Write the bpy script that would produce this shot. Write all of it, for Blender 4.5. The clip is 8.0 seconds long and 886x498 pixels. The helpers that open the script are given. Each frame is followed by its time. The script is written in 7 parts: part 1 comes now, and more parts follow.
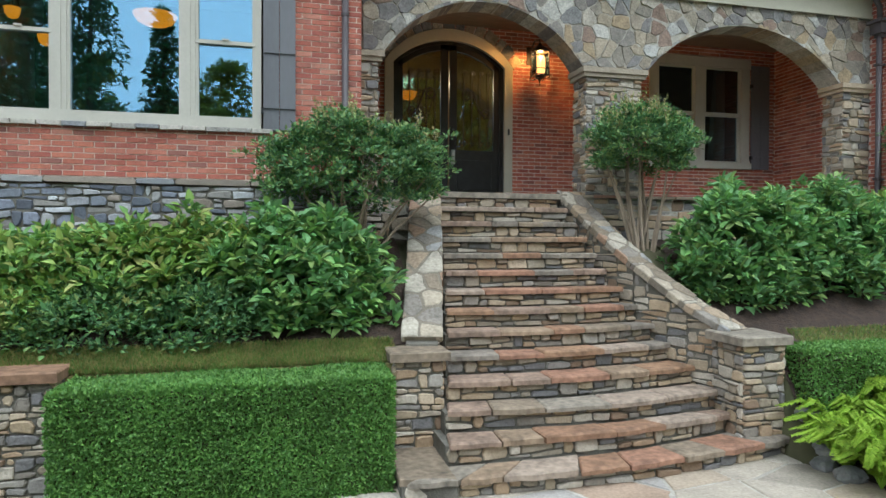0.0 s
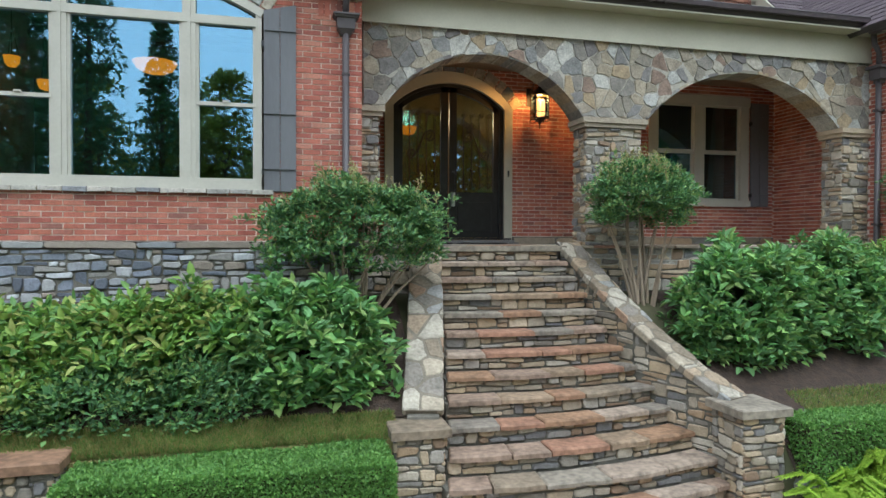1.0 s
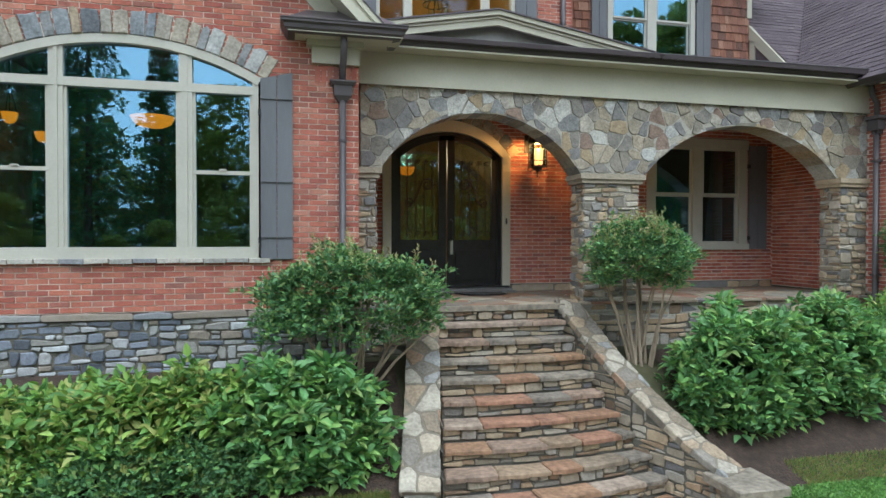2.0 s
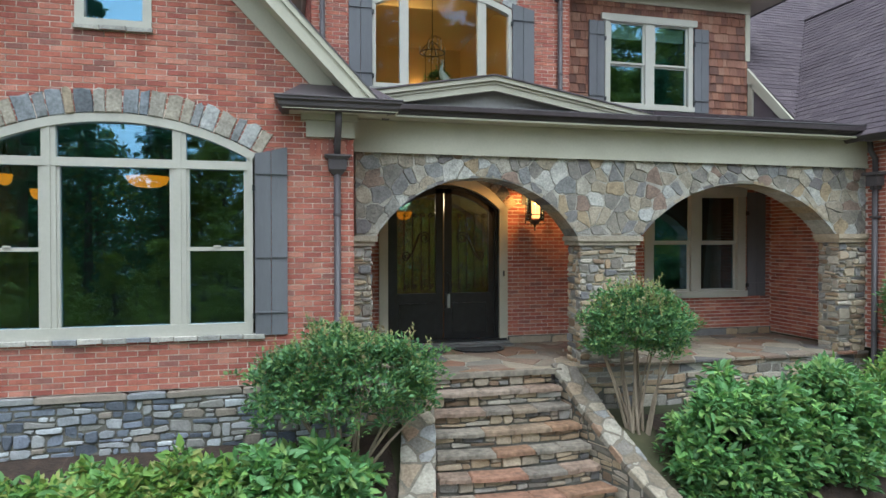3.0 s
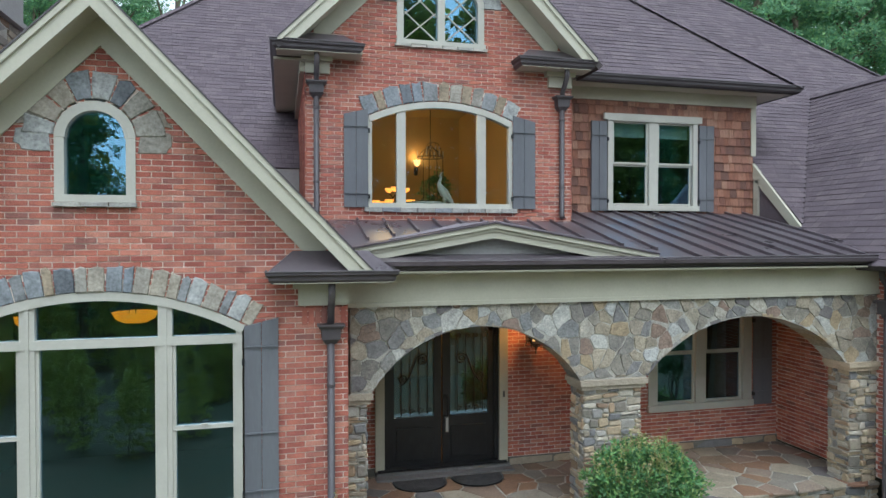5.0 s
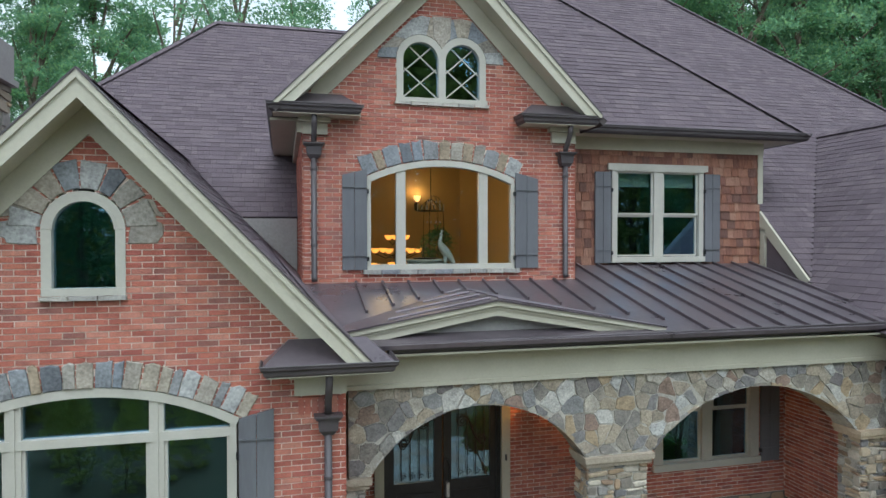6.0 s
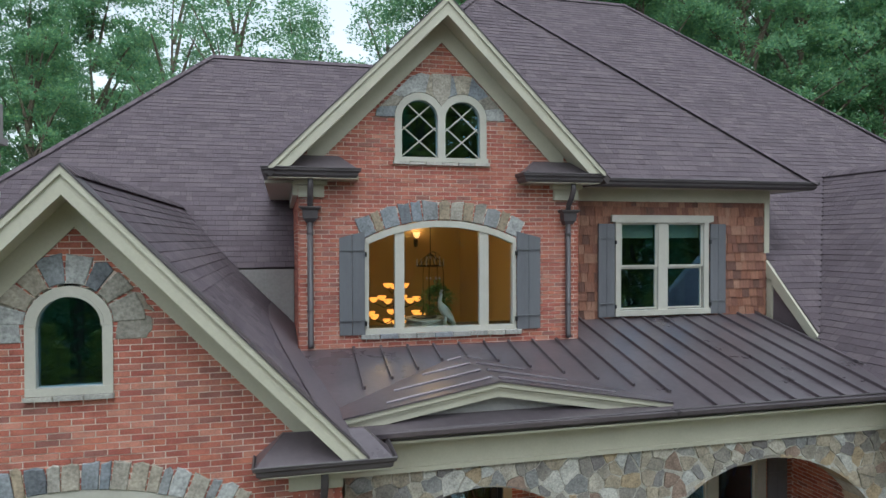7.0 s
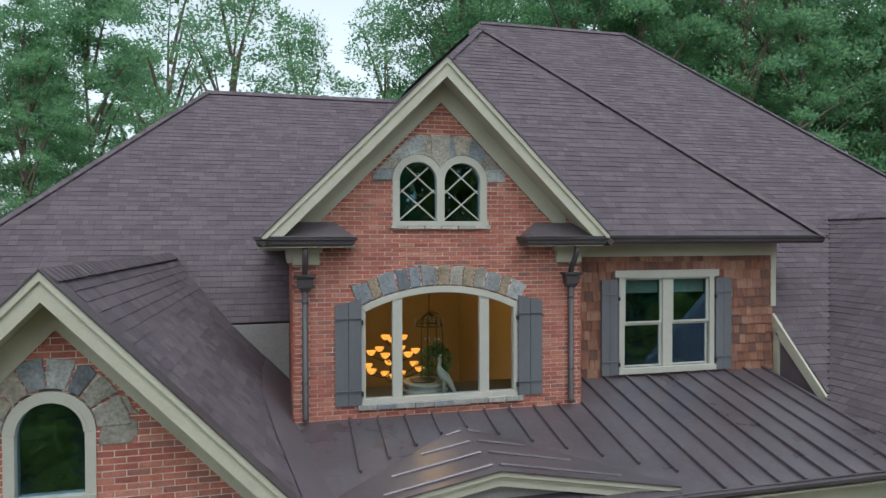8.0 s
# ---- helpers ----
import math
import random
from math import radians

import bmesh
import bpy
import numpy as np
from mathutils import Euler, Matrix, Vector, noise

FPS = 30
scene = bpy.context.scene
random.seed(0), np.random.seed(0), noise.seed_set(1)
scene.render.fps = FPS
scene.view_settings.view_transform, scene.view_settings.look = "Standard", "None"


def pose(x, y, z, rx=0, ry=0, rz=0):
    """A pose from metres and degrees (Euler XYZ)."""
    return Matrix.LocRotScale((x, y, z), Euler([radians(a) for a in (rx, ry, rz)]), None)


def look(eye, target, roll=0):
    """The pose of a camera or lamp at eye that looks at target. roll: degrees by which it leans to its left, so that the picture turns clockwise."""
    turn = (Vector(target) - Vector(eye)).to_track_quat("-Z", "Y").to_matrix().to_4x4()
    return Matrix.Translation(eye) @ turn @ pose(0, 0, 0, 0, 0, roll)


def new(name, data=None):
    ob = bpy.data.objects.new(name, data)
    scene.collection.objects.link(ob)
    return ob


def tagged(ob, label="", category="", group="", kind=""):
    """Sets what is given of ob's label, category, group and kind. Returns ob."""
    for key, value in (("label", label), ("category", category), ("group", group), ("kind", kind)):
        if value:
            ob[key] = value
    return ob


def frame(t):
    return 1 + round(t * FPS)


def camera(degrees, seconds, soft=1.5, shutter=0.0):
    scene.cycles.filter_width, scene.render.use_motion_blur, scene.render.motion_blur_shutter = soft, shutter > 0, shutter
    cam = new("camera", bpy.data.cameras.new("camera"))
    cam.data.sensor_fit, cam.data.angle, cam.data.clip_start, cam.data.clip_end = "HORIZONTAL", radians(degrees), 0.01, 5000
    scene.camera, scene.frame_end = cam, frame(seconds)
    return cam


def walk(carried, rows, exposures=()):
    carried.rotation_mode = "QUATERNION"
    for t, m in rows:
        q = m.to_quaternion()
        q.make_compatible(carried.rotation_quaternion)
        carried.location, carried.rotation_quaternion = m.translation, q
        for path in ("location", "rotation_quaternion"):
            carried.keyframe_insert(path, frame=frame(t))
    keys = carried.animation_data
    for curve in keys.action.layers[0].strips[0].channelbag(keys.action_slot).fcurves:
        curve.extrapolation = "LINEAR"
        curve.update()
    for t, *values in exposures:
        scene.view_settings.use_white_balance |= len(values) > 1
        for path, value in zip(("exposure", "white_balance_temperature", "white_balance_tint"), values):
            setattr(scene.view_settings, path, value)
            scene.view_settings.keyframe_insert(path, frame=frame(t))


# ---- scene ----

# Heights are taken from the first eye; x runs along the house front, y into the house.
GROUND = -2.07
FLOOR = 0.76
cam = camera(69.03, 8.0, soft=1.5)
ROWS = [
    (0.0, -0.002, 0.046, 0.107, 89.22, -0.18, -13.86),
    (0.5, -0.013, 0.047, 0.466, 89.13, -0.18, -13.88),
    (1.0, -0.030, 0.053, 0.866, 89.06, -0.16, -14.00),
    (1.5, -0.017, 0.057, 1.263, 89.12, -0.12, -14.00),
    (3.0, 0.090, 0.098, 2.557, 89.34, 0.06, -13.89),
    (3.5, 0.120, 0.148, 3.065, 89.27, 0.02, -13.89),
    (4.0, 0.142, 0.235, 3.568, 89.31, 0.04, -13.94),
    (4.5, 0.158, 0.332, 4.083, 89.27, 0.04, -14.02),
    (6.0, 0.238, 0.698, 5.610, 89.13, 0.09, -14.00),
    (6.5, 0.270, 0.828, 6.086, 89.15, 0.14, -13.97),
    (7.0, 0.312, 0.960, 6.585, 89.14, 0.16, -13.98),
    (7.5, 0.355, 1.100, 7.072, 89.21, 0.17, -14.00),
    (8.0, 0.384, 1.264, 7.566, 89.25, 0.18, -14.10),
]
walk(cam, [(t, pose(x, y, z, rx, ry, rz)) for t, x, y, z, rx, ry, rz in ROWS], exposures=[(0.0, -0.13, 5670, 2.0), (4.0, -0.12, 5500, 2.0), (6.5, -0.38, 5640, 2.0), (8.0, -0.62, 5780, 2.0)])

# ---- sky and sun ----
world = bpy.data.worlds.new("sky")
scene.world = world
world.use_nodes = True
wn = world.node_tree.nodes
sky = wn.new("ShaderNodeTexSky")
sky.sky_type = "NISHITA"
sky.sun_disc = False
sky.sun_elevation = radians(64)
sky.sun_rotation = radians(180)
sky.air_density, sky.dust_density, sky.ozone_density = 1.0, 2.5, 1.0
wn["Background"].inputs["Strength"].default_value = 0.15
veil = wn.new("ShaderNodeHueSaturation")
veil.inputs["Saturation"].default_value, veil.inputs["Value"].default_value = 0.15, 2.75
world.node_tree.links.new(sky.outputs[0], veil.inputs["Color"])
world.node_tree.links.new(veil.outputs[0], wn["Background"].inputs["Color"])
sun = new("sun", bpy.data.lights.new("sun", "SUN"))
sun.data.energy, sun.data.angle, sun.data.color = 0.6, radians(60), (1.0, 0.98, 0.95)
sun.matrix_world = look((0, -8.8, 18), (0, 0, 0))

# ---- materials ----
RND = random.Random(7)


def material(name, colours, rough=0.7, scale=8.0, bump=0.2, metal=0.0, pieces="", fine=60.0, spec=0.4, stains=0.25, bump_scale=None, stretch=(1, 1, 1)):
    """colours: a list of base colours. pieces: 'object' or 'island' picks one of them for each piece; else noise mixes them."""
    m = bpy.data.materials.new(name)
    m.use_nodes = True
    nt, n, l = m.node_tree, m.node_tree.nodes, m.node_tree.links
    b = n["Principled BSDF"]
    b.inputs["Roughness"].default_value, b.inputs["Metallic"].default_value = rough, metal
    b.inputs["Specular IOR Level"].default_value = spec
    tc = n.new("ShaderNodeTexCoord")
    mp = n.new("ShaderNodeMapping")
    mp.inputs["Scale"].default_value = stretch
    geo = n.new("ShaderNodeNewGeometry")
    l.new(geo.outputs["Position"], mp.inputs[0])
    big = n.new("ShaderNodeTexNoise")
    big.inputs["Scale"].default_value, big.inputs["Detail"].default_value, big.inputs["Roughness"].default_value = scale, 5, 0.6
    l.new(mp.outputs[0], big.inputs["Vector"])
    small = n.new("ShaderNodeTexNoise")
    small.inputs["Scale"].default_value, small.inputs["Detail"].default_value = fine, 4
    l.new(mp.outputs[0], small.inputs["Vector"])
    ramp = n.new("ShaderNodeValToRGB")
    ramp.color_ramp.interpolation = "CONSTANT" if pieces else "LINEAR"
    while len(ramp.color_ramp.elements) < len(colours):
        ramp.color_ramp.elements.new(0.5)
    for i, c in enumerate(colours):
        e = ramp.color_ramp.elements[i]
        e.position = i / len(colours) if pieces else 0.3 + 0.4 * i / max(1, len(colours) - 1)
        e.color = (*c, 1)
    if pieces == "object":
        oi = n.new("ShaderNodeObjectInfo")
        l.new(oi.outputs["Random"], ramp.inputs[0])
    elif pieces == "island":
        l.new(geo.outputs["Random Per Island"], ramp.inputs[0])
    else:
        l.new(big.outputs["Fac"], ramp.inputs[0])
    hsv = n.new("ShaderNodeHueSaturation")
    l.new(ramp.outputs[0], hsv.inputs["Color"])
    mr = n.new("ShaderNodeMapRange")
    mr.inputs[1].default_value, mr.inputs[2].default_value = 0.3, 0.7
    mr.inputs[3].default_value, mr.inputs[4].default_value = 1 - stains, 1 + stains
    add = n.new("ShaderNodeMath")
    add.operation = "MULTIPLY_ADD"
    add.inputs[1].default_value, add.inputs[2].default_value = 0.5, 0.0
    l.new(small.outputs["Fac"], add.inputs[0])
    half = n.new("ShaderNodeMath")
    half.operation = "MULTIPLY_ADD"
    half.inputs[1].default_value = 0.5
    l.new(big.outputs["Fac"], half.inputs[0])
    l.new(add.outputs[0], half.inputs[2])
    l.new(half.outputs[0], mr.inputs[0])
    l.new(mr.outputs[0], hsv.inputs["Value"])
    l.new(hsv.outputs[0], b.inputs["Base Color"])
    rr = n.new("ShaderNodeMapRange")
    rr.inputs[3].default_value, rr.inputs[4].default_value = max(0.02, rough - 0.12), min(1, rough + 0.12)
    l.new(big.outputs["Fac"], rr.inputs[0])
    l.new(rr.outputs[0], b.inputs["Roughness"])
    if bump:
        bp = n.new("ShaderNodeBump")
        bp.inputs["Strength"].default_value, bp.inputs["Distance"].default_value = bump, 0.02
        if bump_scale:
            bs = n.new("ShaderNodeTexNoise")
            bs.inputs["Scale"].default_value, bs.inputs["Detail"].default_value = bump_scale, 6
            l.new(mp.outputs[0], bs.inputs["Vector"])
            l.new(bs.outputs["Fac"], bp.inputs["Height"])
        else:
            l.new(small.outputs["Fac"], bp.inputs["Height"])
        l.new(bp.outputs[0], b.inputs["Normal"])
    return m


def leaf_material(name, colours, rough=0.52, trans=0.25):
    m = material(name, colours, rough=rough, scale=1.6, bump=0.0, pieces="island", fine=5.0, spec=0.4, stains=0.3)
    n, l = m.node_tree.nodes, m.node_tree.links
    b = n["Principled BSDF"]
    tr = n.new("ShaderNodeBsdfTranslucent")
    l.new(b.inputs["Base Color"].links[0].from_socket, tr.inputs[0])
    mx = n.new("ShaderNodeMixShader")
    mx.inputs[0].default_value = trans
    l.new(b.outputs[0], mx.inputs[1])
    l.new(tr.outputs[0], mx.inputs[2])
    l.new(mx.outputs[0], n["Material Output"].inputs[0])
    return m


def glow_material(name, colour, strength):
    m = bpy.data.materials.new(name)
    m.use_nodes = True
    b = m.node_tree.nodes["Principled BSDF"]
    b.inputs["Base Color"].default_value = (*colour, 1)
    b.inputs["Emission Color"].default_value = (*colour, 1)
    b.inputs["Emission Strength"].default_value = strength
    return m


def glass_material(name, tint=(0.9, 0.95, 0.93), mirror=0.25):
    """Window glass: clear, with a coated pane's reflection, coloured blue in place of blue sky."""
    m = bpy.data.materials.new(name)
    m.use_nodes = True
    n, l = m.node_tree.nodes, m.node_tree.links
    n.remove(n["Principled BSDF"])
    gl = n.new("ShaderNodeBsdfGlossy")
    gl.inputs["Roughness"].default_value = 0.0
    # The reflected sky's blue is put into the gloss colour.
    gl.inputs["Color"].default_value = (0.42, 0.72, 1.0, 1)
    tp = n.new("ShaderNodeBsdfTransparent")
    tp.inputs["Color"].default_value = (*tint, 1)
    fr = n.new("ShaderNodeFresnel")
    fr.inputs["IOR"].default_value = 1.5
    mr = n.new("ShaderNodeMapRange")
    mr.inputs[3].default_value, mr.inputs[4].default_value = mirror, 1.0
    l.new(fr.outputs[0], mr.inputs[0])
    ns = n.new("ShaderNodeTexNoise")
    ns.inputs["Scale"].default_value = 1.3
    bp = n.new("ShaderNodeBump")
    bp.inputs["Strength"].default_value, bp.inputs["Distance"].default_value = 0.06, 0.02
    l.new(ns.outputs["Fac"], bp.inputs["Height"])
    l.new(bp.outputs[0], gl.inputs["Normal"])
    mx = n.new("ShaderNodeMixShader")
    l.new(mr.outputs[0], mx.inputs[0])
    l.new(tp.outputs[0], mx.inputs[1])
    l.new(gl.outputs[0], mx.inputs[2])
    l.new(mx.outputs[0], n["Material Output"].inputs[0])
    return m


BRICKS = [(0.405, 0.140, 0.098), (0.360, 0.116, 0.083), (0.450, 0.176, 0.124), (0.325, 0.105, 0.080), (0.425, 0.148, 0.102), (0.385, 0.130, 0.092), (0.480, 0.212, 0.152), (0.275, 0.118, 0.094), (0.410, 0.142, 0.100), (0.345, 0.112, 0.080), (0.440, 0.160, 0.106), (0.375, 0.150, 0.112)]
GREYS = [(0.506, 0.515, 0.526), (0.110, 0.118, 0.140), (0.264, 0.269, 0.281), (0.187, 0.202, 0.234), (0.363, 0.358, 0.351), (0.297, 0.280, 0.257), (0.143, 0.157, 0.187), (0.330, 0.325, 0.316), (0.418, 0.414, 0.421), (0.220, 0.235, 0.281), (0.290, 0.245, 0.200)]
FIELD = [(0.450, 0.430, 0.385), (0.170, 0.152, 0.146), (0.326, 0.275, 0.203), (0.250, 0.222, 0.182), (0.365, 0.308, 0.230), (0.205, 0.192, 0.184), (0.390, 0.352, 0.290), (0.334, 0.258, 0.165), (0.240, 0.172, 0.134), (0.325, 0.283, 0.218), (0.235, 0.230, 0.222), (0.298, 0.253, 0.194), (0.215, 0.195, 0.170), (0.410, 0.398, 0.370), (0.285, 0.270, 0.245)]
PATIO = [(0.391, 0.339, 0.272), (0.344, 0.316, 0.287), (0.391, 0.316, 0.236), (0.313, 0.271, 0.221), (0.360, 0.264, 0.191), (0.415, 0.370, 0.309)]
STEPS = [(0.276, 0.151, 0.098), (0.299, 0.233, 0.179), (0.252, 0.181, 0.120), (0.240, 0.140, 0.086), (0.216, 0.169, 0.120), (0.263, 0.186, 0.137), (0.198, 0.169, 0.137), (0.269, 0.163, 0.098), (0.240, 0.205, 0.161)]
LEDGE = [(0.410, 0.325, 0.225), (0.304, 0.251, 0.184), (0.462, 0.369, 0.261), (0.226, 0.197, 0.162), (0.362, 0.258, 0.164), (0.430, 0.330, 0.216), (0.341, 0.286, 0.216), (0.473, 0.414, 0.333), (0.263, 0.241, 0.216), (0.179, 0.169, 0.164), (0.347, 0.315, 0.270), (0.236, 0.163, 0.108)]
CAPS = [(0.36, 0.305, 0.23), (0.23, 0.185, 0.135), (0.32, 0.245, 0.17), (0.22, 0.195, 0.165), (0.375, 0.335, 0.27), (0.29, 0.28, 0.265), (0.30, 0.20, 0.135)]
VOUSS = [(0.33, 0.29, 0.235), (0.21, 0.225, 0.245), (0.36, 0.315, 0.25), (0.235, 0.235, 0.235), (0.155, 0.162, 0.175), (0.31, 0.285, 0.245), (0.26, 0.235, 0.20), (0.37, 0.365, 0.35), (0.30, 0.24, 0.17), (0.34, 0.305, 0.255), (0.24, 0.25, 0.262)]
brick_piece = material("brick_piece", BRICKS, 0.88, 5, 0.55, pieces="object", fine=70, spec=0.2, stains=0.42)
brick_rest = material("brick_rest", BRICKS, 0.88, 5, 0.55, pieces="island", fine=70, spec=0.2, stains=0.42)
mortar = material("mortar", [(0.66, 0.55, 0.47), (0.74, 0.63, 0.55)], 0.95, 3, 0.4, fine=120, spec=0.2)
grey_stone = material("grey_stone", GREYS, 0.8, 9, 0.6, pieces="object", fine=45, spec=0.3, bump_scale=22)
grey_stone_rest = material("grey_stone_rest", GREYS, 0.8, 9, 0.6, pieces="island", fine=45, spec=0.3, bump_scale=22)
field_stone = material("field_stone", FIELD, 0.8, 7, 0.7, pieces="object", fine=40, spec=0.3, bump_scale=16, stains=0.55)
field_stone_rest = material("field_stone_rest", FIELD, 0.8, 7, 0.7, pieces="island", fine=40, spec=0.3, bump_scale=16)
cap_rock = material("cap_rock", CAPS, 0.85, 5, 0.7, pieces="object", fine=30, spec=0.25, bump_scale=16, stains=0.45)
ledge_stone = material("ledge_stone", LEDGE, 0.82, 9, 0.7, pieces="object", fine=45, spec=0.3, bump_scale=22)
ledge_stone_rest = material("ledge_stone_rest", LEDGE, 0.82, 9, 0.7, pieces="island", fine=45, spec=0.3, bump_scale=22)
tread_stone = material("tread_stone", STEPS, 0.75, 4, 0.45, pieces="object", fine=15, spec=0.3, bump_scale=9, stains=0.6)
PORCHFLAGS = [tuple(c * 0.90 for c in k) for k in STEPS + FIELD[1:5]]
flag_stone = material("flag_stone", PORCHFLAGS, 0.7, 4, 0.4, pieces="object", fine=35, spec=0.35, bump_scale=12, stains=0.35)
flag_stone_rest = material("flag_stone_rest", PORCHFLAGS, 0.7, 4, 0.4, pieces="island", fine=35, spec=0.35, bump_scale=12, stains=0.35)
vouss_stone = material("vouss_stone", VOUSS, 0.85, 5, 0.7, pieces="object", fine=30, spec=0.25, bump_scale=14, stains=0.6)
patio_stone = material("patio_stone", PATIO, 0.75, 4, 0.4, pieces="object", fine=35, spec=0.3, bump_scale=12, stains=0.35)
patio_stone_rest = material("patio_stone_rest", PATIO, 0.75, 4, 0.4, pieces="island", fine=35, spec=0.3, bump_scale=12, stains=0.35)
sill_pale = material("pale_sill_stone", [(0.46, 0.42, 0.37), (0.34, 0.32, 0.29), (0.24, 0.24, 0.25), (0.42, 0.39, 0.34), (0.30, 0.285, 0.26)], 0.8, 6, 0.6, pieces="object", fine=40, spec=0.3, bump_scale=18, stains=0.4)
stone_joint = material("stone_joint", [(0.37, 0.340, 0.29), (0.45, 0.415, 0.355)], 0.95, 5, 0.5, fine=80, spec=0.2)
cap_joint = material("cap_joint", [(0.17, 0.145, 0.112), (0.22, 0.19, 0.15)], 0.95, 5, 0.5, fine=60, spec=0.2)
dark_joint = material("dark_joint", [(0.13, 0.12, 0.10), (0.19, 0.175, 0.145)], 0.95, 5, 0.5, fine=80, spec=0.2)
cream = material("cream_paint", [(0.45, 0.42, 0.325), (0.50, 0.47, 0.37)], 0.5, 1.5, 0.05, fine=30, stains=0.07)
window_paint = material("window_paint", [(0.45, 0.425, 0.36), (0.49, 0.465, 0.40)], 0.45, 2, 0.04, fine=30, stains=0.06)
shutter_paint = material("shutter_paint", [(0.125, 0.125, 0.135), (0.15, 0.15, 0.16)], 0.55, 2, 0.1, fine=40, stains=0.12, stretch=(1, 1, 0.2))
gutter_metal = material("gutter_metal", [(0.064, 0.053, 0.055), (0.082, 0.069, 0.071)], 0.5, 2, 0.05, fine=40, spec=0.5, stains=0.15)
roof_metal = material("roof_metal", [(0.112, 0.092, 0.100), (0.142, 0.118, 0.127)], 0.31, 1.2, 0.04, metal=0.30, fine=12, stains=0.18)
membrane = material("valley_membrane", [(0.112, 0.089, 0.099), (0.130, 0.103, 0.114)], 0.6, 1.2, 0.08, fine=20, stains=0.2)
lead = material("lead_flashing", [(0.36, 0.34, 0.32), (0.28, 0.26, 0.25)], 0.5, 3, 0.1, fine=20, stains=0.15)
SHING = [(0.126, 0.099, 0.110), (0.109, 0.085, 0.096), (0.131, 0.103, 0.113), (0.115, 0.091, 0.102), (0.139, 0.110, 0.119), (0.102, 0.080, 0.089), (0.121, 0.095, 0.107)]
shingle = material("asphalt_shingle", SHING, 0.9, 3, 0.5, pieces="island", fine=150, spec=0.25, stains=0.2)
deck = material("roof_deck", [(0.06, 0.05, 0.05), (0.08, 0.065, 0.062)], 0.9, 4, 0.2)
CEDAR = [(0.240, 0.108, 0.070), (0.190, 0.089, 0.064), (0.300, 0.146, 0.096), (0.150, 0.080, 0.062), (0.250, 0.124, 0.086), (0.210, 0.100, 0.074), (0.330, 0.180, 0.125)]
cedar = material("cedar_shake", CEDAR, 0.85, 5, 0.5, pieces="object", fine=40, spec=0.25, stains=0.4, stretch=(6, 6, 0.7))
black_iron = material("black_iron", [(0.012, 0.012, 0.013), (0.02, 0.02, 0.021)], 0.35, 6, 0.05, fine=50, spec=0.5)
scroll_iron = material("scroll_iron", [(0.035, 0.028, 0.022), (0.05, 0.04, 0.03)], 0.5, 6, 0.05, metal=0.3, fine=50)
steel = material("brushed_steel", [(0.45, 0.46, 0.47), (0.52, 0.53, 0.54)], 0.3, 6, 0.02, metal=0.9, fine=90, stains=0.05)
mat_rubber = material("doormat_fibre", [(0.05, 0.048, 0.05), (0.075, 0.07, 0.07)], 0.95, 12, 0.6, fine=150)
plaster_warm = material("warm_plaster", [(0.42, 0.31, 0.14), (0.46, 0.34, 0.16)], 0.85, 2, 0.05, stains=0.06)
# The lack of light indoors is put into this plaster's dark colour.
plaster_darkened = material("darkened_plaster", [(0.10, 0.085, 0.06), (0.13, 0.11, 0.075)], 0.85, 2, 0.05, stains=0.1)
wood_floor = material("wood_floor", [(0.16, 0.09, 0.05), (0.22, 0.13, 0.07)], 0.4, 3, 0.05, fine=30, stretch=(1, 6, 1))
curtain_cloth = material("curtain_cloth", [(0.42, 0.38, 0.34), (0.48, 0.44, 0.40)], 0.9, 4, 0.1, fine=80)
blind_cloth = material("blind_cloth", [(0.78, 0.83, 0.70), (0.82, 0.86, 0.74)], 0.9, 4, 0.1, fine=80)
white_ceramic = material("white_ceramic", [(0.42, 0.47, 0.40), (0.50, 0.54, 0.47)], 0.3, 5, 0.03, stains=0.05)
amber_glow = glow_material("amber_glass", (1.0, 0.42, 0.065), 1.7)
bowl_glow = glow_material("deep_amber_glass", (1.0, 0.30, 0.006), 1.5)
bulb_glow = glow_material("bulb_glass", (1.0, 0.56, 0.19), 2.4)
pane_glass = glass_material("window_glass", (0.74, 0.82, 0.79), 0.165)
hall_glass = glass_material("hall_glass", (0.97, 0.97, 0.95), 0.0)
door_glass = glass_material("door_glass", (0.60, 0.60, 0.48), 0.19)
lamp_glass = glass_material("lamp_glass", (0.95, 0.93, 0.88), 0.03)
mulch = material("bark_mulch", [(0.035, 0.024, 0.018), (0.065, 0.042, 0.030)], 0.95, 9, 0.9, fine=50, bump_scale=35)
porch_wood = material("stained_ceiling_boards", [(0.19, 0.125, 0.08), (0.24, 0.16, 0.105)], 0.55, 3, 0.1, fine=40, stretch=(1, 8, 1), stains=0.3)
lawn_soil = material("lawn_soil", [(0.19, 0.19, 0.06), (0.30, 0.24, 0.10)], 0.95, 2, 0.6, fine=60)
forest_floor = material("forest_floor", [(0.05, 0.06, 0.025), (0.09, 0.075, 0.04)], 0.95, 0.4, 0.6, fine=8)
bark = material("bark", [(0.13, 0.10, 0.075), (0.20, 0.16, 0.12)], 0.9, 12, 0.6, fine=50, stretch=(1, 1, 0.25))
pale_bark = material("pale_bark", [(0.26, 0.20, 0.14), (0.33, 0.26, 0.19)], 0.9, 12, 0.5, fine=50, stretch=(1, 1, 0.25))
boulder_rock = material("boulder_rock", [(0.16, 0.16, 0.16), (0.26, 0.25, 0.24)], 0.9, 6, 0.7, fine=30, bump_scale=12)
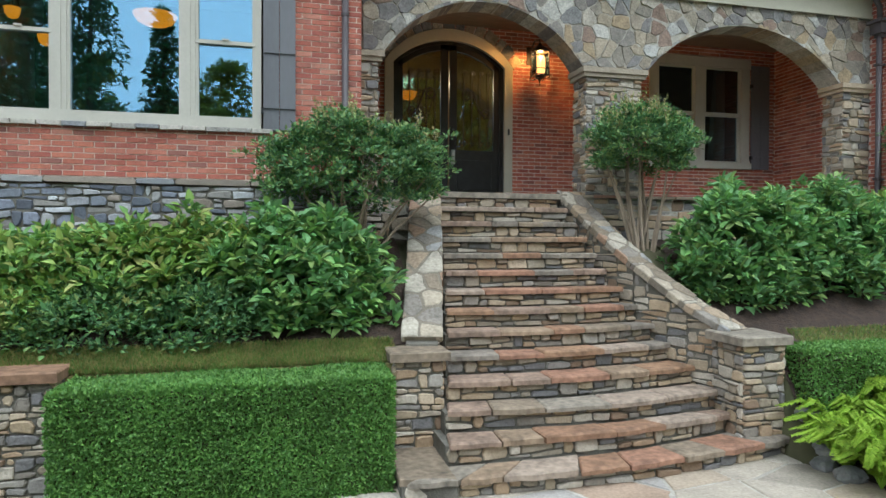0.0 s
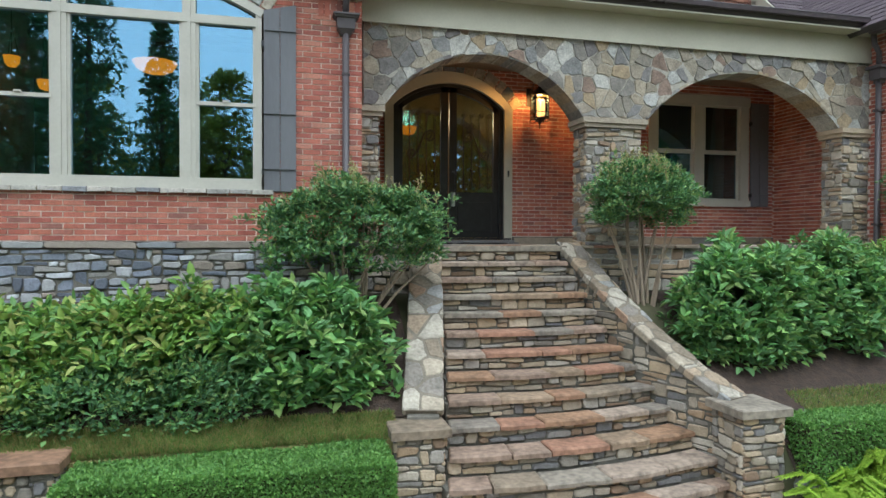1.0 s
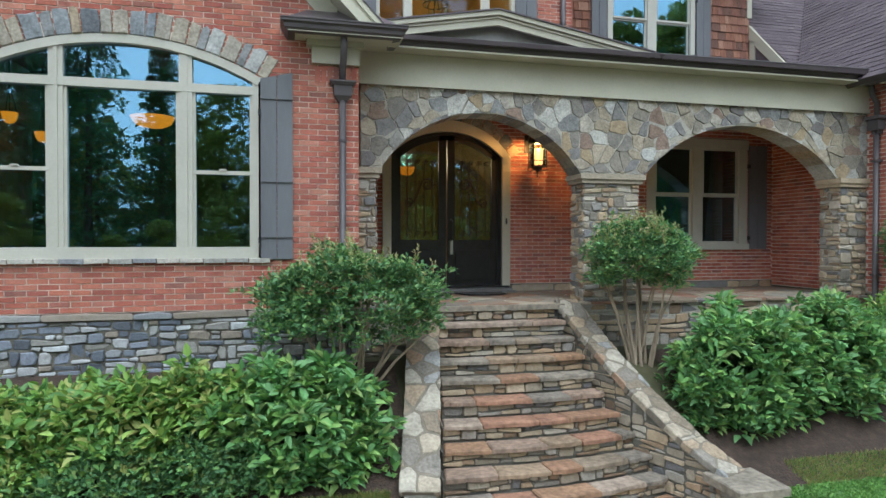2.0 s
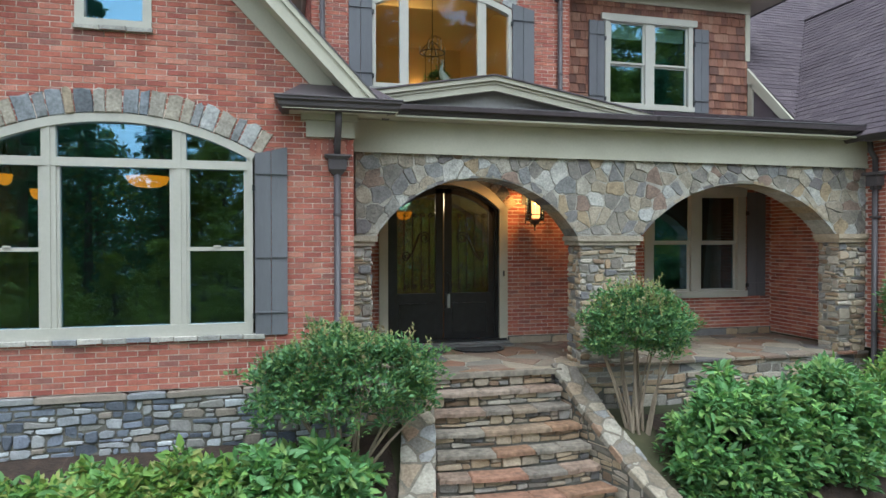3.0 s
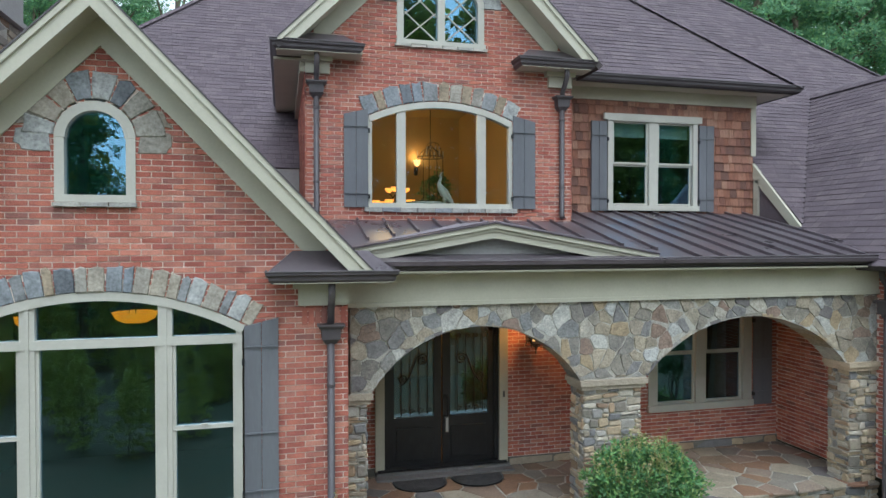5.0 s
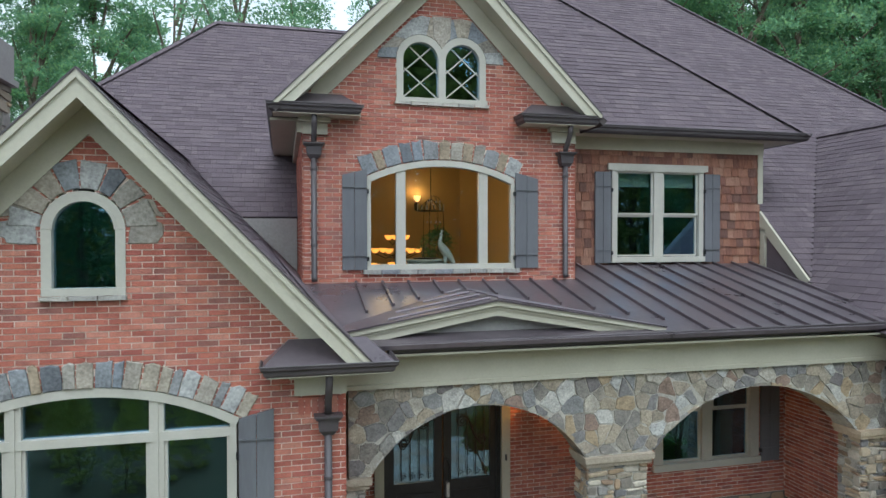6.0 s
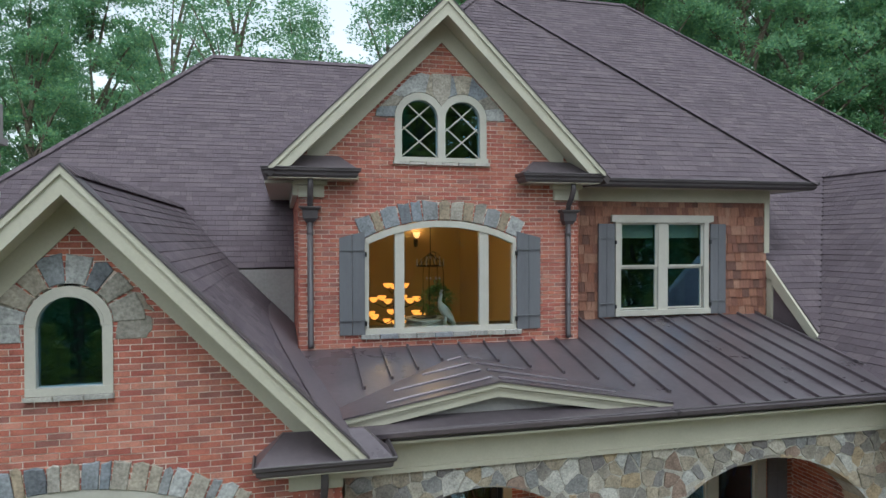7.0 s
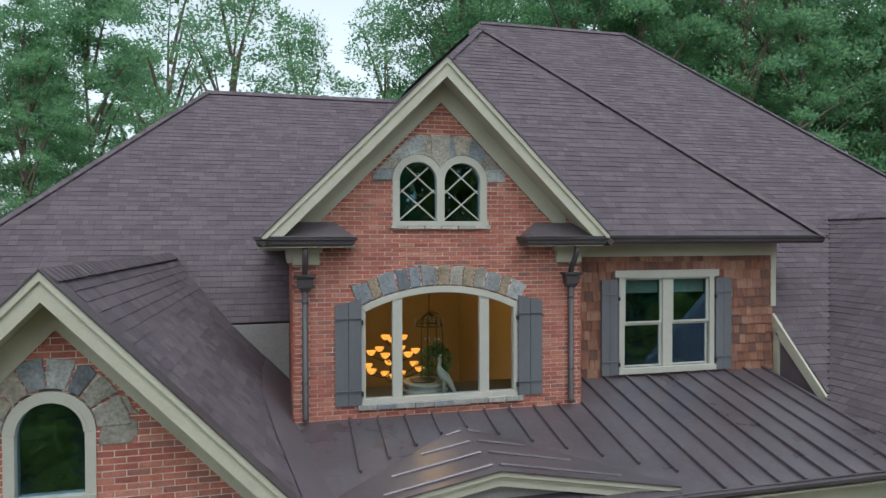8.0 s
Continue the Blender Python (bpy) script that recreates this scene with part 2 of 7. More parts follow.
leaf_hydrangea = leaf_material("leaf_broad", [(0.187, 0.367, 0.102), (0.148, 0.318, 0.106), (0.256, 0.426, 0.114), (0.131, 0.258, 0.095), (0.244, 0.347, 0.107), (0.182, 0.342, 0.135)])
leaf_mixed = leaf_material("leaf_mixed", [(0.250, 0.400, 0.085), (0.180, 0.335, 0.085), (0.320, 0.450, 0.100), (0.145, 0.280, 0.085), (0.340, 0.370, 0.110)])
leaf_holly = leaf_material("leaf_holly", [(0.118, 0.248, 0.090), (0.094, 0.199, 0.080), (0.175, 0.323, 0.099), (0.211, 0.298, 0.090), (0.082, 0.175, 0.069)], rough=0.50)
leaf_shoot = leaf_material("leaf_shoot", [(0.36, 0.38, 0.14), (0.42, 0.36, 0.17), (0.30, 0.40, 0.13), (0.38, 0.30, 0.16)], rough=0.5)
leaf_box = leaf_material("leaf_box", [(0.135, 0.285, 0.060), (0.110, 0.235, 0.055), (0.175, 0.335, 0.068), (0.150, 0.285, 0.058)])
leaf_fern = leaf_material("leaf_fern", [(0.34, 0.50, 0.05), (0.29, 0.46, 0.05), (0.40, 0.54, 0.07)], trans=0.35)
leaf_grass = leaf_material("leaf_grass", [(0.171, 0.304, 0.062), (0.239, 0.321, 0.078), (0.136, 0.250, 0.054), (0.325, 0.304, 0.109), (0.40, 0.33, 0.13), (0.34, 0.31, 0.11)])
leaf_tree = leaf_material("leaf_tree", [(0.23, 0.40, 0.21), (0.18, 0.345, 0.19), (0.30, 0.47, 0.21), (0.20, 0.37, 0.21)], trans=0.55)
leaf_garden = leaf_material("leaf_garden", [(0.40, 0.42, 0.09), (0.33, 0.38, 0.09), (0.47, 0.48, 0.10), (0.30, 0.33, 0.08)], trans=0.45)
leaf_tree_dark = leaf_material("leaf_tree_dark", [(0.15, 0.30, 0.14), (0.12, 0.25, 0.125), (0.20, 0.36, 0.155)], trans=0.45)


# ---- mesh building ----
def front(y):
    """Faces -y: u is x, v is z."""
    return lambda u, v, d: (u, y - d, v)


def west(x):
    """Faces -x: u is -y, v is z."""
    return lambda u, v, d: (x - d, -u, v)


def east(x):
    return lambda u, v, d: (x + d, u, v)


def level(z):
    return lambda u, v, d: (u, v, z + d)


def plane(p, du, dv):
    p, du, dv = Vector(p), Vector(du).normalized(), Vector(dv).normalized()
    dn = du.cross(dv)
    return lambda u, v, d: tuple(p + du * u + dv * v + dn * d)


class Shape:
    def __init__(self):
        self.v, self.f = [], []

    def add(self, verts, faces):
        k = len(self.v)
        self.v.extend(verts)
        self.f.extend(tuple(i + k for i in f) for f in faces)

    def prism(self, poly, f, d0, d1):
        """poly: (u, v), counter-clockwise."""
        n = len(poly)
        self.add([f(u, v, d0) for u, v in poly] + [f(u, v, d1) for u, v in poly],
                 [tuple(range(n - 1, -1, -1)), tuple(range(n, 2 * n))] + [(i, (i + 1) % n, n + (i + 1) % n, n + i) for i in range(n)])
        return self

    def box(self, f, u0, u1, v0, v1, d0, d1):
        return self.prism([(u0, v0), (u1, v0), (u1, v1), (u0, v1)], f, d0, d1)

    def block(self, x0, x1, y0, y1, z0, z1):
        return self.prism([(x0, y0), (x1, y0), (x1, y1), (x0, y1)], lambda u, v, d: (u, v, d), z0, z1)

    def pillow(self, poly, f, d0, d1, soft, tilt=(0, 0)):
        """A stone: a prism whose front edge is drawn in, and whose face leans a little."""
        n = len(poly)
        cu, cv = sum(p[0] for p in poly) / n, sum(p[1] for p in poly) / n
        dm = d1 - soft * 0.7
        ins = []
        for u, v in poly:
            r = math.hypot(u - cu, v - cv) or 1
            k = max(0.2, 1 - soft / r)
            ins.append((cu + (u - cu) * k, cv + (v - cv) * k))
        lean = lambda u, v: (u - cu) * tilt[0] + (v - cv) * tilt[1]
        vs = [f(u, v, d0) for u, v in poly] + [f(u, v, dm + lean(u, v)) for u, v in poly] + [f(u, v, d1 + lean(u, v)) for u, v in ins]
        fs = [(i, (i + 1) % n, n + (i + 1) % n, n + i) for i in range(n)] + [(n + i, n + (i + 1) % n, 2 * n + (i + 1) % n, 2 * n + i) for i in range(n)] + [tuple(range(2 * n, 3 * n))]
        self.add(vs, fs)
        return self

    def ring(self, outer, inner, f, d0, d1):
        for (a, b), (c, e) in zip(zip(outer, outer[1:]), zip(inner, inner[1:])):
            q = [a, b, e, c]
            s = sum(q[i][0] * q[(i + 1) % 4][1] - q[(i + 1) % 4][0] * q[i][1] for i in range(4))
            self.prism(q if s > 0 else q[::-1], f, d0, d1)
        return self

    def tube(self, pts, r, n=8, caps=True):
        pts = [Vector(p) for p in pts]
        rs = r if isinstance(r, (list, tuple)) else [r] * len(pts)
        k = len(self.v)
        ref = None
        for i, p in enumerate(pts):
            t = (pts[min(i + 1, len(pts) - 1)] - pts[max(i - 1, 0)]).normalized()
            if ref is None:
                ref = t.orthogonal().normalized()
            a = (ref - t * ref.dot(t)).normalized()
            ref = a
            b = t.cross(a)
            for j in range(n):
                w = 2 * math.pi * j / n
                self.v.append(tuple(p + (a * math.cos(w) + b * math.sin(w)) * rs[i]))
        for i in range(len(pts) - 1):
            for j in range(n):
                self.f.append((k + i * n + j, k + i * n + (j + 1) % n, k + (i + 1) * n + (j + 1) % n, k + (i + 1) * n + j))
        if caps:
            self.f.append(tuple(k + j for j in range(n - 1, -1, -1)))
            self.f.append(tuple(k + (len(pts) - 1) * n + j for j in range(n)))
        return self

    def lathe(self, profile, centre, n=16):
        """profile: (radius, height) from the bottom up."""
        x, y, z = centre
        k = len(self.v)
        for r, h in profile:
            for j in range(n):
                w = 2 * math.pi * j / n
                self.v.append((x + r * math.cos(w), y + r * math.sin(w), z + h))
        for i in range(len(profile) - 1):
            for j in range(n):
                self.f.append((k + i * n + j, k + i * n + (j + 1) % n, k + (i + 1) * n + (j + 1) % n, k + (i + 1) * n + j))
        self.f.append(tuple(k + j for j in range(n - 1, -1, -1)))
        self.f.append(tuple(k + (len(profile) - 1) * n + j for j in range(n)))
        return self

    def mesh(self, name, mat, smooth=False):
        me = bpy.data.meshes.new(name)
        me.from_pydata(self.v, [], self.f)
        me.materials.append(mat)
        if smooth:
            me.polygons.foreach_set("use_smooth", [True] * len(me.polygons))
        return me


def part(name, shape, mat, parent=None, label="", smooth=False, kind=""):
    ob = new(name, shape.mesh(name, mat, smooth) if isinstance(shape, Shape) else shape)
    if parent:
        ob.parent = parent
        ob.matrix_parent_inverse = parent.matrix_world.inverted() if parent.type == "EMPTY" else Matrix()
    return tagged(ob, label, kind=kind)


def thing(name, label, category, at=(0, 0, 0), group="", kind=""):
    ob = new(name)
    ob.empty_display_size = 0.1
    ob.location = at
    ob.matrix_world = Matrix.Translation(at)
    return tagged(ob, label, category, group, kind)


def structure(name, shape, mat, label, category, smooth=False):
    return tagged(part(name, shape, mat, smooth=smooth), label, category, kind="structure")


def arc(cx, half, spring, rise, n=16, extra=0.0):
    """Points of a segmental arch from its right foot to its left; extra: offset outwards."""
    r = (half * half + rise * rise) / (2 * rise)
    cz = spring + rise - r
    a = math.asin(min(1, half / r)) if rise <= half else math.pi - math.asin(half / r)
    return [(cx + (r + extra) * math.sin(a - 2 * a * i / n), cz + (r + extra) * math.cos(a - 2 * a * i / n)) for i in range(n + 1)]


def arch_half(cx, half, spring, rise, v, extra=0.0):
    """Half the width of an arched opening at the height v, 0 above it."""
    r = (half * half + rise * rise) / (2 * rise)
    cz = spring + rise - r
    if v <= spring:
        return half + extra
    k = (r + extra) ** 2 - (v - cz) ** 2
    return math.sqrt(k) if k > 0 and v < spring + rise + extra else 0.0


def cut(spans, a, b):
    """Spans without the stretch from a to b."""
    out = []
    for s, e in spans:
        if b <= s or a >= e:
            out.append((s, e))
        else:
            if a - s > 0.02:
                out.append((s, a))
            if e - b > 0.02:
                out.append((b, e))
    return out


# ---- masonry ----
BRICK_L, BRICK_H, JOINT = 0.222, 0.0665, 0.012


def brick_wall(name, label, f, z0, z1, spans_at, thick=0.2, near=None):
    """A brick wall: a mortar core and bricks laid in running bond; near(u, v): bricks that are parts of their own."""
    core, rest, pieces = Shape(), Shape(), []
    rows = int(round((z1 - z0) / BRICK_H))
    h = (z1 - z0) / rows
    for i in range(rows):
        v = z0 + i * h
        for a, b in spans_at(v + h * 0.5):
            core.box(f, a, b, v, v + h, -thick, -0.002)
            u = (math.floor(a / BRICK_L) - (0.5 if i % 2 else 0)) * BRICK_L
            while u < b:
                p, q = max(a, u), min(b, u + BRICK_L - JOINT)
                if q - p > 0.03:
                    dv = RND.uniform(-0.0015, 0.0015)
                    poly = [(p, v + JOINT + dv), (q, v + JOINT - dv), (q, v + h + dv), (p, v + h - dv)]
                    d = RND.uniform(0.003, 0.009)
                    if near and near((p + q) / 2, v) and len(pieces) < 300:
                        s = Shape().pillow(poly, f, -0.03, d, 0.003)
                        pieces.append(s)
                    else:
                        rest.pillow(poly, f, -0.03, d, 0.003)
                u += BRICK_L
    wall = structure(name, core, mortar, label, "wall")
    if rest.v:
        part("brickwork", rest, brick_rest, wall, kind="stuff")
    for s in pieces:
        part("brick", s, brick_piece, wall)
    return wall


def ledge_courses(f, u0, u1, v0, v1, low=0.05, high=0.13, long=(0.12, 0.4), spans_at=None, proud=(0.0, 0.035)):
    """Stacked rubble: stones one to three layers high, long and short, fitted together with no through courses. Returns the stones."""
    rows = max(1, round((v1 - v0) / (0.5 * (low + min(high, low * 1.25)))))
    step = (sum(long) / 2) / 5.0
    cols = max(1, round((u1 - u0) / step))
    cv, cu = (v1 - v0) / rows, (u1 - u0) / cols
    lines = [v0 + cv * j + (RND.uniform(-0.26, 0.26) * cv if 0 < j < rows else 0) for j in range(rows + 1)]
    drift = [RND.uniform(0, 6.28) for _ in lines]
    level_at = lambda j, u: lines[j] + (0.16 * cv * math.sin(u * 3.1 + drift[j]) + 0.12 * cv * math.sin(u * 7.3 + drift[j] * 2) if 0 < j < rows else 0)
    taken, out = set(), []
    for j in range(rows):
        for i in range(cols):
            if (i, j) in taken:
                continue
            h = RND.choice((1, 1, 1, 1, 1, 2, 2)) if high > low else 1
            h = min(h, rows - j)
            w = RND.randint(3, 9) if h == 1 else RND.randint(3, 7)
            w = min(w, cols - i)
            if cols - i - w == 1:
                w += 1
            while any((i + k, j) in taken for k in range(w)):
                w -= 1
            while h > 1 and any((i + k, j + q) in taken for k in range(w) for q in range(h)):
                h -= 1
            taken.update((i + k, j + q) for k in range(w) for q in range(h))
            a, b, lo, hi = u0 + cu * i, u0 + cu * (i + w), lines[j], lines[j + h]
            if spans_at:
                inside = spans_at(hi - 0.02)
                if not inside:
                    continue
                a, b = max(a, inside[0][0]), min(b, inside[0][1])
            if b - a < 0.025:
                continue
            g = 0.005
            js = lambda: RND.uniform(0, min(0.020, (hi - lo) * 0.2))
            wob = lambda: RND.uniform(-1, 1) * min(0.010, (hi - lo) * 0.09)
            mu1, mu2, mv = a + (b - a) * RND.uniform(0.3, 0.7), a + (b - a) * RND.uniform(0.3, 0.7), (lo + hi) / 2
            da, dm, db = (level_at(j, u) - lo for u in (a, (a + b) / 2, b))
            ea, em, eb = (level_at(j + h, u) - hi for u in (a, (a + b) / 2, b))
            poly = [(a + g + js(), lo + da + g + js()), (mu1, lo + dm + g + abs(wob()) * 0.6), (b - g - js() * 1.5, lo + db + g + js()), (b - g, mv + wob()), (b - g - js() * 1.5, hi + eb - g - js()), (mu2, hi + em - g - abs(wob()) * 0.6), (a + g + js(), hi + ea - g - js()), (a + g, mv + wob())]
            out.append(Shape().pillow(poly, f, -0.03, RND.uniform(*proud), min(0.013, (hi - lo) * 0.18), (RND.uniform(-0.08, 0.08), RND.uniform(-0.16, 0.12))))
    return out


def lay(stones, parent, mat, mat_rest, name="stone", most=300):
    """The first stones become parts of their own, those past that one joined mesh."""
    RND.shuffle(stones)
    for s in stones[:most]:
        part(name, s, mat, parent)
    if stones[most:]:
        rest = Shape()
        for s in stones[most:]:
            rest.add(s.v, s.f)
        part(name + "work", rest, mat_rest, parent, kind="stuff")


def clip(poly, a, b, c):
    """The part of a convex polygon where a*u + b*v <= c."""
    out = []
    for i, p in enumerate(poly):
        q = poly[(i + 1) % len(poly)]
        sp, sq = a * p[0] + b * p[1] - c, a * q[0] + b * q[1] - c
        if sp <= 0:
            out.append(p)
        if sp * sq < 0:
            k = sp / (sp - sq)
            out.append((p[0] + (q[0] - p[0]) * k, p[1] + (q[1] - p[1]) * k))
    return out


def roughen(poly, k=0.012):
    """Breaks the straight edges of a stone's outline."""
    out = []
    for i, p in enumerate(poly):
        q = poly[(i + 1) % len(poly)]
        out.append((p[0] + RND.uniform(-k, k) * 0.5, p[1] + RND.uniform(-k, k) * 0.5))
        if math.hypot(p[0] - q[0], p[1] - q[1]) > 0.06:
            w = RND.uniform(0.35, 0.65)
            out.append((p[0] + (q[0] - p[0]) * w + RND.uniform(-k, k), p[1] + (q[1] - p[1]) * w + RND.uniform(-k, k)))
    return out


def crazy(u0, u1, v0, v1, size, joint, squash=0.75):
    """Irregular polygonal stones that fill a rectangle."""
    sites = []
    nu, nv = max(1, round((u1 - u0) / size)), max(1, round((v1 - v0) / (size * squash)))
    for i in range(-1, nu + 1):
        for j in range(-1, nv + 1):
            sites.append((u0 + (i + 0.5 + RND.uniform(-0.45, 0.45) + 0.5 * (j % 2)) * (u1 - u0) / nu, v0 + (j + 0.5 + RND.uniform(-0.42, 0.42)) * (v1 - v0) / nv))
    RND.shuffle(sites)
    sites = sites[len(sites) // 7:]
    out = []
    for s in sites:
        poly = [(u0, v0), (u1, v0), (u1, v1), (u0, v1)]
        for o in sites:
            du, dv = o[0] - s[0], o[1] - s[1]
            dist = math.hypot(du, dv)
            if 0 < dist < size * 3:
                du, dv = du / dist, dv / dist
                poly = clip(poly, du, dv, du * s[0] + dv * s[1] + dist / 2 - joint / 2)
                if len(poly) < 3:
                    break
        if len(poly) >= 3:
            a = abs(sum(poly[i][0] * poly[(i + 1) % len(poly)][1] - poly[(i + 1) % len(poly)][0] * poly[i][1] for i in range(len(poly)))) / 2
            if a > size * size * 0.03:
                out.append(poly)
    return out


def soften(poly, k=0.24):
    """Cut a stone's corners off, so that it looks tumbled."""
    out = []
    for a, b in zip(poly, poly[1:] + poly[:1]):
        j = k + RND.uniform(-0.06, 0.06)
        out += [(a[0] + (b[0] - a[0]) * j, a[1] + (b[1] - a[1]) * j), (a[0] + (b[0] - a[0]) * (1 - j), a[1] + (b[1] - a[1]) * (1 - j))]
    return out


def voussoirs(parent, f, cx, half, spring, rise, deep, n, d0, d1, mat=None):
    """The stones of an arch, one part each, of uneven width and depth."""
    fine = n * 12
    lo, hi = arc(cx, half, spring, rise, fine), arc(cx, half, spring, rise, fine, deep)
    cuts = [0] + [12 * i + RND.randint(-3, 3) for i in range(1, n)] + [fine]
    mixp = lambda p, q, w: (p[0] + (q[0] - p[0]) * w, p[1] + (q[1] - p[1]) * w)
    for a, b in zip(cuts, cuts[1:]):
        m = (a + b) // 2
        g = 0.035
        top = lambda i, k: mixp(lo[i], hi[i], k)
        ka, km, kb = (RND.uniform(0.86, 1.08) for _ in range(3))
        ha, hb = top(a, ka), top(b, kb)
        poly = [mixp(lo[a], lo[b], g), mixp(top(a, 0.5), top(b, 0.5), g + RND.uniform(-0.02, 0.04)), mixp(ha, hb, g + RND.uniform(0, 0.06)), top(m, max(km, 0.95)), mixp(ha, hb, 1 - g - RND.uniform(0, 0.06)), mixp(top(a, 0.5), top(b, 0.5), 1 - g - RND.uniform(-0.02, 0.04)), mixp(lo[a], lo[b], 1 - g), lo[m]]
        s = sum(poly[j][0] * poly[(j + 1) % 8][1] - poly[(j + 1) % 8][0] * poly[j][1] for j in range(8))
        part("voussoir", Shape().pillow(poly if s > 0 else poly[::-1], f, d0, d1 + RND.uniform(0, 0.012), 0.012, (RND.uniform(-0.05, 0.05), RND.uniform(-0.05, 0.05))), mat or vouss_stone, parent)
    bed = Shape().ring(arc(cx, half, spring, rise, 40, deep * 0.9), arc(cx, half, spring, rise, 40), f, d0, 0.004)
    part("mortar_bed", bed, mortar, parent)


# ---- ground ----
GABLE, PORCH, DOORWALL, SHAKEWALL = 8.20, 8.70, 10.80, 11.66


def terrain_height(x, y):
    """The bank: patio level in front, planting beds rising to the house."""
    k = min(1, max(0, (y - 5.9) / 2.4))
    bed = -1.15 + 1.25 * k * k * (3 - 2 * k)
    if y < 6.4 and x < 5.0:
        bed = GROUND - 0.02
    elif y < 5.75:
        bed = max(GROUND, -1.25 - (5.75 - y) * 1.4)
    if 5.7 < y < 8.75 and 1.34 + 0.23 * (y - 6.35) < x < 4.84 - 0.29 * (y - 5.7):
        bed = GROUND - 0.06
    if y > 14:
        bed += min(1, (y - 14) / 20) * 1.0
    return bed


gs = Shape()
xs = [-400, -120, -40, -15] + [-9 + 0.5 * i for i in range(20)] + [1 + 0.14 * i for i in range(30)] + [5.3 + 0.5 * i for i in range(24)] + [20, 40, 120, 400]
ys = [-400, -120, -40, -15, -6, 0, 3, 4, 4.6, 5.0, 5.3, 5.6, 5.75, 6.0, 6.38, 6.42] + [6.5 + 0.25 * i for i in range(12)] + [10, 12, 14, 20, 34, 60, 120, 400]
for y in ys:
    for x in xs:
        gs.v.append((x, y, terrain_height(x, y) + 0.02 * noise.noise((x, y, 0))))
for j in range(len(ys) - 1):
    for i in range(len(xs) - 1):
        k = j * len(xs) + i
        gs.f.append((k, k + 1, k + 1 + len(xs), k + len(xs)))
ground = structure("ground", gs, forest_floor, "grassy and wooded ground sloping up to the house", "ground", smooth=True)
ms = Shape()
for x0, x1, y0, y1 in ((-9, 1.35, 6.45, 8.15), (4.95, 11.0, 5.95, 8.15), (5.06, 9.0, 4.2, 5.9)):
    nx, ny = 26, 14
    k = len(ms.v)
    for j in range(ny + 1):
        for i in range(nx + 1):
            x, y = x0 + (x1 - x0) * i / nx, y0 + (y1 - y0) * j / ny
            ms.v.append((x, y, terrain_height(x, y) + 0.045 + 0.02 * noise.noise((x * 5, y * 5, 3))))
    for j in range(ny):
        for i in range(nx):
            q = k + j * (nx + 1) + i
            ms.f.append((q, q + 1, q + nx + 2, q + nx + 1))
structure("planting_bed", ms, mulch, "dark bark mulch of the planting beds", "mulch", smooth=True)

# ---- patio of flagstones ----
patio = structure("patio", Shape().block(0.4, 9.5, -3.0, 5.75, GROUND - 0.1, GROUND), stone_joint, "pale irregular flagstone patio at the foot of the steps", "patio")
flags = []
for poly in crazy(0.6, 9.2, -2.9, 5.7, 0.62, 0.03):
    flags.append(Shape().pillow(roughen(poly), level(GROUND), -0.02, RND.uniform(0.006, 0.014), 0.012))
lay(flags, patio, patio_stone, patio_stone_rest, "flagstone", 300)

# ---- west gable: front wall ----
GX, RX, GTOP, GSLOPE = -1.79, -1.73, 7.30, 1.045
WIN_W = dict(cx=GX, half=1.56, spring=3.62, rise=0.42)
WIN_G = dict(cx=GX, half=0.40, spring=5.72, rise=0.425)


def gable_spans(v):
    top = (GTOP - 0.15 - v) / GSLOPE
    spans = [(max(GX - 2.73, RX - top), min(GX + 2.73, RX + top))] if top > 0.03 else []
    if 1.44 < v:
        w = arch_half(v=v, **WIN_W)
        if w:
            spans = cut(spans, GX - w, GX + w)
    if 5.0 < v:
        w = arch_half(v=v, **WIN_G)
        if w:
            spans = cut(spans, GX - w, GX + w)
    return spans


wall_west = brick_wall("wall_west_gable", "red brick gable wall with pale mortar joints", front(GABLE), 0.82, 7.1, gable_spans, near=lambda u, v: (u > 0.14 and v < 3.9) or (v > 4.45 and u > -1.2))
base_core = Shape().box(front(GABLE - 0.05), GX - 2.73, 0.98, -0.5, 0.735, -0.25, -0.004)
wall_base = structure("wall_base_west", base_core, dark_joint, "grey stacked ledge stone foundation wall", "stone wall")
lay(ledge_courses(front(GABLE - 0.05), GX - 2.73, 0.98, -0.35, 0.735, 0.06, 0.14, (0.09, 0.27)), wall_base, grey_stone, grey_stone_rest)
cap = ledge_courses(front(GABLE - 0.05), GX - 2.73, 0.98, 0.735, 0.825, 0.09, 0.09, (0.35, 0.7), proud=(0.03, 0.06))
lay(cap, wall_base, grey_stone, grey_stone_rest, "cap_stone")
# east return of the gable up to the porch, and its west side
ret = brick_wall("wall_west_return", "red brick return wall beside the porch", east(0.94), 0.82, 4.2, lambda v: [(GABLE + 0.0, PORCH)], thick=0.2)
side = Shape().box(west(GX - 2.73), -14.5, -GABLE - 0.2, -0.5, 4.6, -0.2, 0)
structure("wall_west_side", side, mortar, "plain side wall of the west wing", "wall")


# ---- windows ----
def bar(parent, name, f, u0, u1, v0, v1, d0, d1, mat=None, label=""):
    c = 0.006
    poly = [(u0, v0), (u1, v0), (u1, v1), (u0, v1)]
    return part(name, Shape().pillow(poly, f, d0, d1, c), mat or window_paint, parent, label)


def pane(parent, f, poly, d, mat=None):
    ob = part("pane", Shape().prism(poly, f, d, d + 0.006), mat or pane_glass, parent)
    ob.visible_shadow = False
    return ob


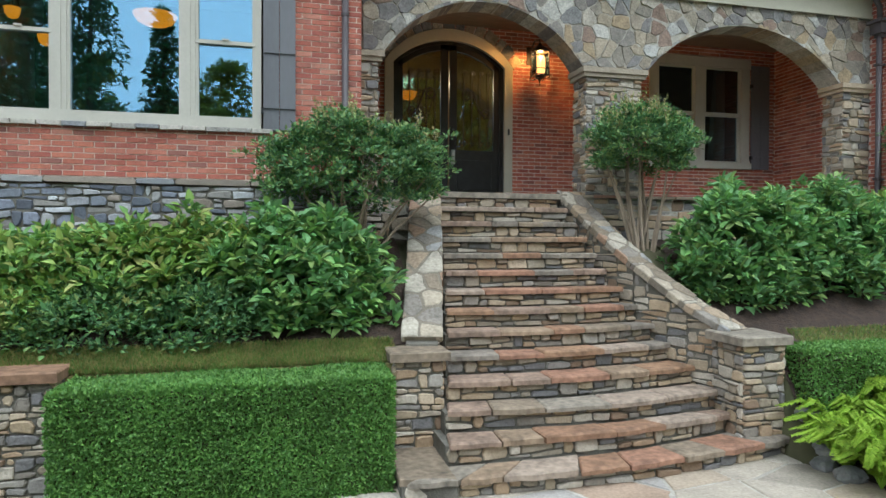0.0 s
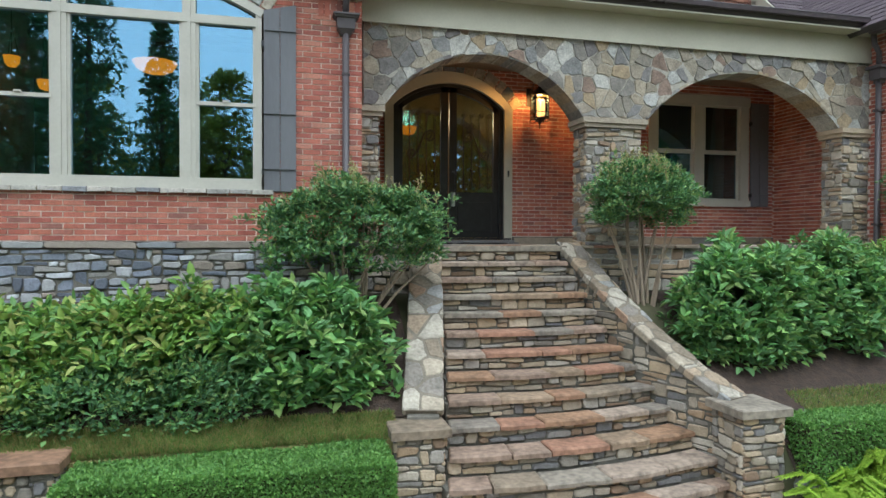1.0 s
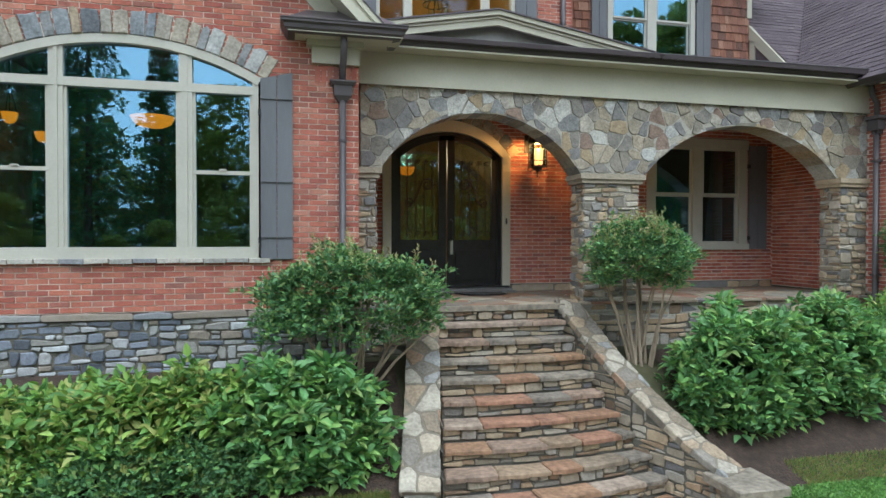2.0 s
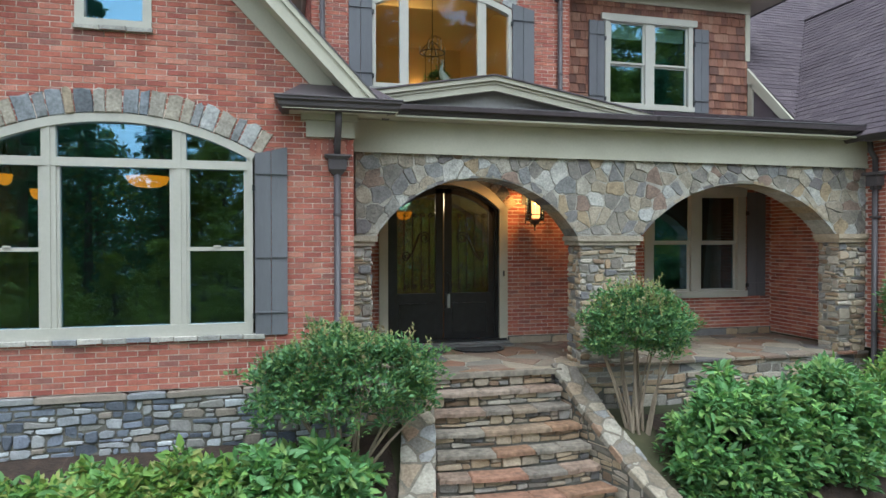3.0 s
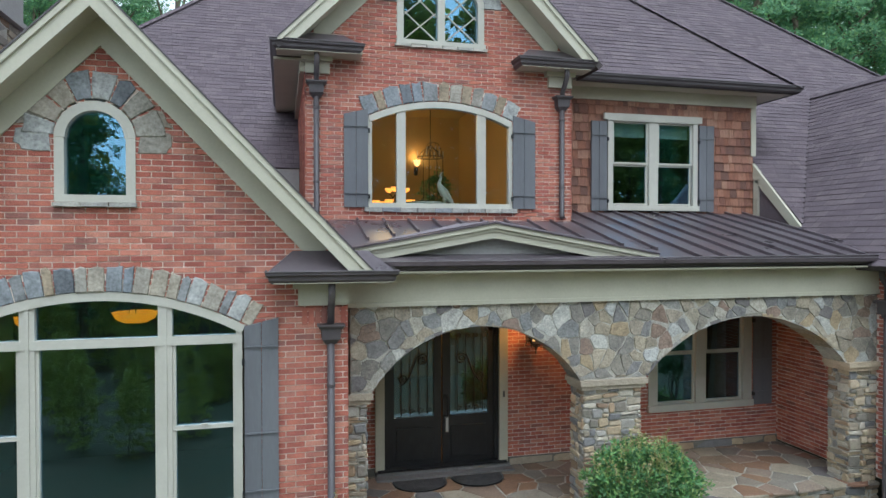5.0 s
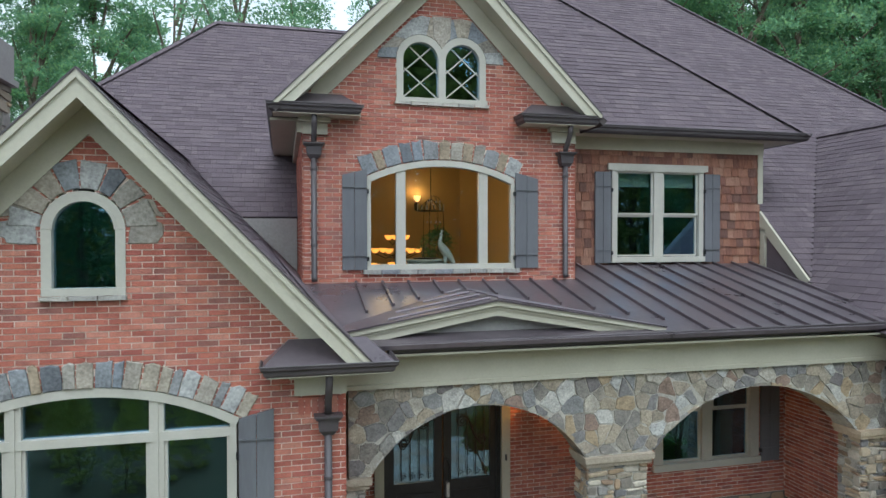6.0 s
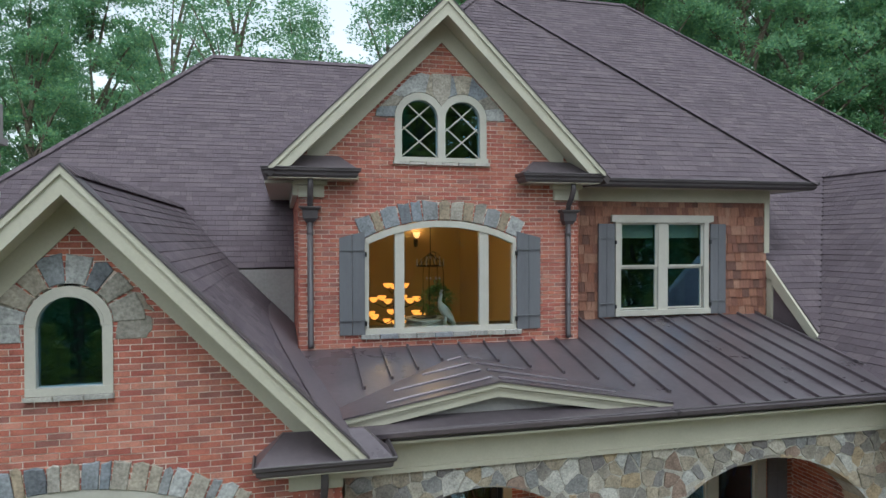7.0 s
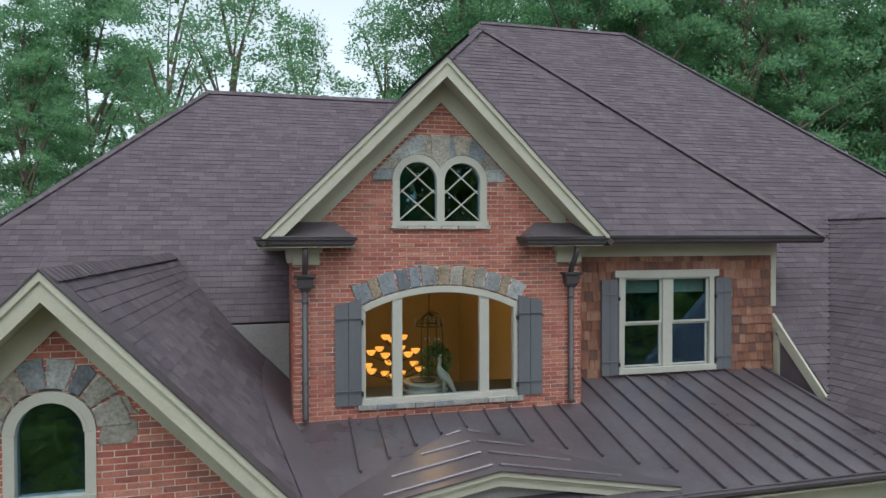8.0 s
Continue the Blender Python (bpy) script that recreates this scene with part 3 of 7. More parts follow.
def arched_light(u0, u1, v0, geo, inset, n=8):
    """The outline of a light under an arched head, inset from the arch."""
    pts = [(u0, v0), (u1, v0)]
    r = (geo["half"] ** 2 + geo["rise"] ** 2) / (2 * geo["rise"])
    cz = geo["spring"] + geo["rise"] - r
    for i in range(n + 1):
        u = u1 + (u0 - u1) * i / n
        pts.append((u, cz + math.sqrt((r - inset) ** 2 - (u - geo["cx"]) ** 2)))
    return pts


def head_bars(parent, f, geo, thick, d0, d1):
    lo, hi = arc(geo["cx"], geo["half"], geo["spring"], geo["rise"], 20, -thick), arc(geo["cx"], geo["half"], geo["spring"], geo["rise"], 20)
    part("head", Shape().ring(hi, lo, f, d0, d1), window_paint, parent)


def stone_sill(parent, f, u0, u1, v0, v1, n):
    w = (u1 - u0) / n
    for i in range(n):
        part("sill_stone", Shape().pillow([(u0 + i * w + 0.004, v0 + RND.uniform(0, 0.015)), (u0 + (i + 1) * w - 0.004, v0 + RND.uniform(0, 0.015)), (u0 + (i + 1) * w - 0.004, v1 - 0.004), (u0 + i * w + 0.004, v1 - RND.uniform(0, 0.01))], f, -0.08, RND.uniform(0.05, 0.075), 0.012), sill_pale, parent)


def big_window():
    f = front(GABLE)
    w = thing("window_1", "large arched cream window in three lights with stone arch", "window", (GX, GABLE, 1.48), kind="structure")
    L, R = GX - 1.52, GX + 1.52
    head_bars(w, f, WIN_W, 0.10, -0.12, 0.012)
    for u0, u1 in ((L, L + 0.07), (R - 0.07, R)):
        bar(w, "jamb", f, u0, u1, 1.48, 3.62, -0.12, 0.0)
    for s in (-1, 1):
        a, b = sorted((GX + s * 0.615, GX + s * 0.765))
        bar(w, "mullion", f, a, b, 1.48, 3.90, -0.10, -0.012)
        bar(w, "mullion_bead", f, (a + b) / 2 - 0.02, (a + b) / 2 + 0.02, 1.50, 3.86, -0.05, 0.002)
    bar(w, "bottom_rail", f, L, R, 1.44, 1.58, -0.12, 0.006)
    bar(w, "transom", f, L + 0.03, R - 0.03, 3.42, 3.52, -0.10, -0.004)
    lights = [(GX - 1.45, GX - 0.765), (GX - 0.615, GX + 0.615), (GX + 0.765, GX + 1.45)]
    for i, (a, b) in enumerate(lights):
        pane(w, f, [(a, 1.56), (b, 1.56), (b, 3.44), (a, 3.44)], -0.08)
        pane(w, f, arched_light(a, b, 3.50, WIN_W, 0.08), -0.08)
        for u0, u1 in ((a - 0.01, a + 0.035), (b - 0.035, b + 0.01)):
            bar(w, "stile", f, u0, u1, 1.57, 3.43, -0.09, -0.03)
        if i != 1:
            bar(w, "meeting_rail", f, a, b, 2.45, 2.495, -0.09, -0.02)
            part("sash_lock", Shape().block((a + b) / 2 - 0.04, (a + b) / 2 + 0.04, GABLE + 0.0, GABLE + 0.03, 2.495, 2.515), window_paint, w)
    stone_sill(w, f, GX - 1.68, GX + 1.66, 1.385, 1.45, 13)
    voussoirs(w, f, GX, 1.62, 3.60, 0.44, 0.29, 23, -0.06, 0.02)
    return w


big_window()


def gable_window():
    f = front(GABLE)
    w = thing("window_2", "small round-headed cream window high in the brick gable", "window", (GX, GABLE, 4.96), kind="structure")
    part("head", Shape().ring(arc(GX, 0.405, 5.72, 0.404, 24), arc(GX, 0.305, 5.72, 0.305, 24), f, -0.12, 0.02), window_paint, w)
    part("head_bead", Shape().ring(arc(GX, 0.325, 5.72, 0.325, 24), arc(GX, 0.295, 5.72, 0.295, 24), f, -0.1, 0.03), window_paint, w)
    bar(w, "jamb", f, GX - 0.405, GX - 0.305, 5.04, 5.72, -0.12, 0.02)
    bar(w, "jamb", f, GX + 0.305, GX + 0.405, 5.04, 5.72, -0.12, 0.02)
    bar(w, "sill", f, GX - 0.405, GX + 0.405, 5.02, 5.10, -0.12, 0.03)
    stone_sill(w, f, GX - 0.42, GX + 0.42, 4.965, 5.022, 3)
    poly = [(GX - 0.30, 5.08), (GX + 0.30, 5.08)] + arc(GX, 0.30, 5.72, 0.30, 20)
    pane(w, f, poly, -0.06)
    voussoirs(w, f, GX, 0.41, 5.74, 0.41, 0.30, 8, -0.06, 0.018)
    for s in (-1, 1):
        for pts in ([(0.43, 5.56), (0.72, 5.58), (0.79, 5.66), (0.78, 5.80), (0.60, 5.84), (0.45, 5.79)], [(0.47, 5.83), (0.62, 5.87), (0.80, 5.84), (0.70, 6.02), (0.56, 6.06)]):
            poly = roughen([(GX + s * u, v) for u, v in pts], 0.016)
            part("flank_stone", Shape().pillow(poly if s > 0 else poly[::-1], f, -0.06, RND.uniform(0.010, 0.02), 0.012), vouss_stone, w)


gable_window()


def shutter(f, u0, u1, v0, v1, y, slant=0.0, side="r", label="grey board-and-batten wooden shutter beside a window", d=0.012):
    """Two boards, battens, hinges."""
    s = thing("window_shutter", label, "shutter", (u0, y, v0), group="window shutters")
    m = (u0 + u1) / 2
    top = lambda u: v1 + slant * (u - m) / (u1 - u0)
    for a, b in ((u0, m - 0.003), (m + 0.003, u1)):
        board = part("board", Shape().pillow([(a, v0), (b, v0), (b, top(b)), (a, top(a))], f, 0.004, d + 0.03, 0.004), shutter_paint, s)
        if (side == "r") == (a == u0):
            hung = board
    for k in (0.12, 0.42, 0.87) if v1 - v0 > 1.9 else (0.14, 0.84):
        z = v0 + (v1 - v0) * k
        part("batten", Shape().pillow([(u0 + 0.004, z), (u1 - 0.004, z), (u1 - 0.004, z + 0.016), (u0 + 0.004, z + 0.016)], f, d + 0.028, d + 0.05, 0.004), shutter_paint, s)
    hu = u0 - 0.012 if side == "r" else u1 + 0.012
    for k in (0.09, 0.78):
        z = v0 + (v1 - v0) * k
        part("hinge", Shape().box(f, hu - 0.014, hu + 0.014, z, z + 0.07, 0.004, d + 0.06), black_iron, hung, "small black iron hinge")
    return s


shutter(front(GABLE), -0.245, 0.135, 1.43, 3.66, GABLE, 0.09)
shutter(front(GABLE), 2 * GX - 0.135, 2 * GX + 0.245, 1.43, 3.66, GABLE, -0.09, "l")


# ---- roofs ----
def shingle_plane(name, label, p, du, dv, length, spans_at, exposure=0.145, thick=0.10, parent=None):
    """A shingled slope: rows of tabs, each lapping over the row below. spans_at(v): stretches of u."""
    f = plane(p, du, dv)
    s, dk = Shape(), Shape()
    rows = int(length / exposure)
    ex = length / rows
    for i in range(rows):
        v = i * ex
        for a, b in spans_at(v + ex / 2):
            dk.prism([(a, v), (b, v), (b, v + ex), (a, v + ex)], f, -thick, -0.004)
            u = a
            while u < b - 0.01:
                w = RND.choice((0.12, 0.17, 0.25, 0.33, 0.4))
                if b - u - w < 0.1:
                    w = b - u
                t = RND.choice((0.0, 0.006))
                g = 0.004
                vs = [f(u + g, v, 0), f(u + w - g, v, 0), f(u + w - g, v, 0.008 + t), f(u + g, v, 0.008 + t), f(u + g, v + ex * 1.05, 0.003), f(u + w - g, v + ex * 1.05, 0.003)]
                s.add(vs, [(0, 1, 2, 3), (3, 2, 5, 4)])
                u += w
    roof = structure(name, dk, deck, label, "roof")
    part("shingles", s, shingle, roof, kind="stuff")
    return roof


def ridge_caps(name, a, b, parent, w=0.14):
    """Lapped cap shingles along a ridge or hip."""
    a, b = Vector(a), Vector(b)
    n = max(2, int((b - a).length / 0.16))
    t = (b - a).normalized()
    sidev = t.cross(Vector((0, 0, 1))).normalized()
    up = sidev.cross(t)
    s = Shape()
    for i in range(n):
        p, q = a + (b - a) * i / n, a + (b - a) * (i + 1.15) / n
        h0, h1 = 0.020, 0.010
        drop = w * (0.44 if abs(t.z) > 0.2 else 0.85)
        vs = []
        for c, h in ((p, h0), (q, h1)):
            vs += [tuple(c - sidev * w - Vector((0, 0, drop)) + up * h), tuple(c + up * h), tuple(c + sidev * w - Vector((0, 0, drop)) + up * h)]
        vs += [tuple(p - sidev * w - Vector((0, 0, drop))), tuple(p), tuple(p + sidev * w - Vector((0, 0, drop)))]
        s.add(vs, [(1, 0, 3, 4), (2, 1, 4, 5), (6, 0, 1, 7), (7, 1, 2, 8)])
    part(name, s, shingle, parent, kind="stuff")


SQ = math.sqrt(2)
DX, DTOP = 2.765, 10.24
# main roof, west slope (behind the west gable): z = y - 7.7
AW = 7.7


def west_main(v):
    z = 4.2 + v / SQ
    q = 11.5 - z
    inner = -0.5 if z < 6.0 else 0.57 if z < 7.75 else DX - (DTOP - z) + 0.1 if z < DTOP else 5.2
    return [(-1.46 - q + 9, inner + 9)]


r_main_w = shingle_plane("roof_main_west", "brown asphalt shingle main roof slope", (-9, 4.2 + AW, 4.2), (1, 0, 0), (0, 1, 1), 7.3 * SQ, west_main)
ridge_caps("ridge_caps", (-1.46, 19.2, 11.52), (5, 19.2, 11.52), r_main_w)
ridge_caps("hip_caps", (-8.7, 11.96, 4.26), (-1.46, 19.2, 11.52), r_main_w)
# main roof, east slope: z = y - 5.5
AE = 5.5


def east_main(v):
    z = 4.6 + v / SQ
    right = 10.85 + (14 - z)
    left = 9.52 if z < 7.2 else max(5.6, 6.1 - (14 - z))
    wing = 12.75 - (8.1 - z) if z < 8.1 else 99
    return [(left, min(right, wing))] if min(right, wing) > left else []


r_main_e = shingle_plane("roof_main_east", "brown asphalt shingle main roof slope with hip", (0, 4.6 + AE, 4.6), (1, 0, 0), (0, 1, 1), 9.4 * SQ, east_main)
ridge_caps("ridge_caps", (6.1, 19.5, 14.02), (10.85, 19.5, 14.02), r_main_e)
ridge_caps("hip_caps", (16.5, 13.85, 8.37), (10.85, 19.5, 14.02), r_main_e)


# roof over the shake wall: eave at y 11.16, z 7.62
def upper_span(v):
    z = 7.62 + v / SQ
    q = 12.72 - z
    left = 5.1 - q
    dorm = 2.74 + (10.24 - z) if z < 10.24 else left
    return [(max(left, dorm - 0.1), 5.1 + q)]


r_up = shingle_plane("roof_upper", "brown asphalt shingle hipped roof over the shake wall", (0, 11.16, 7.62), (1, 0, 0), (0, 1, 1), 5.1 * SQ, upper_span)
ridge_caps("hip_caps", (10.2, 11.16, 7.64), (5.1, 16.26, 12.74), r_up)
ridge_caps("hip_caps", (2.2, 13.36, 9.84), (5.1, 16.26, 12.74), r_up)
# its sides that face away
bk = Shape()
bk.add([(10.2, 11.16, 7.6), (10.2, 13.1, 7.6), (5.1, 18.2, 12.7), (5.1, 16.26, 12.7)], [(0, 1, 2, 3)])
bk.add([(5.1, 16.26, 12.7), (5.1, 20.4, 12.7), (2.2, 17.5, 9.8), (2.2, 13.36, 9.8)], [(0, 1, 2, 3)])
bk.add([(6.1, 19.5, 13.98), (10.85, 19.5, 13.98), (19, 27.65, 5.8), (-2, 27.6, 5.9)], [(0, 1, 2, 3)])
bk.add([(10.85, 19.5, 13.98), (20, 10.4, 4.8), (19, 27.65, 5.8)], [(0, 1, 2)])
bk.add([(-1.46, 19.2, 11.45), (-8.8, 11.9, 4.1), (-8.8, 26.5, 4.1)], [(0, 1, 2)])
bk.add([(-1.46, 19.2, 11.45), (-8.8, 26.5, 4.1), (5, 26.5, 4.1), (5, 19.2, 11.45)], [(0, 1, 2, 3)])
bk.add([(6.1, 19.5, 13.98), (3.5, 16.9, 11.4), (3.5, 22.1, 11.4)], [(0, 1, 2)])
structure("roof_back", bk, shingle, "brown shingle back slopes of the house roof", "roof")


# west gable roof
def gable_east(v):
    """v runs up from the eave; u is y."""
    z = GTOP - 2.93 * GSLOPE + v * GSLOPE / math.hypot(1, GSLOPE)
    x = RX + (GTOP - z) / GSLOPE
    back = z + AW if x < -0.48 else 13.7
    if x > 0.54:
        back = max(8.05, 8.4 + (z - 4.30) / 0.25) if z > 4.30 else 8.05
    return [(0, back - 7.79)] if x < 1.49 else []


SL = math.hypot(1, GSLOPE)



r_gab = shingle_plane("roof_west_gable", "brown asphalt shingle gable roof over the west wing", (RX + 2.93, 7.79, GTOP - 2.93 * GSLOPE), (0, 1, 0), (-1, 0, GSLOPE), 2.93 * SL, gable_east)


def gable_west(v):
    z = GTOP - 3.28 * GSLOPE + v * GSLOPE / SL
    return [(7.79 - z - AW, 0)]


r_gab2 = shingle_plane("roof_west_gable_far", "brown asphalt shingle gable roof, far slope", (RX - 3.28, 7.79, GTOP - 3.28 * GSLOPE), (0, -1, 0), (1, 0, GSLOPE), 3.28 * SL, gable_west)
ridge_caps("ridge_caps", (RX, 7.80, GTOP + 0.01), (RX, GTOP + AW, GTOP + 0.03), r_gab)
# smooth pan in the valley beside the dormer
vp = Shape()
nrm = Vector((GSLOPE, 0, 1)).normalized()


def on_gable(x, y, lift=0.022):
    p = Vector((x, y, GTOP - GSLOPE * (x - RX))) + nrm * lift
    return tuple(p)


k0 = [(0.10, 13.9), (0.05, 12.4), (0.10, 10.8), (0.30, 9.4), (0.62, 7.8)]
for (xa, ya), (xb, yb) in zip(k0, k0[1:]):
    ea, eb = (0.54 if ya > 10.7 else 1.0), (0.54 if yb > 10.7 else 1.0)
    vp.add([on_gable(xa, ya), on_gable(ea, min(ya, 13.7)), on_gable(eb, yb), on_gable(xb, yb)], [(0, 1, 2, 3)])
structure("valley_pan", vp, membrane, "smooth brown metal valley between the gable and the dormer", "roof valley")
part("flashing", Shape().prism([(-0.62, 6.02), (0.52, 4.70), (0.52, 6.02)], front(13.66), -0.05, 0.0), lead, r_gab, "pale grey sheet flashing")
part("flashing_seam", Shape().box(front(13.655), -0.02, 0.0, 5.45, 5.96, 0, 0.02), lead, r_gab)


def rake(name, apex, slope, half_l, half_r, y0, y1, wall_y, drop=0.28, frieze=0.30, label="cream painted rake boards of a gable", foot=-99):
    """Barge boards, crown mould, soffit and wall frieze of a gable."""
    ax, az = apex
    t = thing(name, label, "rake trim", (ax, y0, az), kind="structure")
    for s, half in ((-1, half_l), (1, half_r)):
        ex, ez = ax + s * half, az - slope * half
        def strip(top, bot, f, d0, d1, h=half, s=s):
            q = [(ax, az - top), (ax + s * h, az - slope * h - top), (ax + s * h, az - slope * h - bot), (ax, az - bot)]
            if s > 0:
                q = q[::-1]
            q = clip(q, 0, -1, -foot)
            return Shape().prism(q, f, d0, d1)
        part("barge_board", strip(0.07, drop, front(y0), -0.04, 0.0), cream, t)
        part("crown_mould", strip(0.0, 0.085, front(y0), -0.02, 0.025), cream, t)
        part("drip_edge", strip(-0.024, 0.0, front(y0), -0.2, 0.035), gutter_metal, t)
        part("soffit", strip(drop - 0.06, drop - 0.03, front(y1), 0.0, y1 - y0 - 0.02), cream, t)
        part("frieze_board", strip(drop - 0.03, drop + frieze, front(wall_y), 0.0, 0.035, half - 0.55), cream, t)
    return t


rake("gable_trim_west", (RX, GTOP), GSLOPE, 3.05, 2.96, 7.78, 8.2, GABLE, foot=4.23)


# ---- gutters and downspouts ----
def gutter(name, pts, parent=None, label="dark brown metal gutter along the eave"):
    """An ogee gutter swept along points at its top outer edge; the wall lies to its left when walking the points."""
    g = thing(name, label, "gutter", pts[0])
    prof = [(0.0, 0.0), (0.0, -0.035), (0.03, -0.06), (0.035, -0.10), (0.075, -0.14), (0.16, -0.14), (0.16, 0.0), (0.145, 0.0), (0.145, -0.12), (0.02, -0.02), (0.012, 0.0)]
    pts = [Vector(p) for p in pts]
    ways = [(b - a).normalized() for a, b in zip(pts, pts[1:])]
    inw = [Vector((-w.y, w.x, 0)).normalized() for w in ways]
    mitre = [inw[0]] + [(p + q) / (1 + p.dot(q)) for p, q in zip(inw, inw[1:])] + [inw[-1]]
    n = len(prof)
    for i, (a, b) in enumerate(zip(pts, pts[1:])):
        vs = [tuple(p + m * o + Vector((0, 0, h))) for p, m in ((a, mitre[i]), (b, mitre[i + 1])) for o, h in prof]
        s = Shape()
        s.add(vs, [(k, n + k, n + (k + 1) % n, (k + 1) % n) for k in range(n)] + [tuple(range(n)), tuple(range(2 * n - 1, n - 1, -1))])
        trough = part("trough", s, gutter_metal, g)
        part("lip", Shape().tube([a, b], 0.012, 6), gutter_metal, trough)
    return g


def downspout(x, y, z_eave, z_head, z_end, out=0.28):
    """From the gutter an elbow leads back to a conductor head and a pipe on the wall."""
    d = thing("downspout", "dark brown metal downspout with conductor head on the wall", "downspout", (x, y, z_end), group="downspouts")
    part("elbow", Shape().tube([(x, y - out, z_eave), (x, y - out, z_eave - 0.14), (x, y - out * 0.7, z_eave - 0.26), (x, y - 0.1, z_eave - 0.36), (x, y - 0.075, z_head)], 0.042, 10), gutter_metal, d, smooth=True)
    hd = Shape()
    f = lambda u, v, w: (u, v, w)
    def taper(z0, z1, a0, a1, b0, b1):
        lo = [(x - a0, y - b0), (x + a0, y - b0), (x + a0, y - 0.004), (x - a0, y - 0.004)]
        hi = [(x - a1, y - b1), (x + a1, y - b1), (x + a1, y - 0.004), (x - a1, y - 0.004)]
        hd.add([(p[0], p[1], z0) for p in lo] + [(p[0], p[1], z1) for p in hi], [(3, 2, 1, 0), (4, 5, 6, 7), (0, 1, 5, 4), (1, 2, 6, 5), (2, 3, 7, 6), (3, 0, 4, 7)])
    taper(z_head - 0.24, z_head - 0.18, 0.055, 0.10, 0.11, 0.15)
    taper(z_head - 0.18, z_head - 0.05, 0.105, 0.115, 0.155, 0.165)
    taper(z_head - 0.05, z_head - 0.02, 0.135, 0.15, 0.18, 0.195)
    taper(z_head - 0.02, z_head, 0.16, 0.16, 0.205, 0.205)
    part("conductor_head", hd, gutter_metal, d)
    pipe = part("pipe", Shape().tube([(x, y - 0.075, z_head - 0.2), (x, y - 0.075, z_end + 0.06), (x, y - 0.11, z_end)], 0.045, 10), gutter_metal, d, smooth=True)
    for k in (0.25, 0.8):
        z = z_end + (z_head - z_end) * k
        part("strap", Shape().tube([(x, y - 0.075, z), (x, y - 0.075, z + 0.035)], 0.052, 10), gutter_metal, pipe)
    return d


def eave_return(name, x0, x1, y0, wall_y, z, block0, block1, block_bot):
    """A boxed cornice return with a small sloping metal top and a frieze block."""
    t = thing(name, "boxed cream cornice return with sloping metal top", "cornice", (x0, y0, z - 0.2), kind="structure")
    part("box_soffit", Shape().block(x0 + 0.06, x1 - 0.02, y0 + 0.03, wall_y - 0.002, z - 0.125, z - 0.10), cream, t)
    part("fascia", Shape().block(x0 + 0.06, x1 - 0.02, y0 + 0.02, y0 + 0.05, z - 0.10, z - 0.01), cream, t)
    part("bed_mould", Shape().block(block0 - 0.06, block1 + 0.04, wall_y - 0.13, wall_y - 0.002, z - 0.20, z - 0.127), cream, t)
    part("frieze_block", Shape().block(block0, block1, wall_y - 0.07, wall_y - 0.002, block_bot, z - 0.202), cream, t)
    top = Shape()
    i = 0.28
    top.add([(x0, y0, z), (x1, y0, z), (x1, wall_y, z), (x0, wall_y, z), (x0 + i, wall_y - 0.05, z + 0.24), (x1 - i, wall_y - 0.05, z + 0.24), (x0 + i, wall_y, z + 0.24), (x1 - i, wall_y, z + 0.24)],
            [(0, 1, 5, 4), (1, 2, 7, 5), (3, 0, 4, 6), (4, 5, 7, 6), (3, 2, 1, 0)])
    part("metal_top", top, roof_metal, t)
    return t


eave_return("cornice_return_west", 0.02, 1.46, 7.78, GABLE, 4.24, 0.36, 0.95, 3.84)
part("soldier_course", Shape().box(front(GABLE), 0.40, 0.93, 3.60, 3.81, 0, 0.004), mortar, wall_west)
for i in range(7):
    part("brick", Shape().pillow([(0.405 + 0.075 * i, 3.61), (0.468 + 0.075 * i, 3.61), (0.468 + 0.075 * i, 3.81), (0.405 + 0.075 * i, 3.81)], front(GABLE), -0.01, 0.015, 0.003), brick_piece, wall_west)
gutter("gutter", [(0.0, 8.18, 4.25), (0.0, 7.75, 4.25), (1.49, 7.75, 4.25), (1.49, 8.4, 4.27)])
downspout(0.735, GABLE, 4.13, 3.62, -0.1)

# ---- porch ----
ARCH_W = dict(cx=2.76, half=1.49, spring=2.62, rise=0.84)
ARCH_E = dict(cx=7.03, half=1.77, spring=2.66, rise=0.81)


def porch_spans(v):
    spans = [(1.02, 9.36)]
    for a in (ARCH_W, ARCH_E):
        w = arch_half(v=v, **a)
        if w:
            spans = cut(spans, a["cx"] - w, a["cx"] + w)
    return spans


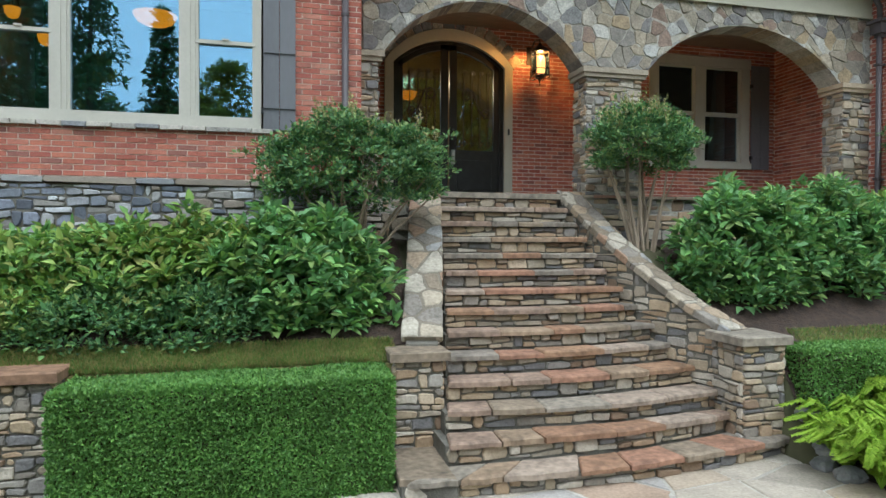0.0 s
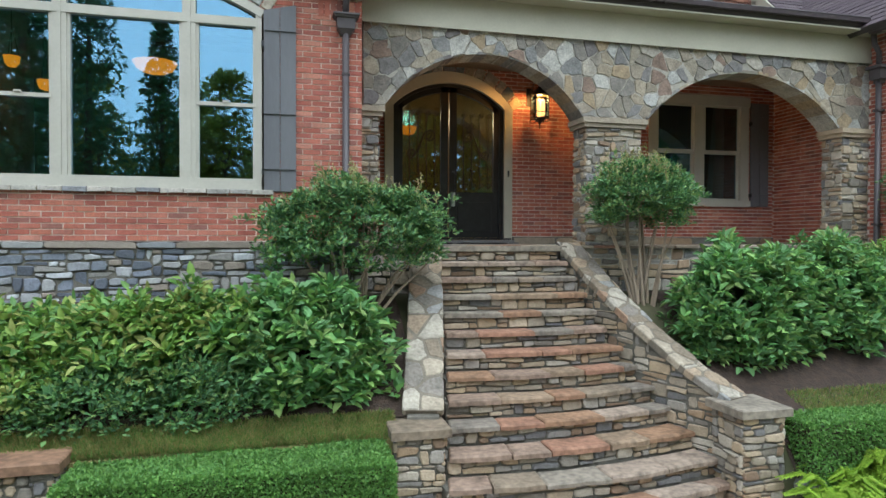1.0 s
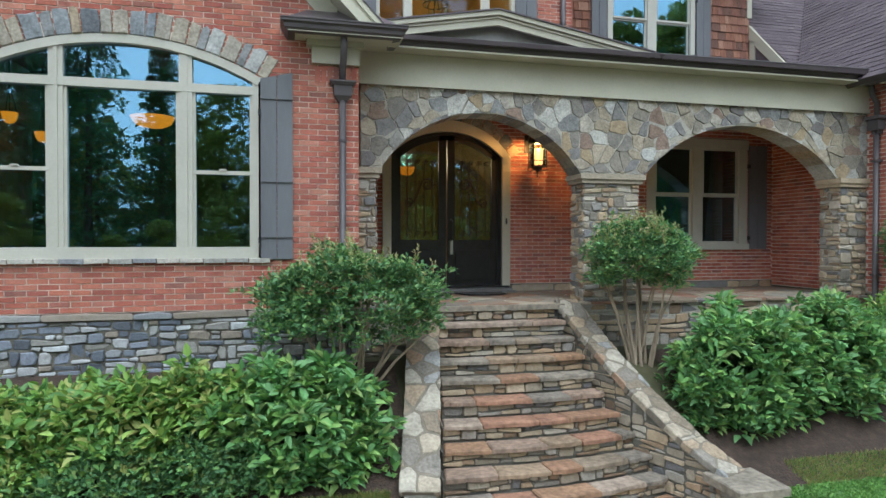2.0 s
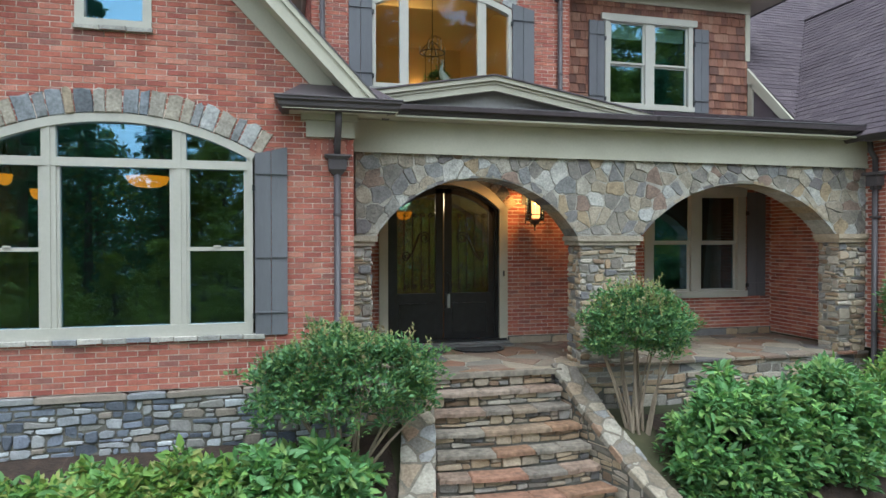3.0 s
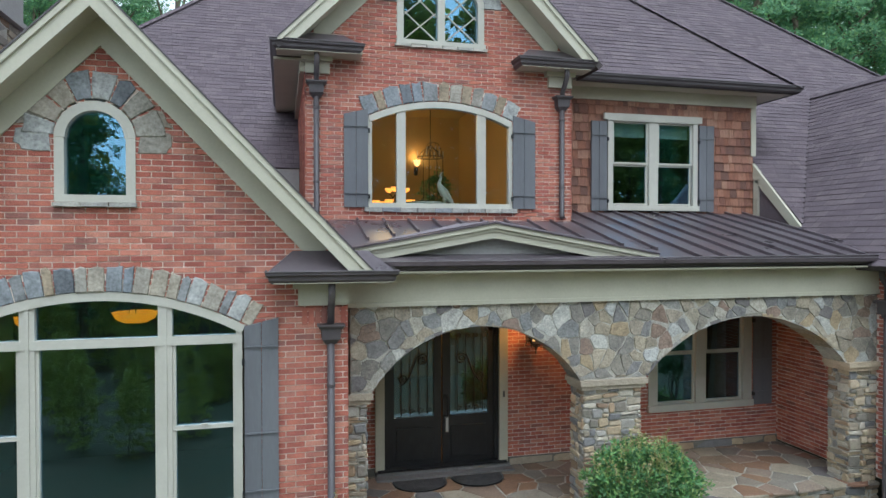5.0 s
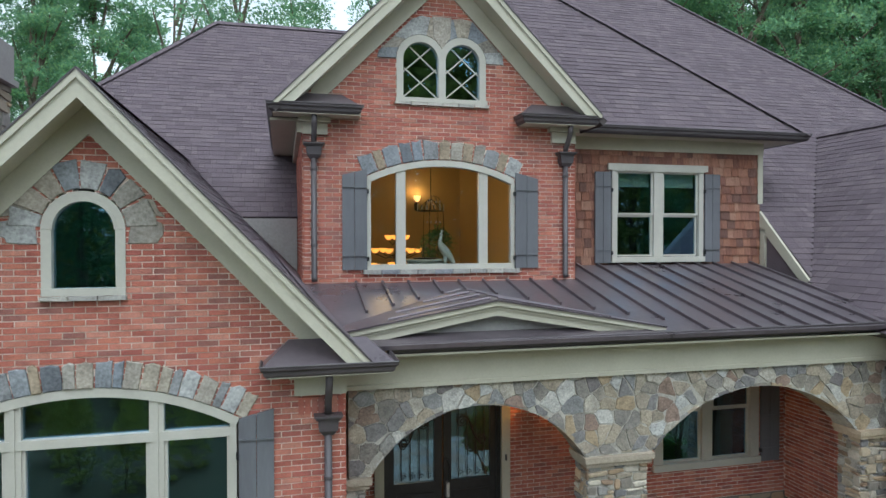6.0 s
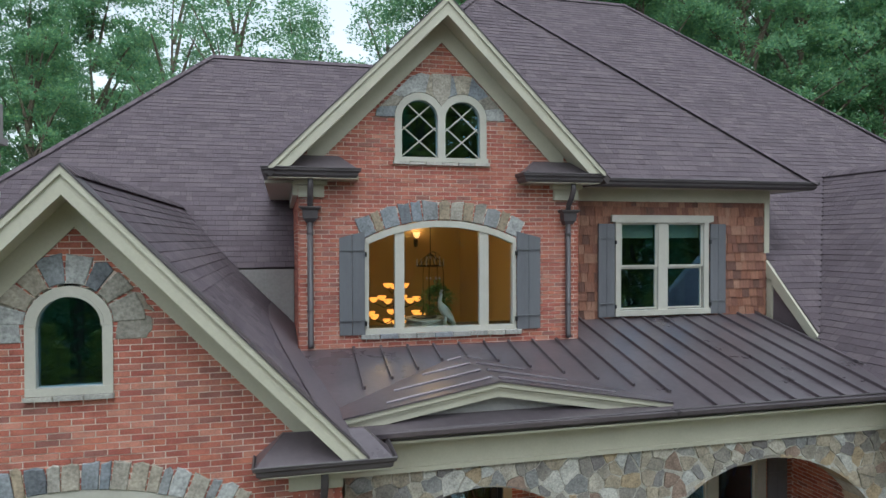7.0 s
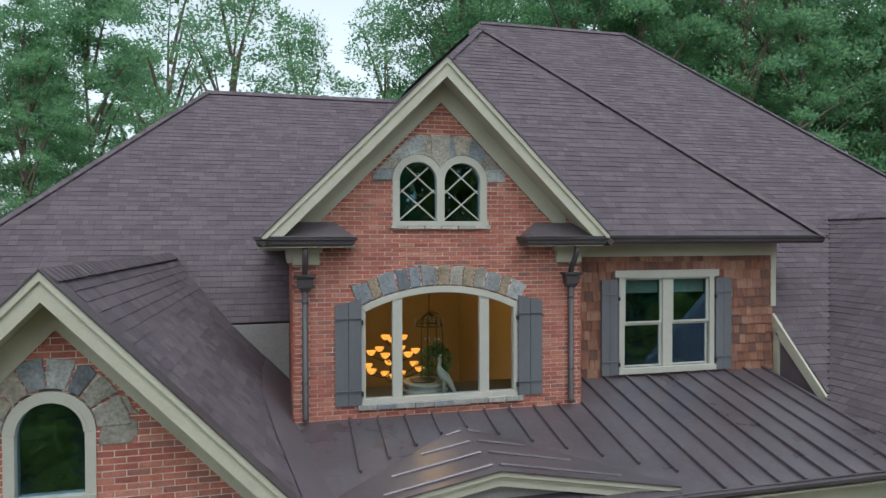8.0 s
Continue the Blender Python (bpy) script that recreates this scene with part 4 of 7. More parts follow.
core = Shape()
v = 2.55
while v < 3.77:
    for a, b in porch_spans(v + 0.02):
        core.box(front(PORCH), a, b, v, v + 0.04, -0.42, -0.006)
    v += 0.04
porch_wall = structure("wall_porch", core, stone_joint, "porch front of irregular fieldstone with two wide arches", "stone wall")
stones = []
for poly in crazy(1.02, 9.36, 2.66, 3.78, 0.205, 0.013, 0.95):
    pts, keep = [], True
    cu, cv = sum(p[0] for p in poly) / len(poly), sum(p[1] for p in poly) / len(poly)
    for a in (ARCH_W, ARCH_E):
        if abs(cu - a["cx"]) < arch_half(v=cv, **a) - 0.01:
            keep = False
    if not keep:
        continue
    for u, v in roughen(soften(poly, 0.08), 0.016):
        for a in (ARCH_W, ARCH_E):
            r = (a["half"] ** 2 + a["rise"] ** 2) / (2 * a["rise"])
            cz = a["spring"] + a["rise"] - r
            w = math.hypot(u - a["cx"], v - cz)
            if w < r and abs(u - a["cx"]) < a["half"] + 0.02:
                u, v = a["cx"] + (u - a["cx"]) * r / w, cz + (v - cz) * r / w
        pts.append((u, v))
    stones.append(Shape().pillow(pts, front(PORCH), -0.05, RND.uniform(0.0, 0.012), 0.006, (RND.uniform(-0.10, 0.10), RND.uniform(-0.10, 0.10))))
lay(stones, porch_wall, field_stone, field_stone_rest)
for a in (ARCH_W, ARCH_E):
    n = 22
    lo, hi = arc(a["cx"], a["half"], a["spring"], a["rise"], n, -0.015), arc(a["cx"], a["half"], a["spring"], a["rise"], n, 0.03)
    for i in range(n):
        q = [hi[i], hi[i + 1], lo[i + 1], lo[i]]
        part("soffit_stone", Shape().prism(q, front(PORCH), -0.43, -0.01 + RND.uniform(0, 0.02)), field_stone, porch_wall)


def stone_pier(name, u0, u1, y0, y1, z0, z1, label, faces="fwe"):
    """A pier of stacked stone under a moulded stone capital."""
    p = thing(name, label, "stone pier", ((u0 + u1) / 2, (y0 + y1) / 2, z0), kind="structure")
    part("core", Shape().block(u0 + 0.012, u1 - 0.012, y0 + 0.012, y1 - 0.012, z0, z1), stone_joint, p)
    st = ledge_courses(front(y0), u0, u1, z0, z1, 0.06, 0.15, (0.09, 0.23))
    if "w" in faces:
        st += ledge_courses(west(u0), -y1, -y0, z0, z1, 0.06, 0.15, (0.09, 0.23), proud=(0, 0.02))
    if "e" in faces:
        st += ledge_courses(east(u1), y0, y1, z0, z1, 0.06, 0.15, (0.09, 0.23), proud=(0, 0.02))
    lay(st, p, ledge_stone, ledge_stone_rest)
    part("capital", Shape().block(u0 - 0.045, u1 + 0.045, y0 - 0.05, y1 + 0.03, z1, z1 + 0.06).block(u0 - 0.075, u1 + 0.075, y0 - 0.08, y1 + 0.03, z1 + 0.06, z1 + 0.135), ledge_stone, p, "moulded buff stone capital")
    return p


stone_pier("porch_pier_west", 0.96, 1.23, PORCH, PORCH + 0.42, FLOOR, 2.50, "stacked stone half pier of the porch")
stone_pier("porch_pier_middle", 4.27, 5.17, PORCH, PORCH + 0.42, FLOOR, 2.50, "square stacked stone pier between the porch arches")
stone_pier("porch_pier_east", 8.83, 9.36, PORCH, PORCH + 0.42, FLOOR, 2.54, "stacked stone end pier of the porch")
# porch floor, foundation
pf = structure("porch_floor", Shape().block(0.94, 9.36, PORCH - 0.02, DOORWALL, FLOOR - 0.30, FLOOR), stone_joint, "porch floor of tan and rust flagstones", "floor")
flags = [Shape().pillow(roughen(poly), level(FLOOR), -0.03, RND.uniform(0.008, 0.016), 0.012) for poly in crazy(0.95, 9.33, PORCH - 0.10, DOORWALL - 0.02, 0.42, 0.022, 0.9)]
lay(flags, pf, flag_stone, flag_stone_rest, "flagstone")
found = structure("porch_foundation", Shape().block(0.94, 9.4, PORCH - 0.02, PORCH + 0.3, -1.0, FLOOR - 0.30), dark_joint, "stacked stone foundation below the porch", "stone wall")
fs = ledge_courses(front(PORCH - 0.02), 3.7, 9.4, -0.4, FLOOR - 0.03, 0.07, 0.15, (0.15, 0.4))
fs += ledge_courses(front(PORCH - 0.02), 0.94, 2.0, -0.4, FLOOR - 0.03, 0.07, 0.15, (0.15, 0.4))
lay(fs, found, ledge_stone, ledge_stone_rest)
# frieze, soffit, ceiling
structure("porch_frieze", Shape().block(0.96, 9.40, PORCH - 0.035, PORCH + 0.3, 3.76, 4.18).block(0.96, 9.40, PORCH - 0.06, PORCH - 0.035, 3.745, 3.80), cream, "cream painted frieze board over the porch arches", "trim")
structure("porch_soffit", Shape().block(0.98, 9.4, 8.40, PORCH + 0.3, 4.185, 4.21), cream, "cream painted porch soffit", "trim")
structure("ceiling", Shape().block(0.94, 9.40, PORCH, DOORWALL, 3.80, 3.84), porch_wood, "dark stained wooden porch ceiling", "ceiling")
gutter("gutter", [(1.49, 8.36, 4.335), (9.35, 8.36, 4.375)])

# ---- door wall ----
DOOR = dict(cx=2.76, half=1.13, spring=3.12, rise=0.60)
WIN_P = (6.58, 8.75, 1.49, 3.60)


def door_spans(v):
    spans = [(0.94, 9.36)]
    w = arch_half(v=v, **DOOR)
    if w:
        spans = cut(spans, DOOR["cx"] - w, DOOR["cx"] + w)
    if WIN_P[2] < v < WIN_P[3]:
        spans = cut(spans, WIN_P[0], WIN_P[1])
    return spans


brick_wall("wall_door", "red brick porch wall around the entrance", front(DOORWALL), 0.90, 3.82, door_spans, near=lambda u, v: 3.8 < u < 5.5)
plinth = structure("porch_plinth", Shape().block(0.94, 1.62, DOORWALL - 0.02, DOORWALL + 0.2, FLOOR, 0.90).block(3.92, 9.36, DOORWALL - 0.02, DOORWALL + 0.2, FLOOR, 0.90), dark_joint, "dark stone plinth along the porch wall", "trim")
lay(ledge_courses(front(DOORWALL - 0.02), 3.92, 9.3, FLOOR, 0.90, 0.14, 0.14, (0.3, 0.6), proud=(0.005, 0.02)), plinth, ledge_stone, ledge_stone_rest)
brick_wall("wall_porch_east", "red brick side wall of the porch", west(9.33), 0.80, 3.82, lambda v: [(-DOORWALL, -PORCH - 0.42)])


def swirl(cx, cz, r0, turns, start, sgn, y, n=26):
    pts = []
    for i in range(n):
        k = i / (n - 1)
        a = start + sgn * turns * 2 * math.pi * k
        r = r0 * (1 - 0.85 * k)
        pts.append((cx + r * math.cos(a), y, cz + r * math.sin(a)))
    return pts


def front_door():
    f = front(DOORWALL)
    t = thing("door_1", "black iron double entrance door with scrollwork and glass", "door", (2.76, DOORWALL, 0.84), kind="structure")
    part("trim_head", Shape().ring(arc(2.76, 1.13, 3.12, 0.60, 24), arc(2.76, 0.98, 3.11, 0.42, 24), f, -0.16, 0.05), cream, t)
    for a, b in ((1.63, 1.78), (3.74, 3.89)):
        bar(t, "trim_post", f, a, b, 0.84, 3.125, -0.16, 0.05, cream)
    voussoirs(t, f, 2.76, 1.15, 3.10, 0.63, 0.20, 15, -0.06, 0.03)
    fr = Shape().ring(arc(2.76, 0.98, 3.11, 0.415, 24), arc(2.76, 0.91, 3.11, 0.36, 24), f, -0.14, -0.02)
    fr.box(f, 1.78, 1.85, 0.87, 3.12, -0.14, -0.02).box(f, 3.67, 3.74, 0.87, 3.12, -0.14, -0.02)
    part("iron_frame", fr, black_iron, t)
    geo = dict(cx=2.76, half=0.91, spring=3.11, rise=0.36)
    bar(t, "threshold", f, 1.66, 3.86, 0.845, 0.875, -0.2, 0.10, black_iron)
    for s in (-1, 1):
        a, b = sorted((2.76 + s * 0.012, 2.76 + s * 0.91))
        leaf = part("door_leaf", Shape().box(f, a, b, 0.88, 1.67, -0.11, -0.05), black_iron, t)
        wide = 0.13
        sh = Shape()
        sh.prism(arched_light(a, a + (wide if s > 0 else 0.10), 1.67, geo, 0.0, 4), f, -0.11, -0.045)
        sh.prism(arched_light(b - (wide if s < 0 else 0.10), b, 1.67, geo, 0.0, 4), f, -0.11, -0.045)
        part("stile", sh, black_iron, leaf)
        lo, hi = arc(2.76, 0.91, 3.11, 0.36, 24, -0.09), arc(2.76, 0.91, 3.11, 0.36, 24)
        sel = slice(0, 13) if s > 0 else slice(12, 25)
        part("top_rail", Shape().ring(hi[sel], lo[sel], f, -0.11, -0.045), black_iron, leaf)
        bar(leaf, "kick_panel", f, a + 0.14, b - 0.14, 0.98, 1.50, -0.05, -0.032, black_iron)
        g0, g1 = (a + wide, b - 0.10) if s > 0 else (a + 0.10, b - wide)
        pane(leaf, f, arched_light(g0, g1, 1.65, geo, 0.07), -0.09, door_glass)
        y = DOORWALL + 0.035
        for k in (0.18, 0.4, 0.62, 0.84):
            u = g0 + (g1 - g0) * k
            part("baluster", Shape().tube([(u, y, 1.72), (u, y, 3.02)], 0.007, 6), scroll_iron, leaf)
            part("scroll", Shape().tube(swirl(u + 0.03, 3.0, 0.045, 1.3, math.pi, -1, y), 0.007, 5), scroll_iron, leaf)
            part("scroll", Shape().tube(swirl(u + 0.03, 1.78, 0.045, 1.2, 0.0, 1, y), 0.006, 5), scroll_iron, leaf)
        m = (g0 + g1) / 2
        part("scroll", Shape().tube(swirl(m - s * 0.14, 2.62, 0.10, 1.6, math.pi / 2, s, y), 0.010, 6), scroll_iron, leaf)
        part("scroll", Shape().tube(swirl(m + s * 0.17, 2.32, 0.085, 1.5, -math.pi / 2, s, y), 0.010, 6), scroll_iron, leaf)
        part("scroll_arm", Shape().tube([(m - s * 0.14, y, 2.72), (m - s * 0.05, y, 2.68), (m, y, 2.55), (m + s * 0.06, y, 2.38), (m + s * 0.17, y, 2.235)], 0.011, 6), scroll_iron, leaf)
    h = part("handle", Shape().block(2.80, 2.85, DOORWALL - 0.02 - 0.02, DOORWALL + 0.05, 1.42, 1.66), steel, t, "brushed steel pull handle plate")
    part("grip", Shape().tube([(2.825, DOORWALL - 0.03, 1.66), (2.825, DOORWALL - 0.09, 1.70), (2.825, DOORWALL - 0.09, 1.98), (2.825, DOORWALL - 0.02, 2.02), (2.825, DOORWALL + 0.05, 2.02)], 0.012, 8), black_iron, t)
    part("doorbell", Shape().block(3.80, 3.825, DOORWALL - 0.075, DOORWALL - 0.05, 1.95, 2.05), black_iron, t, "small black doorbell")
    return t


front_door()
structure("door_step", Shape().block(1.62, 3.92, DOORWALL - 0.30, DOORWALL + 0.1, FLOOR, 0.80).block(1.64, 3.90, DOORWALL - 0.14, DOORWALL + 0.1, 0.80, 0.84), ledge_stone, "low stone step under the entrance door", "step")


def doormat(x0, x1):
    y0, y1 = DOORWALL - 0.85, DOORWALL - 0.36
    cx, r = (x0 + x1) / 2, (x1 - x0) / 2
    poly = [(x0, y1), (x0, y1 - 0.12)] + [(cx - r * math.cos(math.pi * i / 14), y1 - 0.12 - (y1 - y0 - 0.12) * math.sin(math.pi * i / 14)) for i in range(1, 14)] + [(x1, y1 - 0.12), (x1, y1)]
    d = thing("doormat", "dark half-round doormat lying before the entrance door", "doormat", (cx, y0, FLOOR + 0.016), group="doormats")
    part("mat_face", Shape().pillow(poly, level(FLOOR + 0.016), 0.0, 0.018, 0.01), mat_rubber, d)
    part("border", Shape().ring(poly, [(cx + (p[0] - cx) * 0.92, (y0 + y1) / 2 + (p[1] - (y0 + y1) / 2) * 0.9) for p in poly], level(FLOOR + 0.016), 0.0, 0.022), black_iron, d)


doormat(1.85, 2.70)
doormat(2.80, 3.65)


def wall_lantern():
    x, y, z = 4.22, 10.32, 3.10
    t = thing("wall_lantern", "black iron wall lantern with lit seeded glass", "lantern", (x, DOORWALL, z))
    for sx in (-1, 1):
        for sy in (-1, 1):
            part("corner_bar", Shape().tube([(x + sx * 0.115, y + sy * 0.115, z - 0.20), (x + sx * 0.115, y + sy * 0.115, z + 0.21)], 0.010, 6), black_iron, t)
            part("scroll", Shape().tube([(x + sx * 0.115, y + sy * 0.115, z - 0.20), (x + sx * 0.13, y + sy * 0.13, z - 0.235), (x + sx * 0.09, y + sy * 0.09, z - 0.255), (x + sx * 0.03, y + sy * 0.03, z - 0.23)], 0.008, 6), black_iron, t)
    for h in (-0.19, -0.09, 0.12, 0.20):
        ring = [(x - 0.115, y - 0.115, z + h), (x + 0.115, y - 0.115, z + h), (x + 0.115, y + 0.115, z + h), (x - 0.115, y + 0.115, z + h), (x - 0.115, y - 0.115, z + h)]
        band = Shape()
        for p, q in zip(ring, ring[1:]):
            band.tube([p, q], 0.008, 5)
        part("band", band, black_iron, t)
    part("roof", Shape().lathe([(0.165, 0.205), (0.165, 0.22), (0.11, 0.27), (0.05, 0.31), (0.03, 0.35), (0.0, 0.36)], (x, y, z), 8), black_iron, t)
    part("finial", Shape().lathe([(0.0, -0.37), (0.016, -0.35), (0.008, -0.31), (0.03, -0.26), (0.10, -0.205), (0.10, -0.195)], (x, y, z), 8), black_iron, t)
    part("bracket", Shape().tube([(x, y, z + 0.35), (x, y + 0.02, z + 0.42), (x, y + 0.25, z + 0.46), (x, DOORWALL - 0.02, z + 0.32)], 0.013, 8), black_iron, t)
    part("back_plate", Shape().block(x - 0.06, x + 0.06, DOORWALL - 0.025, DOORWALL, z + 0.10, z + 0.42), black_iron, t)
    for k in (-1, 1):
        g = part("glass", Shape().block(x + k * 0.108 - 0.003, x + k * 0.108 + 0.003, y - 0.10, y + 0.10, z - 0.18, z + 0.19), lamp_glass, t)
        g.visible_shadow = False
        g = part("glass", Shape().block(x - 0.10, x + 0.10, y + k * 0.108 - 0.003, y + k * 0.108 + 0.003, z - 0.18, z + 0.19), lamp_glass, t)
        g.visible_shadow = False
    for dx, dy in ((-0.045, -0.02), (0.045, -0.02), (0.0, 0.045)):
        part("bulb", Shape().lathe([(0.022, -0.15), (0.036, -0.13), (0.040, -0.02), (0.038, 0.09), (0.012, 0.15)], (x + dx, y + dy, z), 12), bulb_glow, t, "glowing warm candle bulb", smooth=True)
    lamp = new("lantern_light", bpy.data.lights.new("lantern_light", "POINT"))
    lamp.data.energy, lamp.data.color, lamp.data.shadow_soft_size = 62, (1.0, 0.44, 0.11), 0.03
    lamp.location = (x, y, z + 0.165)


wall_lantern()


def sash_window(name, label, x0, x1, z0, z1, y, mull=0.1, sill=0.1, casing=0.13, meet=None, blinds=False):
    """A pair of double-hung sashes in a cream frame."""
    f = front(y)
    w = thing(name, label, "window", ((x0 + x1) / 2, y, z0), kind="structure")
    c = casing
    bar(w, "jamb", f, x0, x0 + c, z0 + sill, z1 - c, -0.1, 0.03)
    bar(w, "jamb", f, x1 - c, x1, z0 + sill, z1 - c, -0.1, 0.03)
    bar(w, "head", f, x0 - 0.02, x1 + 0.02, z1 - c, z1, -0.1, 0.045)
    bar(w, "sill", f, x0 - 0.02, x1 + 0.02, z0, z0 + sill, -0.1, 0.07)
    m = (x0 + x1) / 2
    bar(w, "mullion", f, m - mull, m + mull, z0 + sill, z1 - c, -0.1, 0.02)
    mt = meet or (z0 + z1) / 2
    for a, b in ((x0 + c, m - mull), (m + mull, x1 - c)):
        for zz0, zz1, d in ((z0 + sill, mt, -0.075), (mt, z1 - c, -0.045)):
            sash = part("sash", Shape().box(f, a, a + 0.045, zz0, zz1, d, d + 0.035).box(f, b - 0.045, b, zz0, zz1, d, d + 0.035).box(f, a + 0.045, b - 0.045, zz0, zz0 + 0.04, d, d + 0.035).box(f, a + 0.045, b - 0.045, zz1 - 0.035, zz1, d, d + 0.035), window_paint, w)
            pane(sash, f, [(a + 0.04, zz0 + 0.035), (b - 0.04, zz0 + 0.035), (b - 0.04, zz1 - 0.03), (a + 0.04, zz1 - 0.03)], d + 0.012)
        part("sash_lock", Shape().box(f, (a + b) / 2 - 0.035, (a + b) / 2 + 0.035, mt, mt + 0.02, -0.05, -0.0), window_paint, w)
        if blinds:
            part("blind", Shape().box(f, a + 0.01, b - 0.01, z1 - c - 0.28, z1 - c, -0.16, -0.15), blind_cloth, w, "pale green roller blind pulled down a little")
    return w


sash_window("window_3", "cream double sash window on the porch with curtain behind", WIN_P[0], WIN_P[1], WIN_P[2], WIN_P[3], DOORWALL, 0.105, 0.12, 0.18, 2.53)
shutter(front(DOORWALL), 8.79, 9.19, 1.50, 3.50, DOORWALL, 0.0, "r", "dark grey board shutter in the shade of the porch")


def curtain(x0, x1, z0, z1, y):
    s = Shape()
    n = 40
    for i in range(n + 1):
        k = i / n
        x, yy = x0 + (x1 - x0) * k, y + 0.035 * math.sin(k * 34) + 0.02 * math.sin(k * 11)
        s.v += [(x + 0.10 * (1 - k) * 0, yy, z0), (x * 0.5 + x1 * 0.5, yy, z1)]
    s.f += [(2 * i, 2 * i + 2, 2 * i + 3, 2 * i + 1) for i in range(n)]
    ob = part("curtain", s, curtain_cloth, smooth=True)
    so = ob.modifiers.new("thickness", "SOLIDIFY")
    so.thickness = 0.006
    tagged(ob, "grey curtain hanging inside the porch window", "curtain")


curtain(8.07, 8.52, FLOOR, 3.5, DOORWALL + 0.4)

# ---- porch roof ----
EAVE_Y, EAVE_Z, PSL = 8.36, 4.34, 0.24
pr = lambda y: EAVE_Z + (y - EAVE_Y) * PSL
rf = plane((0, EAVE_Y, EAVE_Z), (1, 0, 0), (0, 1, PSL))
PL = math.hypot(1, PSL)
sheet = Shape()
sheet.prism([(0.9, 0), (9.35, 0), (9.35, 3.32 * PL), (5.07, 3.32 * PL), (5.07, 2.46 * PL), (0.45, 2.46 * PL)], rf, -0.06, 0.0)
porch_roof = structure("porch_roof", sheet, roof_metal, "brown standing seam metal porch roof", "metal roof")
x = 1.35
while x < 9.3:
    top = (3.29 if x > 5.1 else 2.43) * PL
    hp = abs(x - 2.90)
    low = 0.02 if hp > 2.6 else (0.50 - 0.15 * hp) / 0.25 * PL + 0.02
    part("seam", Shape().box(rf, x - 0.016, x + 0.016, low, top, 0.0, 0.045), roof_metal, porch_roof)
    x += 0.415
part("drip_edge", Shape().box(rf, 0.95, 9.35, -0.05, 0.03, -0.05, 0.006), roof_metal, porch_roof)
# shallow pediment over the entrance
PEDX, PEDZ, PEDH, PEDSL = 2.90, 4.82, 2.42, 0.175
ped = thing("pediment", "shallow cream pediment over the porch eave with grey metal face", "pediment", (PEDX, EAVE_Y, EAVE_Z), kind="structure")
for s in (-1, 1):
    def pq(top, bot, h0=0.0, h1=PEDH):
        q = [(PEDX + s * h0, PEDZ - PEDSL * h0 - top), (PEDX + s * h1, PEDZ - PEDSL * h1 - top), (PEDX + s * h1, PEDZ - PEDSL * h1 - bot), (PEDX + s * h0, PEDZ - PEDSL * h0 - bot)]
        return q if s < 0 else q[::-1]
    hh = PEDH if s > 0 else 1.92
    part("raking_board", Shape().prism(pq(0.05, 0.19, 0, hh), front(8.53), -0.05, 0.0), cream, ped)
    part("raking_mould", Shape().prism(pq(0.0, 0.06, 0, hh), front(8.53), -0.03, 0.05), cream, ped)
    part("raking_mould", Shape().prism(pq(0.075, 0.10, 0, hh), front(8.53), -0.03, 0.02), cream, ped)
    back = lambda h: EAVE_Y + (PEDZ - PEDSL * h - EAVE_Z) / PSL
    tp = Shape()
    a, b = PEDX, PEDX + s * hh
    up = 0.022
    vs = [(a, 8.46, PEDZ + up), (b, 8.46, PEDZ - PEDSL * hh + up), (b, max(8.56, back(hh)), PEDZ - PEDSL * hh + up), (a, back(0), PEDZ + up)]
    tp.add(vs + [(p[0], p[1], p[2] - 0.02) for p in vs], [(0, 1, 2, 3) if s > 0 else (3, 2, 1, 0), (7, 6, 5, 4) if s > 0 else (4, 5, 6, 7), (0, 4, 5, 1) if s > 0 else (1, 5, 4, 0)])
    part("metal_slope", tp, roof_metal, ped)
    for i in range(4):
        y = 8.66 + 0.48 * i
        h = min(hh, (PEDZ - EAVE_Z - (y - EAVE_Y) * PSL) / PEDSL)
        h *= 0.72
        if h > 0.1:
            part("seam", Shape().tube([(PEDX + s * 0.05, y, PEDZ + up + 0.004), (PEDX + s * h, y, PEDZ - PEDSL * h + up + 0.004)], 0.020, 6), roof_metal, ped)
part("tympanum", Shape().prism([(PEDX - 1.92, 4.28), (PEDX + PEDH, 4.28), (PEDX + PEDH, PEDZ - PEDSL * PEDH - 0.1), (PEDX, PEDZ - 0.15), (PEDX - 1.92, PEDZ - PEDSL * 1.92 - 0.15)], front(8.68), -0.02, 0.0), lead, ped, "flat grey metal face of the pediment")

# ---- dormer ----
WIN_D = dict(cx=2.755, half=1.225, spring=6.60, rise=0.28)


def twin_half(v):
    out = []
    for c in (2.395, 3.085):
        w = arch_half(c, 0.395, 8.47, 0.394, v)
        if w:
            out.append((c - w, c + w))
    return out


def dormer_spans(v):
    top = DTOP - 0.15 - v
    spans = [(max(0.54, DX - top), min(5.07, DX + top))] if top > 0.03 else []
    if v > 5.12:
        w = arch_half(v=v, **WIN_D)
        if w:
            spans = cut(spans, WIN_D["cx"] - w, WIN_D["cx"] + w)
    if v > 7.82:
        for a, b in twin_half(v):
            spans = cut(spans, a, b)
    return spans


